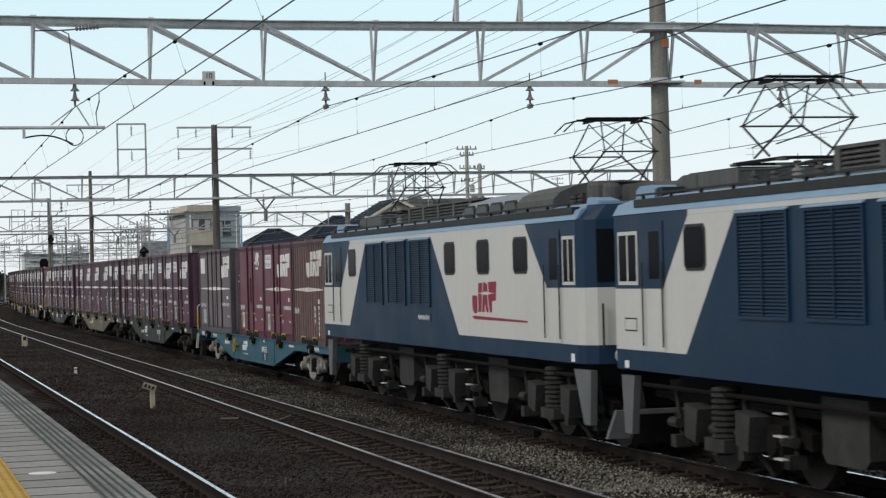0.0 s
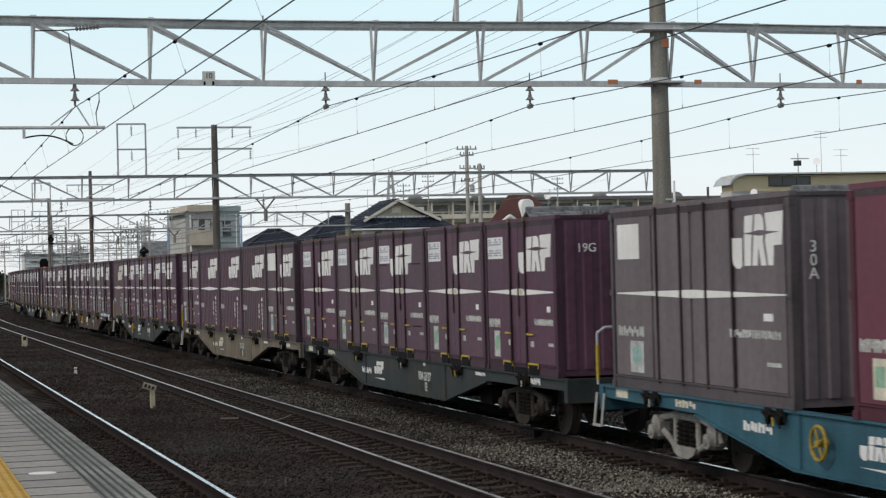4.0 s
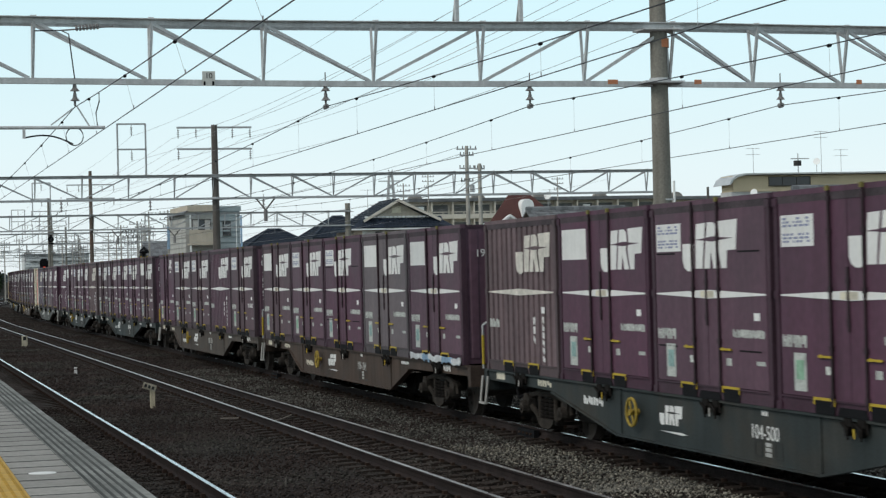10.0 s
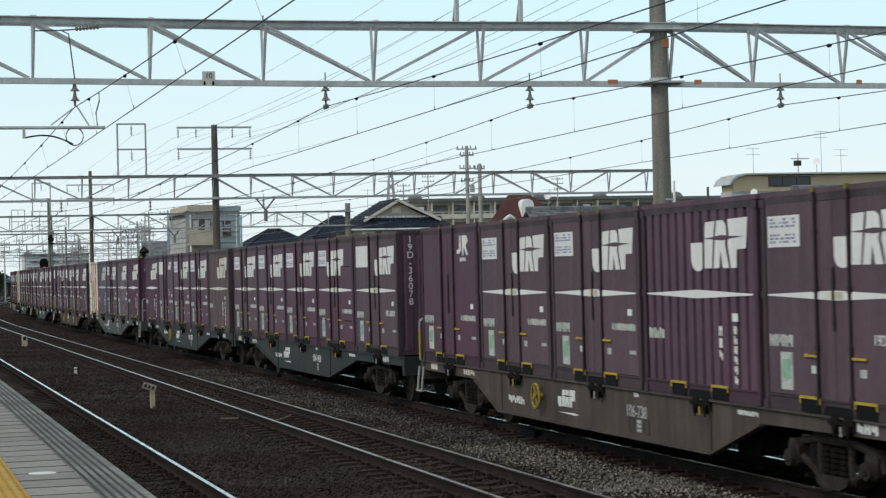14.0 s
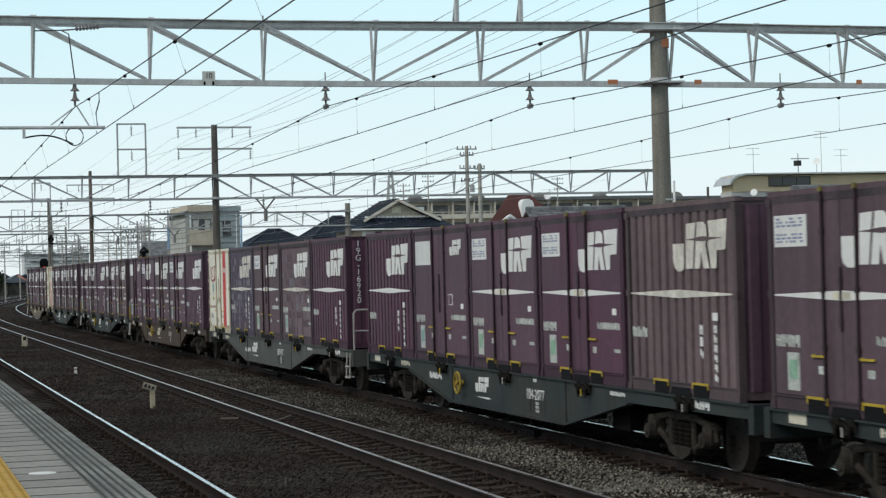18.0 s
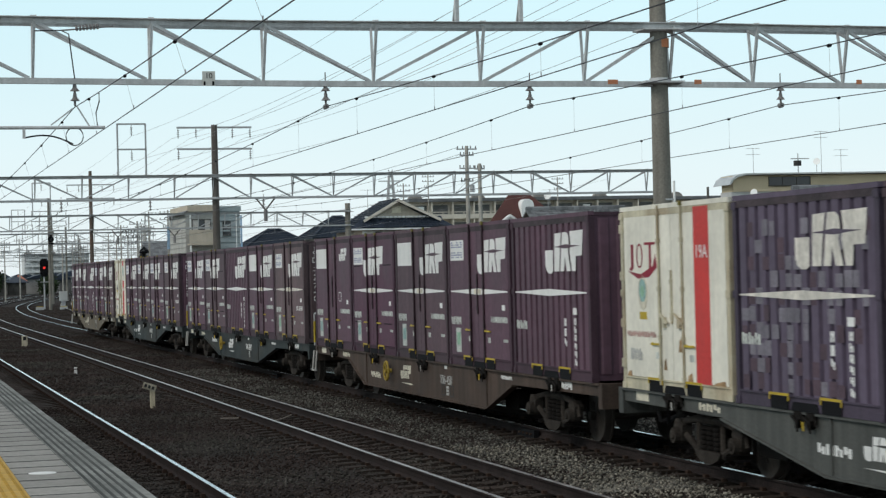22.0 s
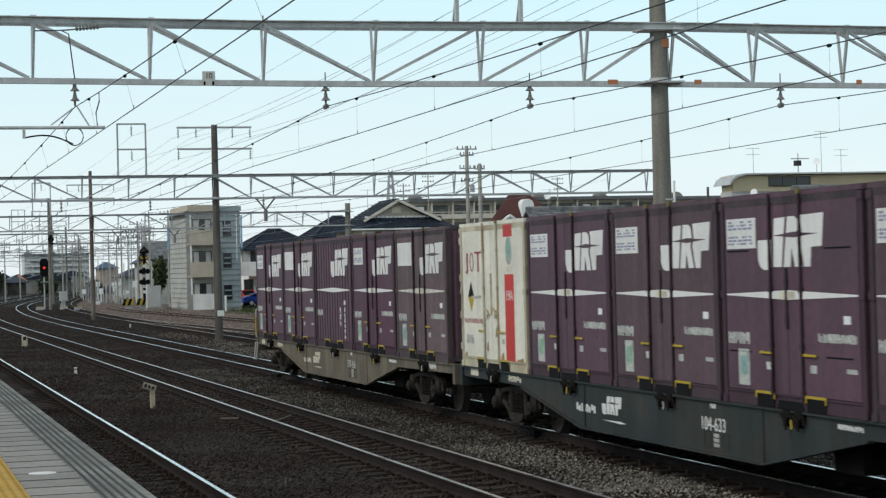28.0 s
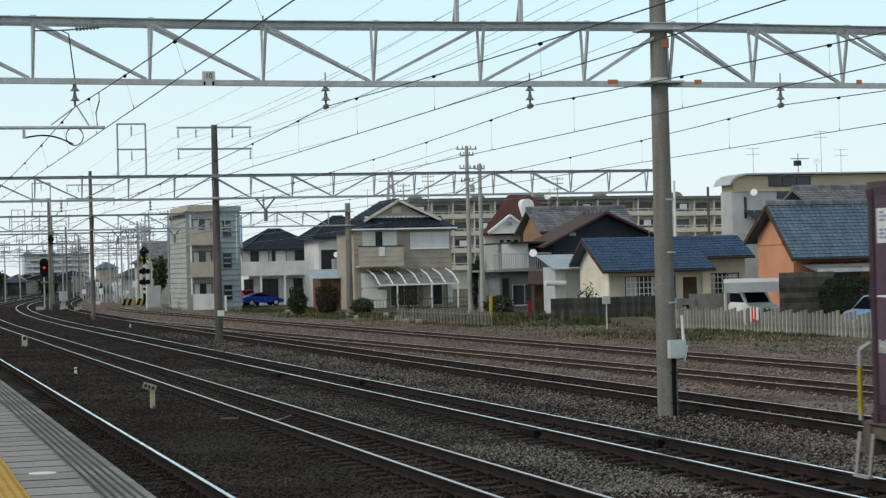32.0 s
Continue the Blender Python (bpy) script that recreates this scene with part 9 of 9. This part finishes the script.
solid(bx, "door", -175.0, -174.96, 22.7, 23.7, 0.2, 1.9, bpy.data.materials["cabinet_grey"])
bx = empty("relay_cabinet", "small pale lineside cabinet", "cabinet")
solid(bx, "case", -215.5, -215, 18.6, 19.4, 0.5, 1.5, bpy.data.materials["cabinet_grey"])
solid(bx, "legs", -215.4, -215.1, 18.8, 19.2, -0.3, 0.5, galv_far_m)
for x, y in ((-186, 22.3), (-186, 23.6)):
    br = empty("striped_barrier", "black and yellow striped barrier board", "barrier", "striped barriers")
    for i in range(4):
        bm = bmesh.new()
        slab_x(bm, [(y - 0.6 + 0.24 * i, 0.2), (y - 0.36 + 0.24 * i, 0.2), (y - 0.16 + 0.24 * i, 0.8), (y - 0.4 + 0.24 * i, 0.8)], x, x + 0.05)
        part("stripe", bm, yellow_m if i % 2 else black_m, br)
    solid(br, "legs", x - 0.05, x - 0.002, y - 0.3, y + 0.4, -0.3, 0.5, galv_far_m)


# ---- plants ----
def bush(name, label, x, y, z, rx, ry, rz, n, size, material, seed, trunk=True, category="shrub", flat=0.0, shell=0.4):
    b = empty(name, label, category)
    rng = np.random.default_rng(seed)
    d = rng.normal(size=(n, 3))
    d /= np.linalg.norm(d, axis=1)[:, None]
    r = rng.uniform(shell, 1.0, n) ** 0.5 * (1 + (0.05 if flat else 0.25) * np.sin(3.1 * d[:, 0] + seed) * np.cos(2.7 * d[:, 1] + 1.3 * d[:, 2] * seed))
    if flat:
        d = np.sign(d) * np.abs(d) ** flat
    c = d * r[:, None] * np.array([rx, ry, rz]) + np.array([x, y, z])
    u = rng.normal(size=(n, 3))
    u /= np.linalg.norm(u, axis=1)[:, None]
    w = np.cross(u, rng.normal(size=(n, 3)))
    w /= np.linalg.norm(w, axis=1)[:, None]
    s = size * rng.uniform(0.6, 1.4, (n, 1))
    v = np.stack([c - u * s, c + w * s * 0.55, c + u * s, c - w * s * 0.55], 1).reshape(-1, 3)
    me = bpy.data.meshes.new("crown")
    me.vertices.add(4 * n)
    me.vertices.foreach_set("co", v.reshape(-1))
    me.loops.add(4 * n)
    me.loops.foreach_set("vertex_index", np.arange(4 * n))
    me.polygons.add(n)
    me.polygons.foreach_set("loop_start", np.arange(0, 4 * n, 4))
    me.update(calc_edges=True)
    me.materials.append(material)
    crown = new("crown", me)
    crown.parent = b
    if trunk:
        bm = bmesh.new()
        tube(bm, (x, y, -0.35), (x, y, z + 0.3 * rz), 0.09, 0.03, n=7)
        for i in range(6):
            a = rng.uniform(0, 6.28)
            tube(bm, (x, y, z - 0.5 * rz + 0.15 * i * rz), (x + 0.6 * rx * math.cos(a), y + 0.6 * ry * math.sin(a), z + 0.2 * rz + 0.1 * i * rz), 0.035, 0.012, n=5)
        part("trunk", bm, bark_m, b, "branching trunk")
    return b


bush("shrub", "dark olive-brown evergreen shrub beside the sidings", -140, 30.75, 0.85, 1.0, 0.85, 1.15, 6000, 0.065, leaf_red, 3)
bush("shrub", "dark green shrub beside the sidings", -140, 28.6, 0.75, 0.9, 0.65, 1.1, 4000, 0.065, leaf_dark, 5)
bush("shrub", "low dark shrub at the foot of a pole", -138, 32.8, 0.3, 0.8, 0.8, 0.6, 2200, 0.06, leaf_dark, 6)
bush("clipped_hedge", "rounded clipped dark green hedge", -78.5, 40.6, 0.98, 1.3, 1.75, 1.0, 26000, 0.042, leaf_hedge, 8, category="hedge", flat=0.6, shell=0.86)
bush("conifer", "dark clipped conifer between the houses", -124, 37.1, 1.7, 0.5, 0.45, 1.7, 1800, 0.11, leaf_dark, 9, category="tree")
bush("shrub", "small green shrub by the picket fence", -78.5, 36.3, 0.25, 0.6, 0.5, 0.5, 900, 0.07, leaf_green, 10)
bush("shrub", "low garden shrub before a dark porch", -111, 34.4, 0.5, 0.8, 0.9, 0.7, 1100, 0.09, leaf_dark, 11)
bush("shrub", "thin straggling shrub against a cream wall", -97.6, 35.0, 1.0, 0.5, 0.6, 0.9, 260, 0.07, leaf_green, 12)
bush("shrub", "bare straggling shrub before a terrace", -146.5, 38.4, 0.6, 0.8, 1.2, 0.8, 420, 0.08, bark_m, 13)
bush("street_tree", "dark distant tree beside the crossing", -205, 27.8, 3.0, 1.0, 0.65, 1.7, 1900, 0.17, leaf_green, 14, category="tree")
for i, (x, y, z, r) in enumerate(((-420, 23.0, 3.0, 2.2), (-350, 16, 1.0, 1.6), (-380, 10, 1.4, 2.0), (-320, 33, 1.0, 1.3), (-420, 34, 1.6, 2.0))):
    bush("street_tree", "dark distant tree beyond the curve", x, y, z, r, r, r * 1.1, 1500, 0.28, leaf_dark, 20 + i, category="tree")


def bank_height(x, y):
    """How far the grassy bank before the gardens stands over the ground."""
    step = lambda v, a, b: np.clip((v - a) / (b - a), 0, 1) ** 2 * (3 - 2 * np.clip((v - a) / (b - a), 0, 1))
    return 0.38 * step(x, -113.0, -109.0) * (1 - step(x, -95.8, -92.5)) * step(y, 30.4, 32.4) * (1 - step(y, 40.5, 42.5)) * (0.92 + 0.08 * np.sin(1.7 * x) * np.cos(2.3 * y))


bm = bmesh.new()
grid = [[bm.verts.new((x, y, -0.275 + float(bank_height(x, y)))) for y in [30.2 + 0.35 * j for j in range(36)]] for x in [-113.4 + 0.5 * i for i in range(43)]]
for ra, rb in zip(grid, grid[1:]):
    for j in range(35):
        bm.faces.new((ra[j], rb[j], rb[j + 1], ra[j + 1]))
bank = part("grass_bank", bm, soil_m)
tagged(bank, "low grassy earth bank before the gardens", "bank", kind="structure")


def tufts(name, n, xr, yr, hgt, material, seed, label, curve=False):
    rng = np.random.default_rng(seed)
    x, y = rng.uniform(*xr, n), rng.uniform(*yr, n)
    clump = np.sin(x * 0.7 + seed) * np.cos(y * 1.3) + np.sin(x * 0.23) + rng.normal(0, 0.5, n)
    k = clump > 0.3
    x, y = x[k], y[k]
    n = len(x)
    a = rng.uniform(0, 6.28, n)
    h = hgt * rng.uniform(0.4, 1.3, n)
    w = h * 0.28
    lean = rng.uniform(-0.4, 0.4, (n, 2)) * h[:, None]
    z0 = -0.25 + bank_height(x, y)
    p = np.stack([x, y, z0], -1)
    side = np.stack([np.cos(a) * w, np.sin(a) * w, np.zeros(n)], -1)
    top = p + np.concatenate([lean, h[:, None]], 1)
    v = np.stack([p - side, p + side, top], 1).reshape(-1, 3)
    me = bpy.data.meshes.new(name)
    me.vertices.add(3 * n)
    me.vertices.foreach_set("co", v.reshape(-1))
    me.loops.add(3 * n)
    me.loops.foreach_set("vertex_index", np.arange(3 * n))
    me.polygons.add(n)
    me.polygons.foreach_set("loop_start", np.arange(0, 3 * n, 3))
    me.update(calc_edges=True)
    me.materials.append(material)
    return tagged(new(name, me), label, "grass", kind="stuff")


tufts("verge_grass", 26000, (-112, -62), (27.6, 35.0), 0.16, grass_m, 1, "patchy short grass on the verge")
tufts("verge_grass", 16000, (-185, -112), (25.5, 34.0), 0.22, grass_m, 2, "patchy weeds along the yard edge")
tufts("tall_weeds", 9000, (-98.5, -92.5), (30.6, 39.6), 0.2, grass_m, 5, "taller weeds before a garden fence")
tufts("dry_weeds", 9000, (-150, -60), (25.5, 33.5), 0.22, mat("dry_weed", (0.16, 0.125, 0.075), 0.9, var=0.3, island=0.4), 3, "dry brown weeds on the verge")


# ---- cars ----
def car(name, label, x, y, yaw, length, width, height, paint, kind, category="car"):
    c = empty(name, label, category, "parked cars")
    c.matrix_basis = pose(x, y, -0.15, 0, 0, yaw)
    hl, hw = length / 2, width / 2
    if kind == "van":
        low_ = [(-hl, 0.3), (hl, 0.3), (hl, 0.75), (hl - 0.5, 0.95), (-hl, 0.98)]
        cab = [(-hl + 0.03, 0.95), (-hl + 0.12, height - 0.08), (-hl + 0.4, height), (hl - 1.5, height), (hl - 0.75, 0.95)]
    else:
        low_ = [(-hl, 0.32), (hl, 0.28), (hl, 0.58), (hl - 0.9, 0.80), (-hl + 0.4, 0.88), (-hl, 0.78)]
        cab = [(-hl + 0.45, 0.85), (-hl + 1.3, height - 0.06), (-hl + 1.9, height), (hl - 2.0, height - 0.05), (hl - 1.1, 0.80)]
    bm = bmesh.new()
    slab(bm, low_, -hw, hw)
    bmesh.ops.bevel(bm, geom=[e_ for e_ in bm.edges], offset=0.06, segments=2, affect="EDGES")
    part("body", bm, paint, c)
    bm = bmesh.new()
    slab(bm, cab, -hw + 0.1, hw - 0.1)
    part("cabin", bm, paint, c)
    for s in (-1, 1):
        bm = bmesh.new()
        mx = sum(p[0] for p in cab) / len(cab)
        mz = sum(p[1] for p in cab) / len(cab)
        slab(bm, [(mx + (px - mx) * 0.86, mz + (pz - mz) * 0.76) for px, pz in cab], s * (hw - 0.09) - 0.006, s * (hw - 0.09) + 0.006)
        part("side_window", bm, window_m, c)
    for k, (p, q) in enumerate(((cab[-1], cab[-2]), (cab[0], cab[1]))):
        bm = bmesh.new()
        dx = 0.012 if k == 0 else -0.012
        vs = [bm.verts.new((p[0] + (q[0] - p[0]) * u + dx, yy, p[1] + (q[1] - p[1]) * u + 0.012)) for u, yy in ((0.08, -hw + 0.2), (0.08, hw - 0.2), (0.92, hw - 0.25), (0.92, -hw + 0.25))]
        bm.faces.new(vs)
        part("windscreen" if k == 0 else "rear_window", bm, window_m, c)
    for sx in (-hl + 0.75, hl - 0.8):
        for sy in (-1, 1):
            bm = bmesh.new()
            tube(bm, (sx, sy * (hw - 0.2), 0.31), (sx, sy * (hw + 0.005), 0.31), 0.31, n=18)
            w = part("wheel", bm, black_m, c, "black tyre")
            bm = bmesh.new()
            tube(bm, (sx, sy * (hw + 0.004), 0.31), (sx, sy * (hw + 0.012), 0.31), 0.19, n=12)
            part("rim", bm, galv_m, w, "alloy rim")
    for sy in (-1, 1):
        bm = bmesh.new()
        box(bm, hl - 0.08, hl + 0.01, sy * (hw - 0.3) - 0.16, sy * (hw - 0.3) + 0.16, 0.56, 0.68)
        part("headlight", bm, shutter_white, c, "clear headlight")
        bm = bmesh.new()
        box(bm, -hl - 0.01, -hl + 0.08, sy * (hw - 0.25) - 0.12, sy * (hw - 0.25) + 0.12, 0.6, 0.75)
        part("tail_light", bm, red_m, c, "red tail light")
    return c


blue_paint = mat("blue_car_paint", (0.012, 0.06, 0.42), 0.25, var=0.05, bump=0)
car("sports_car", "bright blue low sports car parked on bare ground", -183.5, 34.1, 98, 3.9, 1.7, 1.24, blue_paint, "coupe")
car("parked_car", "red compact car parked behind a blue car", -187.0, 33.3, 15, 3.6, 1.6, 1.45, red_m, "van")
car("minivan", "white small minivan parked behind the picket fence", -85.5, 38.7, -6, 3.4, 1.45, 1.5, shutter_white, "van")
car("parked_car", "pale blue car parked behind the picket fence", -70.5, 37.6, 10, 3.8, 1.65, 1.5, mat("pale_blue_paint", (0.22, 0.36, 0.55), 0.3, var=0.05, bump=0), "coupe")
sh = empty("towel", "red and white towel hung over the fence", "towel")
solid(sh, "cloth", -78.0, -77.97, 34.9, 35.4, 0.1, 0.78, shutter_white)
for y in (34.98, 35.2):
    solid(sh, "pattern", -77.97, -77.965, y, y + 0.12, 0.15, 0.72, red_m)
po = empty("post_box", "red painted post beside the fence", "post")
solid(po, "post", -105.0, -104.85, 34.2, 34.42, -0.3, 0.85, crimson_m)
solid(po, "cap", -105.02, -104.83, 34.18, 34.44, 0.85, 0.9, crimson_m)
po = empty("yellow_post", "yellow guard sleeve on a pole stay", "post")
bm = bmesh.new()
tube(bm, (-105, 32.1, -0.3), (-105, 32.15, 1.2), 0.09, n=8)
part("sleeve", bm, yellow_m, po)
sg = empty("notice_board", "small pale notice box on a thin post in the grass", "notice")
bm = bmesh.new()
tube(bm, (-85, 31.4, -0.3), (-85, 31.4, 1.05), 0.035, n=6)
part("post", bm, galv_m, sg)
solid(sg, "plate", -84.98, -84.9, 31.2, 31.55, 1.0, 1.34, bpy.data.materials["cabinet_grey"])
rng = random.Random(9)
for i in range(9):
    x, y = rng.uniform(-150, -100), rng.uniform(27.8, 31.5)
    s = rng.uniform(0.08, 0.24)
    rb = empty("rubble_heap", "pale lump of broken concrete in the weeds", "rubble", "rubble")
    bm = bmesh.new()
    slab(bm, [(x - s, -0.25), (x + s, -0.25), (x + 0.7 * s, 0.15 * s), (x - 0.2 * s, 0.55 * s), (x - 0.8 * s, 0.1)], y - s, y + s * 0.8)
    part("lump", bm, concrete_m, rb)

# washing hung over the pickets
h = empty("striped_cloth", "red and white cloth hung over the picket fence", "cloth")
for i in range(5):
    q = -77.36 + 0.15 * i
    solid(h, "cloth_fold", q, q + 0.147, 34.90 - 0.02 * (i % 2), 34.945, 0.24 + 0.05 * (i % 3), 0.83, red_m if i in (1, 3) else stucco_white)


# ---- what moves: the train along its line, and its wheels ----
def on_line(s):
    """The pose on the train's track whose middle lies s along it."""
    x = s
    d = 0.5
    y = line_y("3", x)
    yaw = math.degrees(math.atan2(line_y("3", x + d) - line_y("3", x - d), 2 * d))
    return pose(x, y, 0.0, 0, 0, yaw)


def motions():
    times = [float(i) for i in range(33)]
    for thing, centre, dx, up in RIDERS:
        rows = []
        for t in times:
            rows.append((t, on_line(centre + travelled(t)) @ Matrix.Translation((dx, 0, up))))
        walk(thing, rows)
    first = {}
    for w, r in WHEELS:
        if r in first:
            src = first[r].animation_data
            w.rotation_mode = "QUATERNION"
            data = w.animation_data_create()
            data.action = src.action
            data.action_slot = src.action_slot
            continue
        n = int((travelled(32.0) - travelled(0.0)) / r / 1.35) + 1
        turns = []
        for i in range(n + 1):
            t = 32.0 * i / n
            if not turns or frame(t) > frame(turns[-1][0]):
                turns.append((t, pose(0, 0, 0, 0, math.degrees((travelled(t) - travelled(0.0)) / r) % 360.0, 0)))
        walk(w, turns)
        first[r] = w


motions()
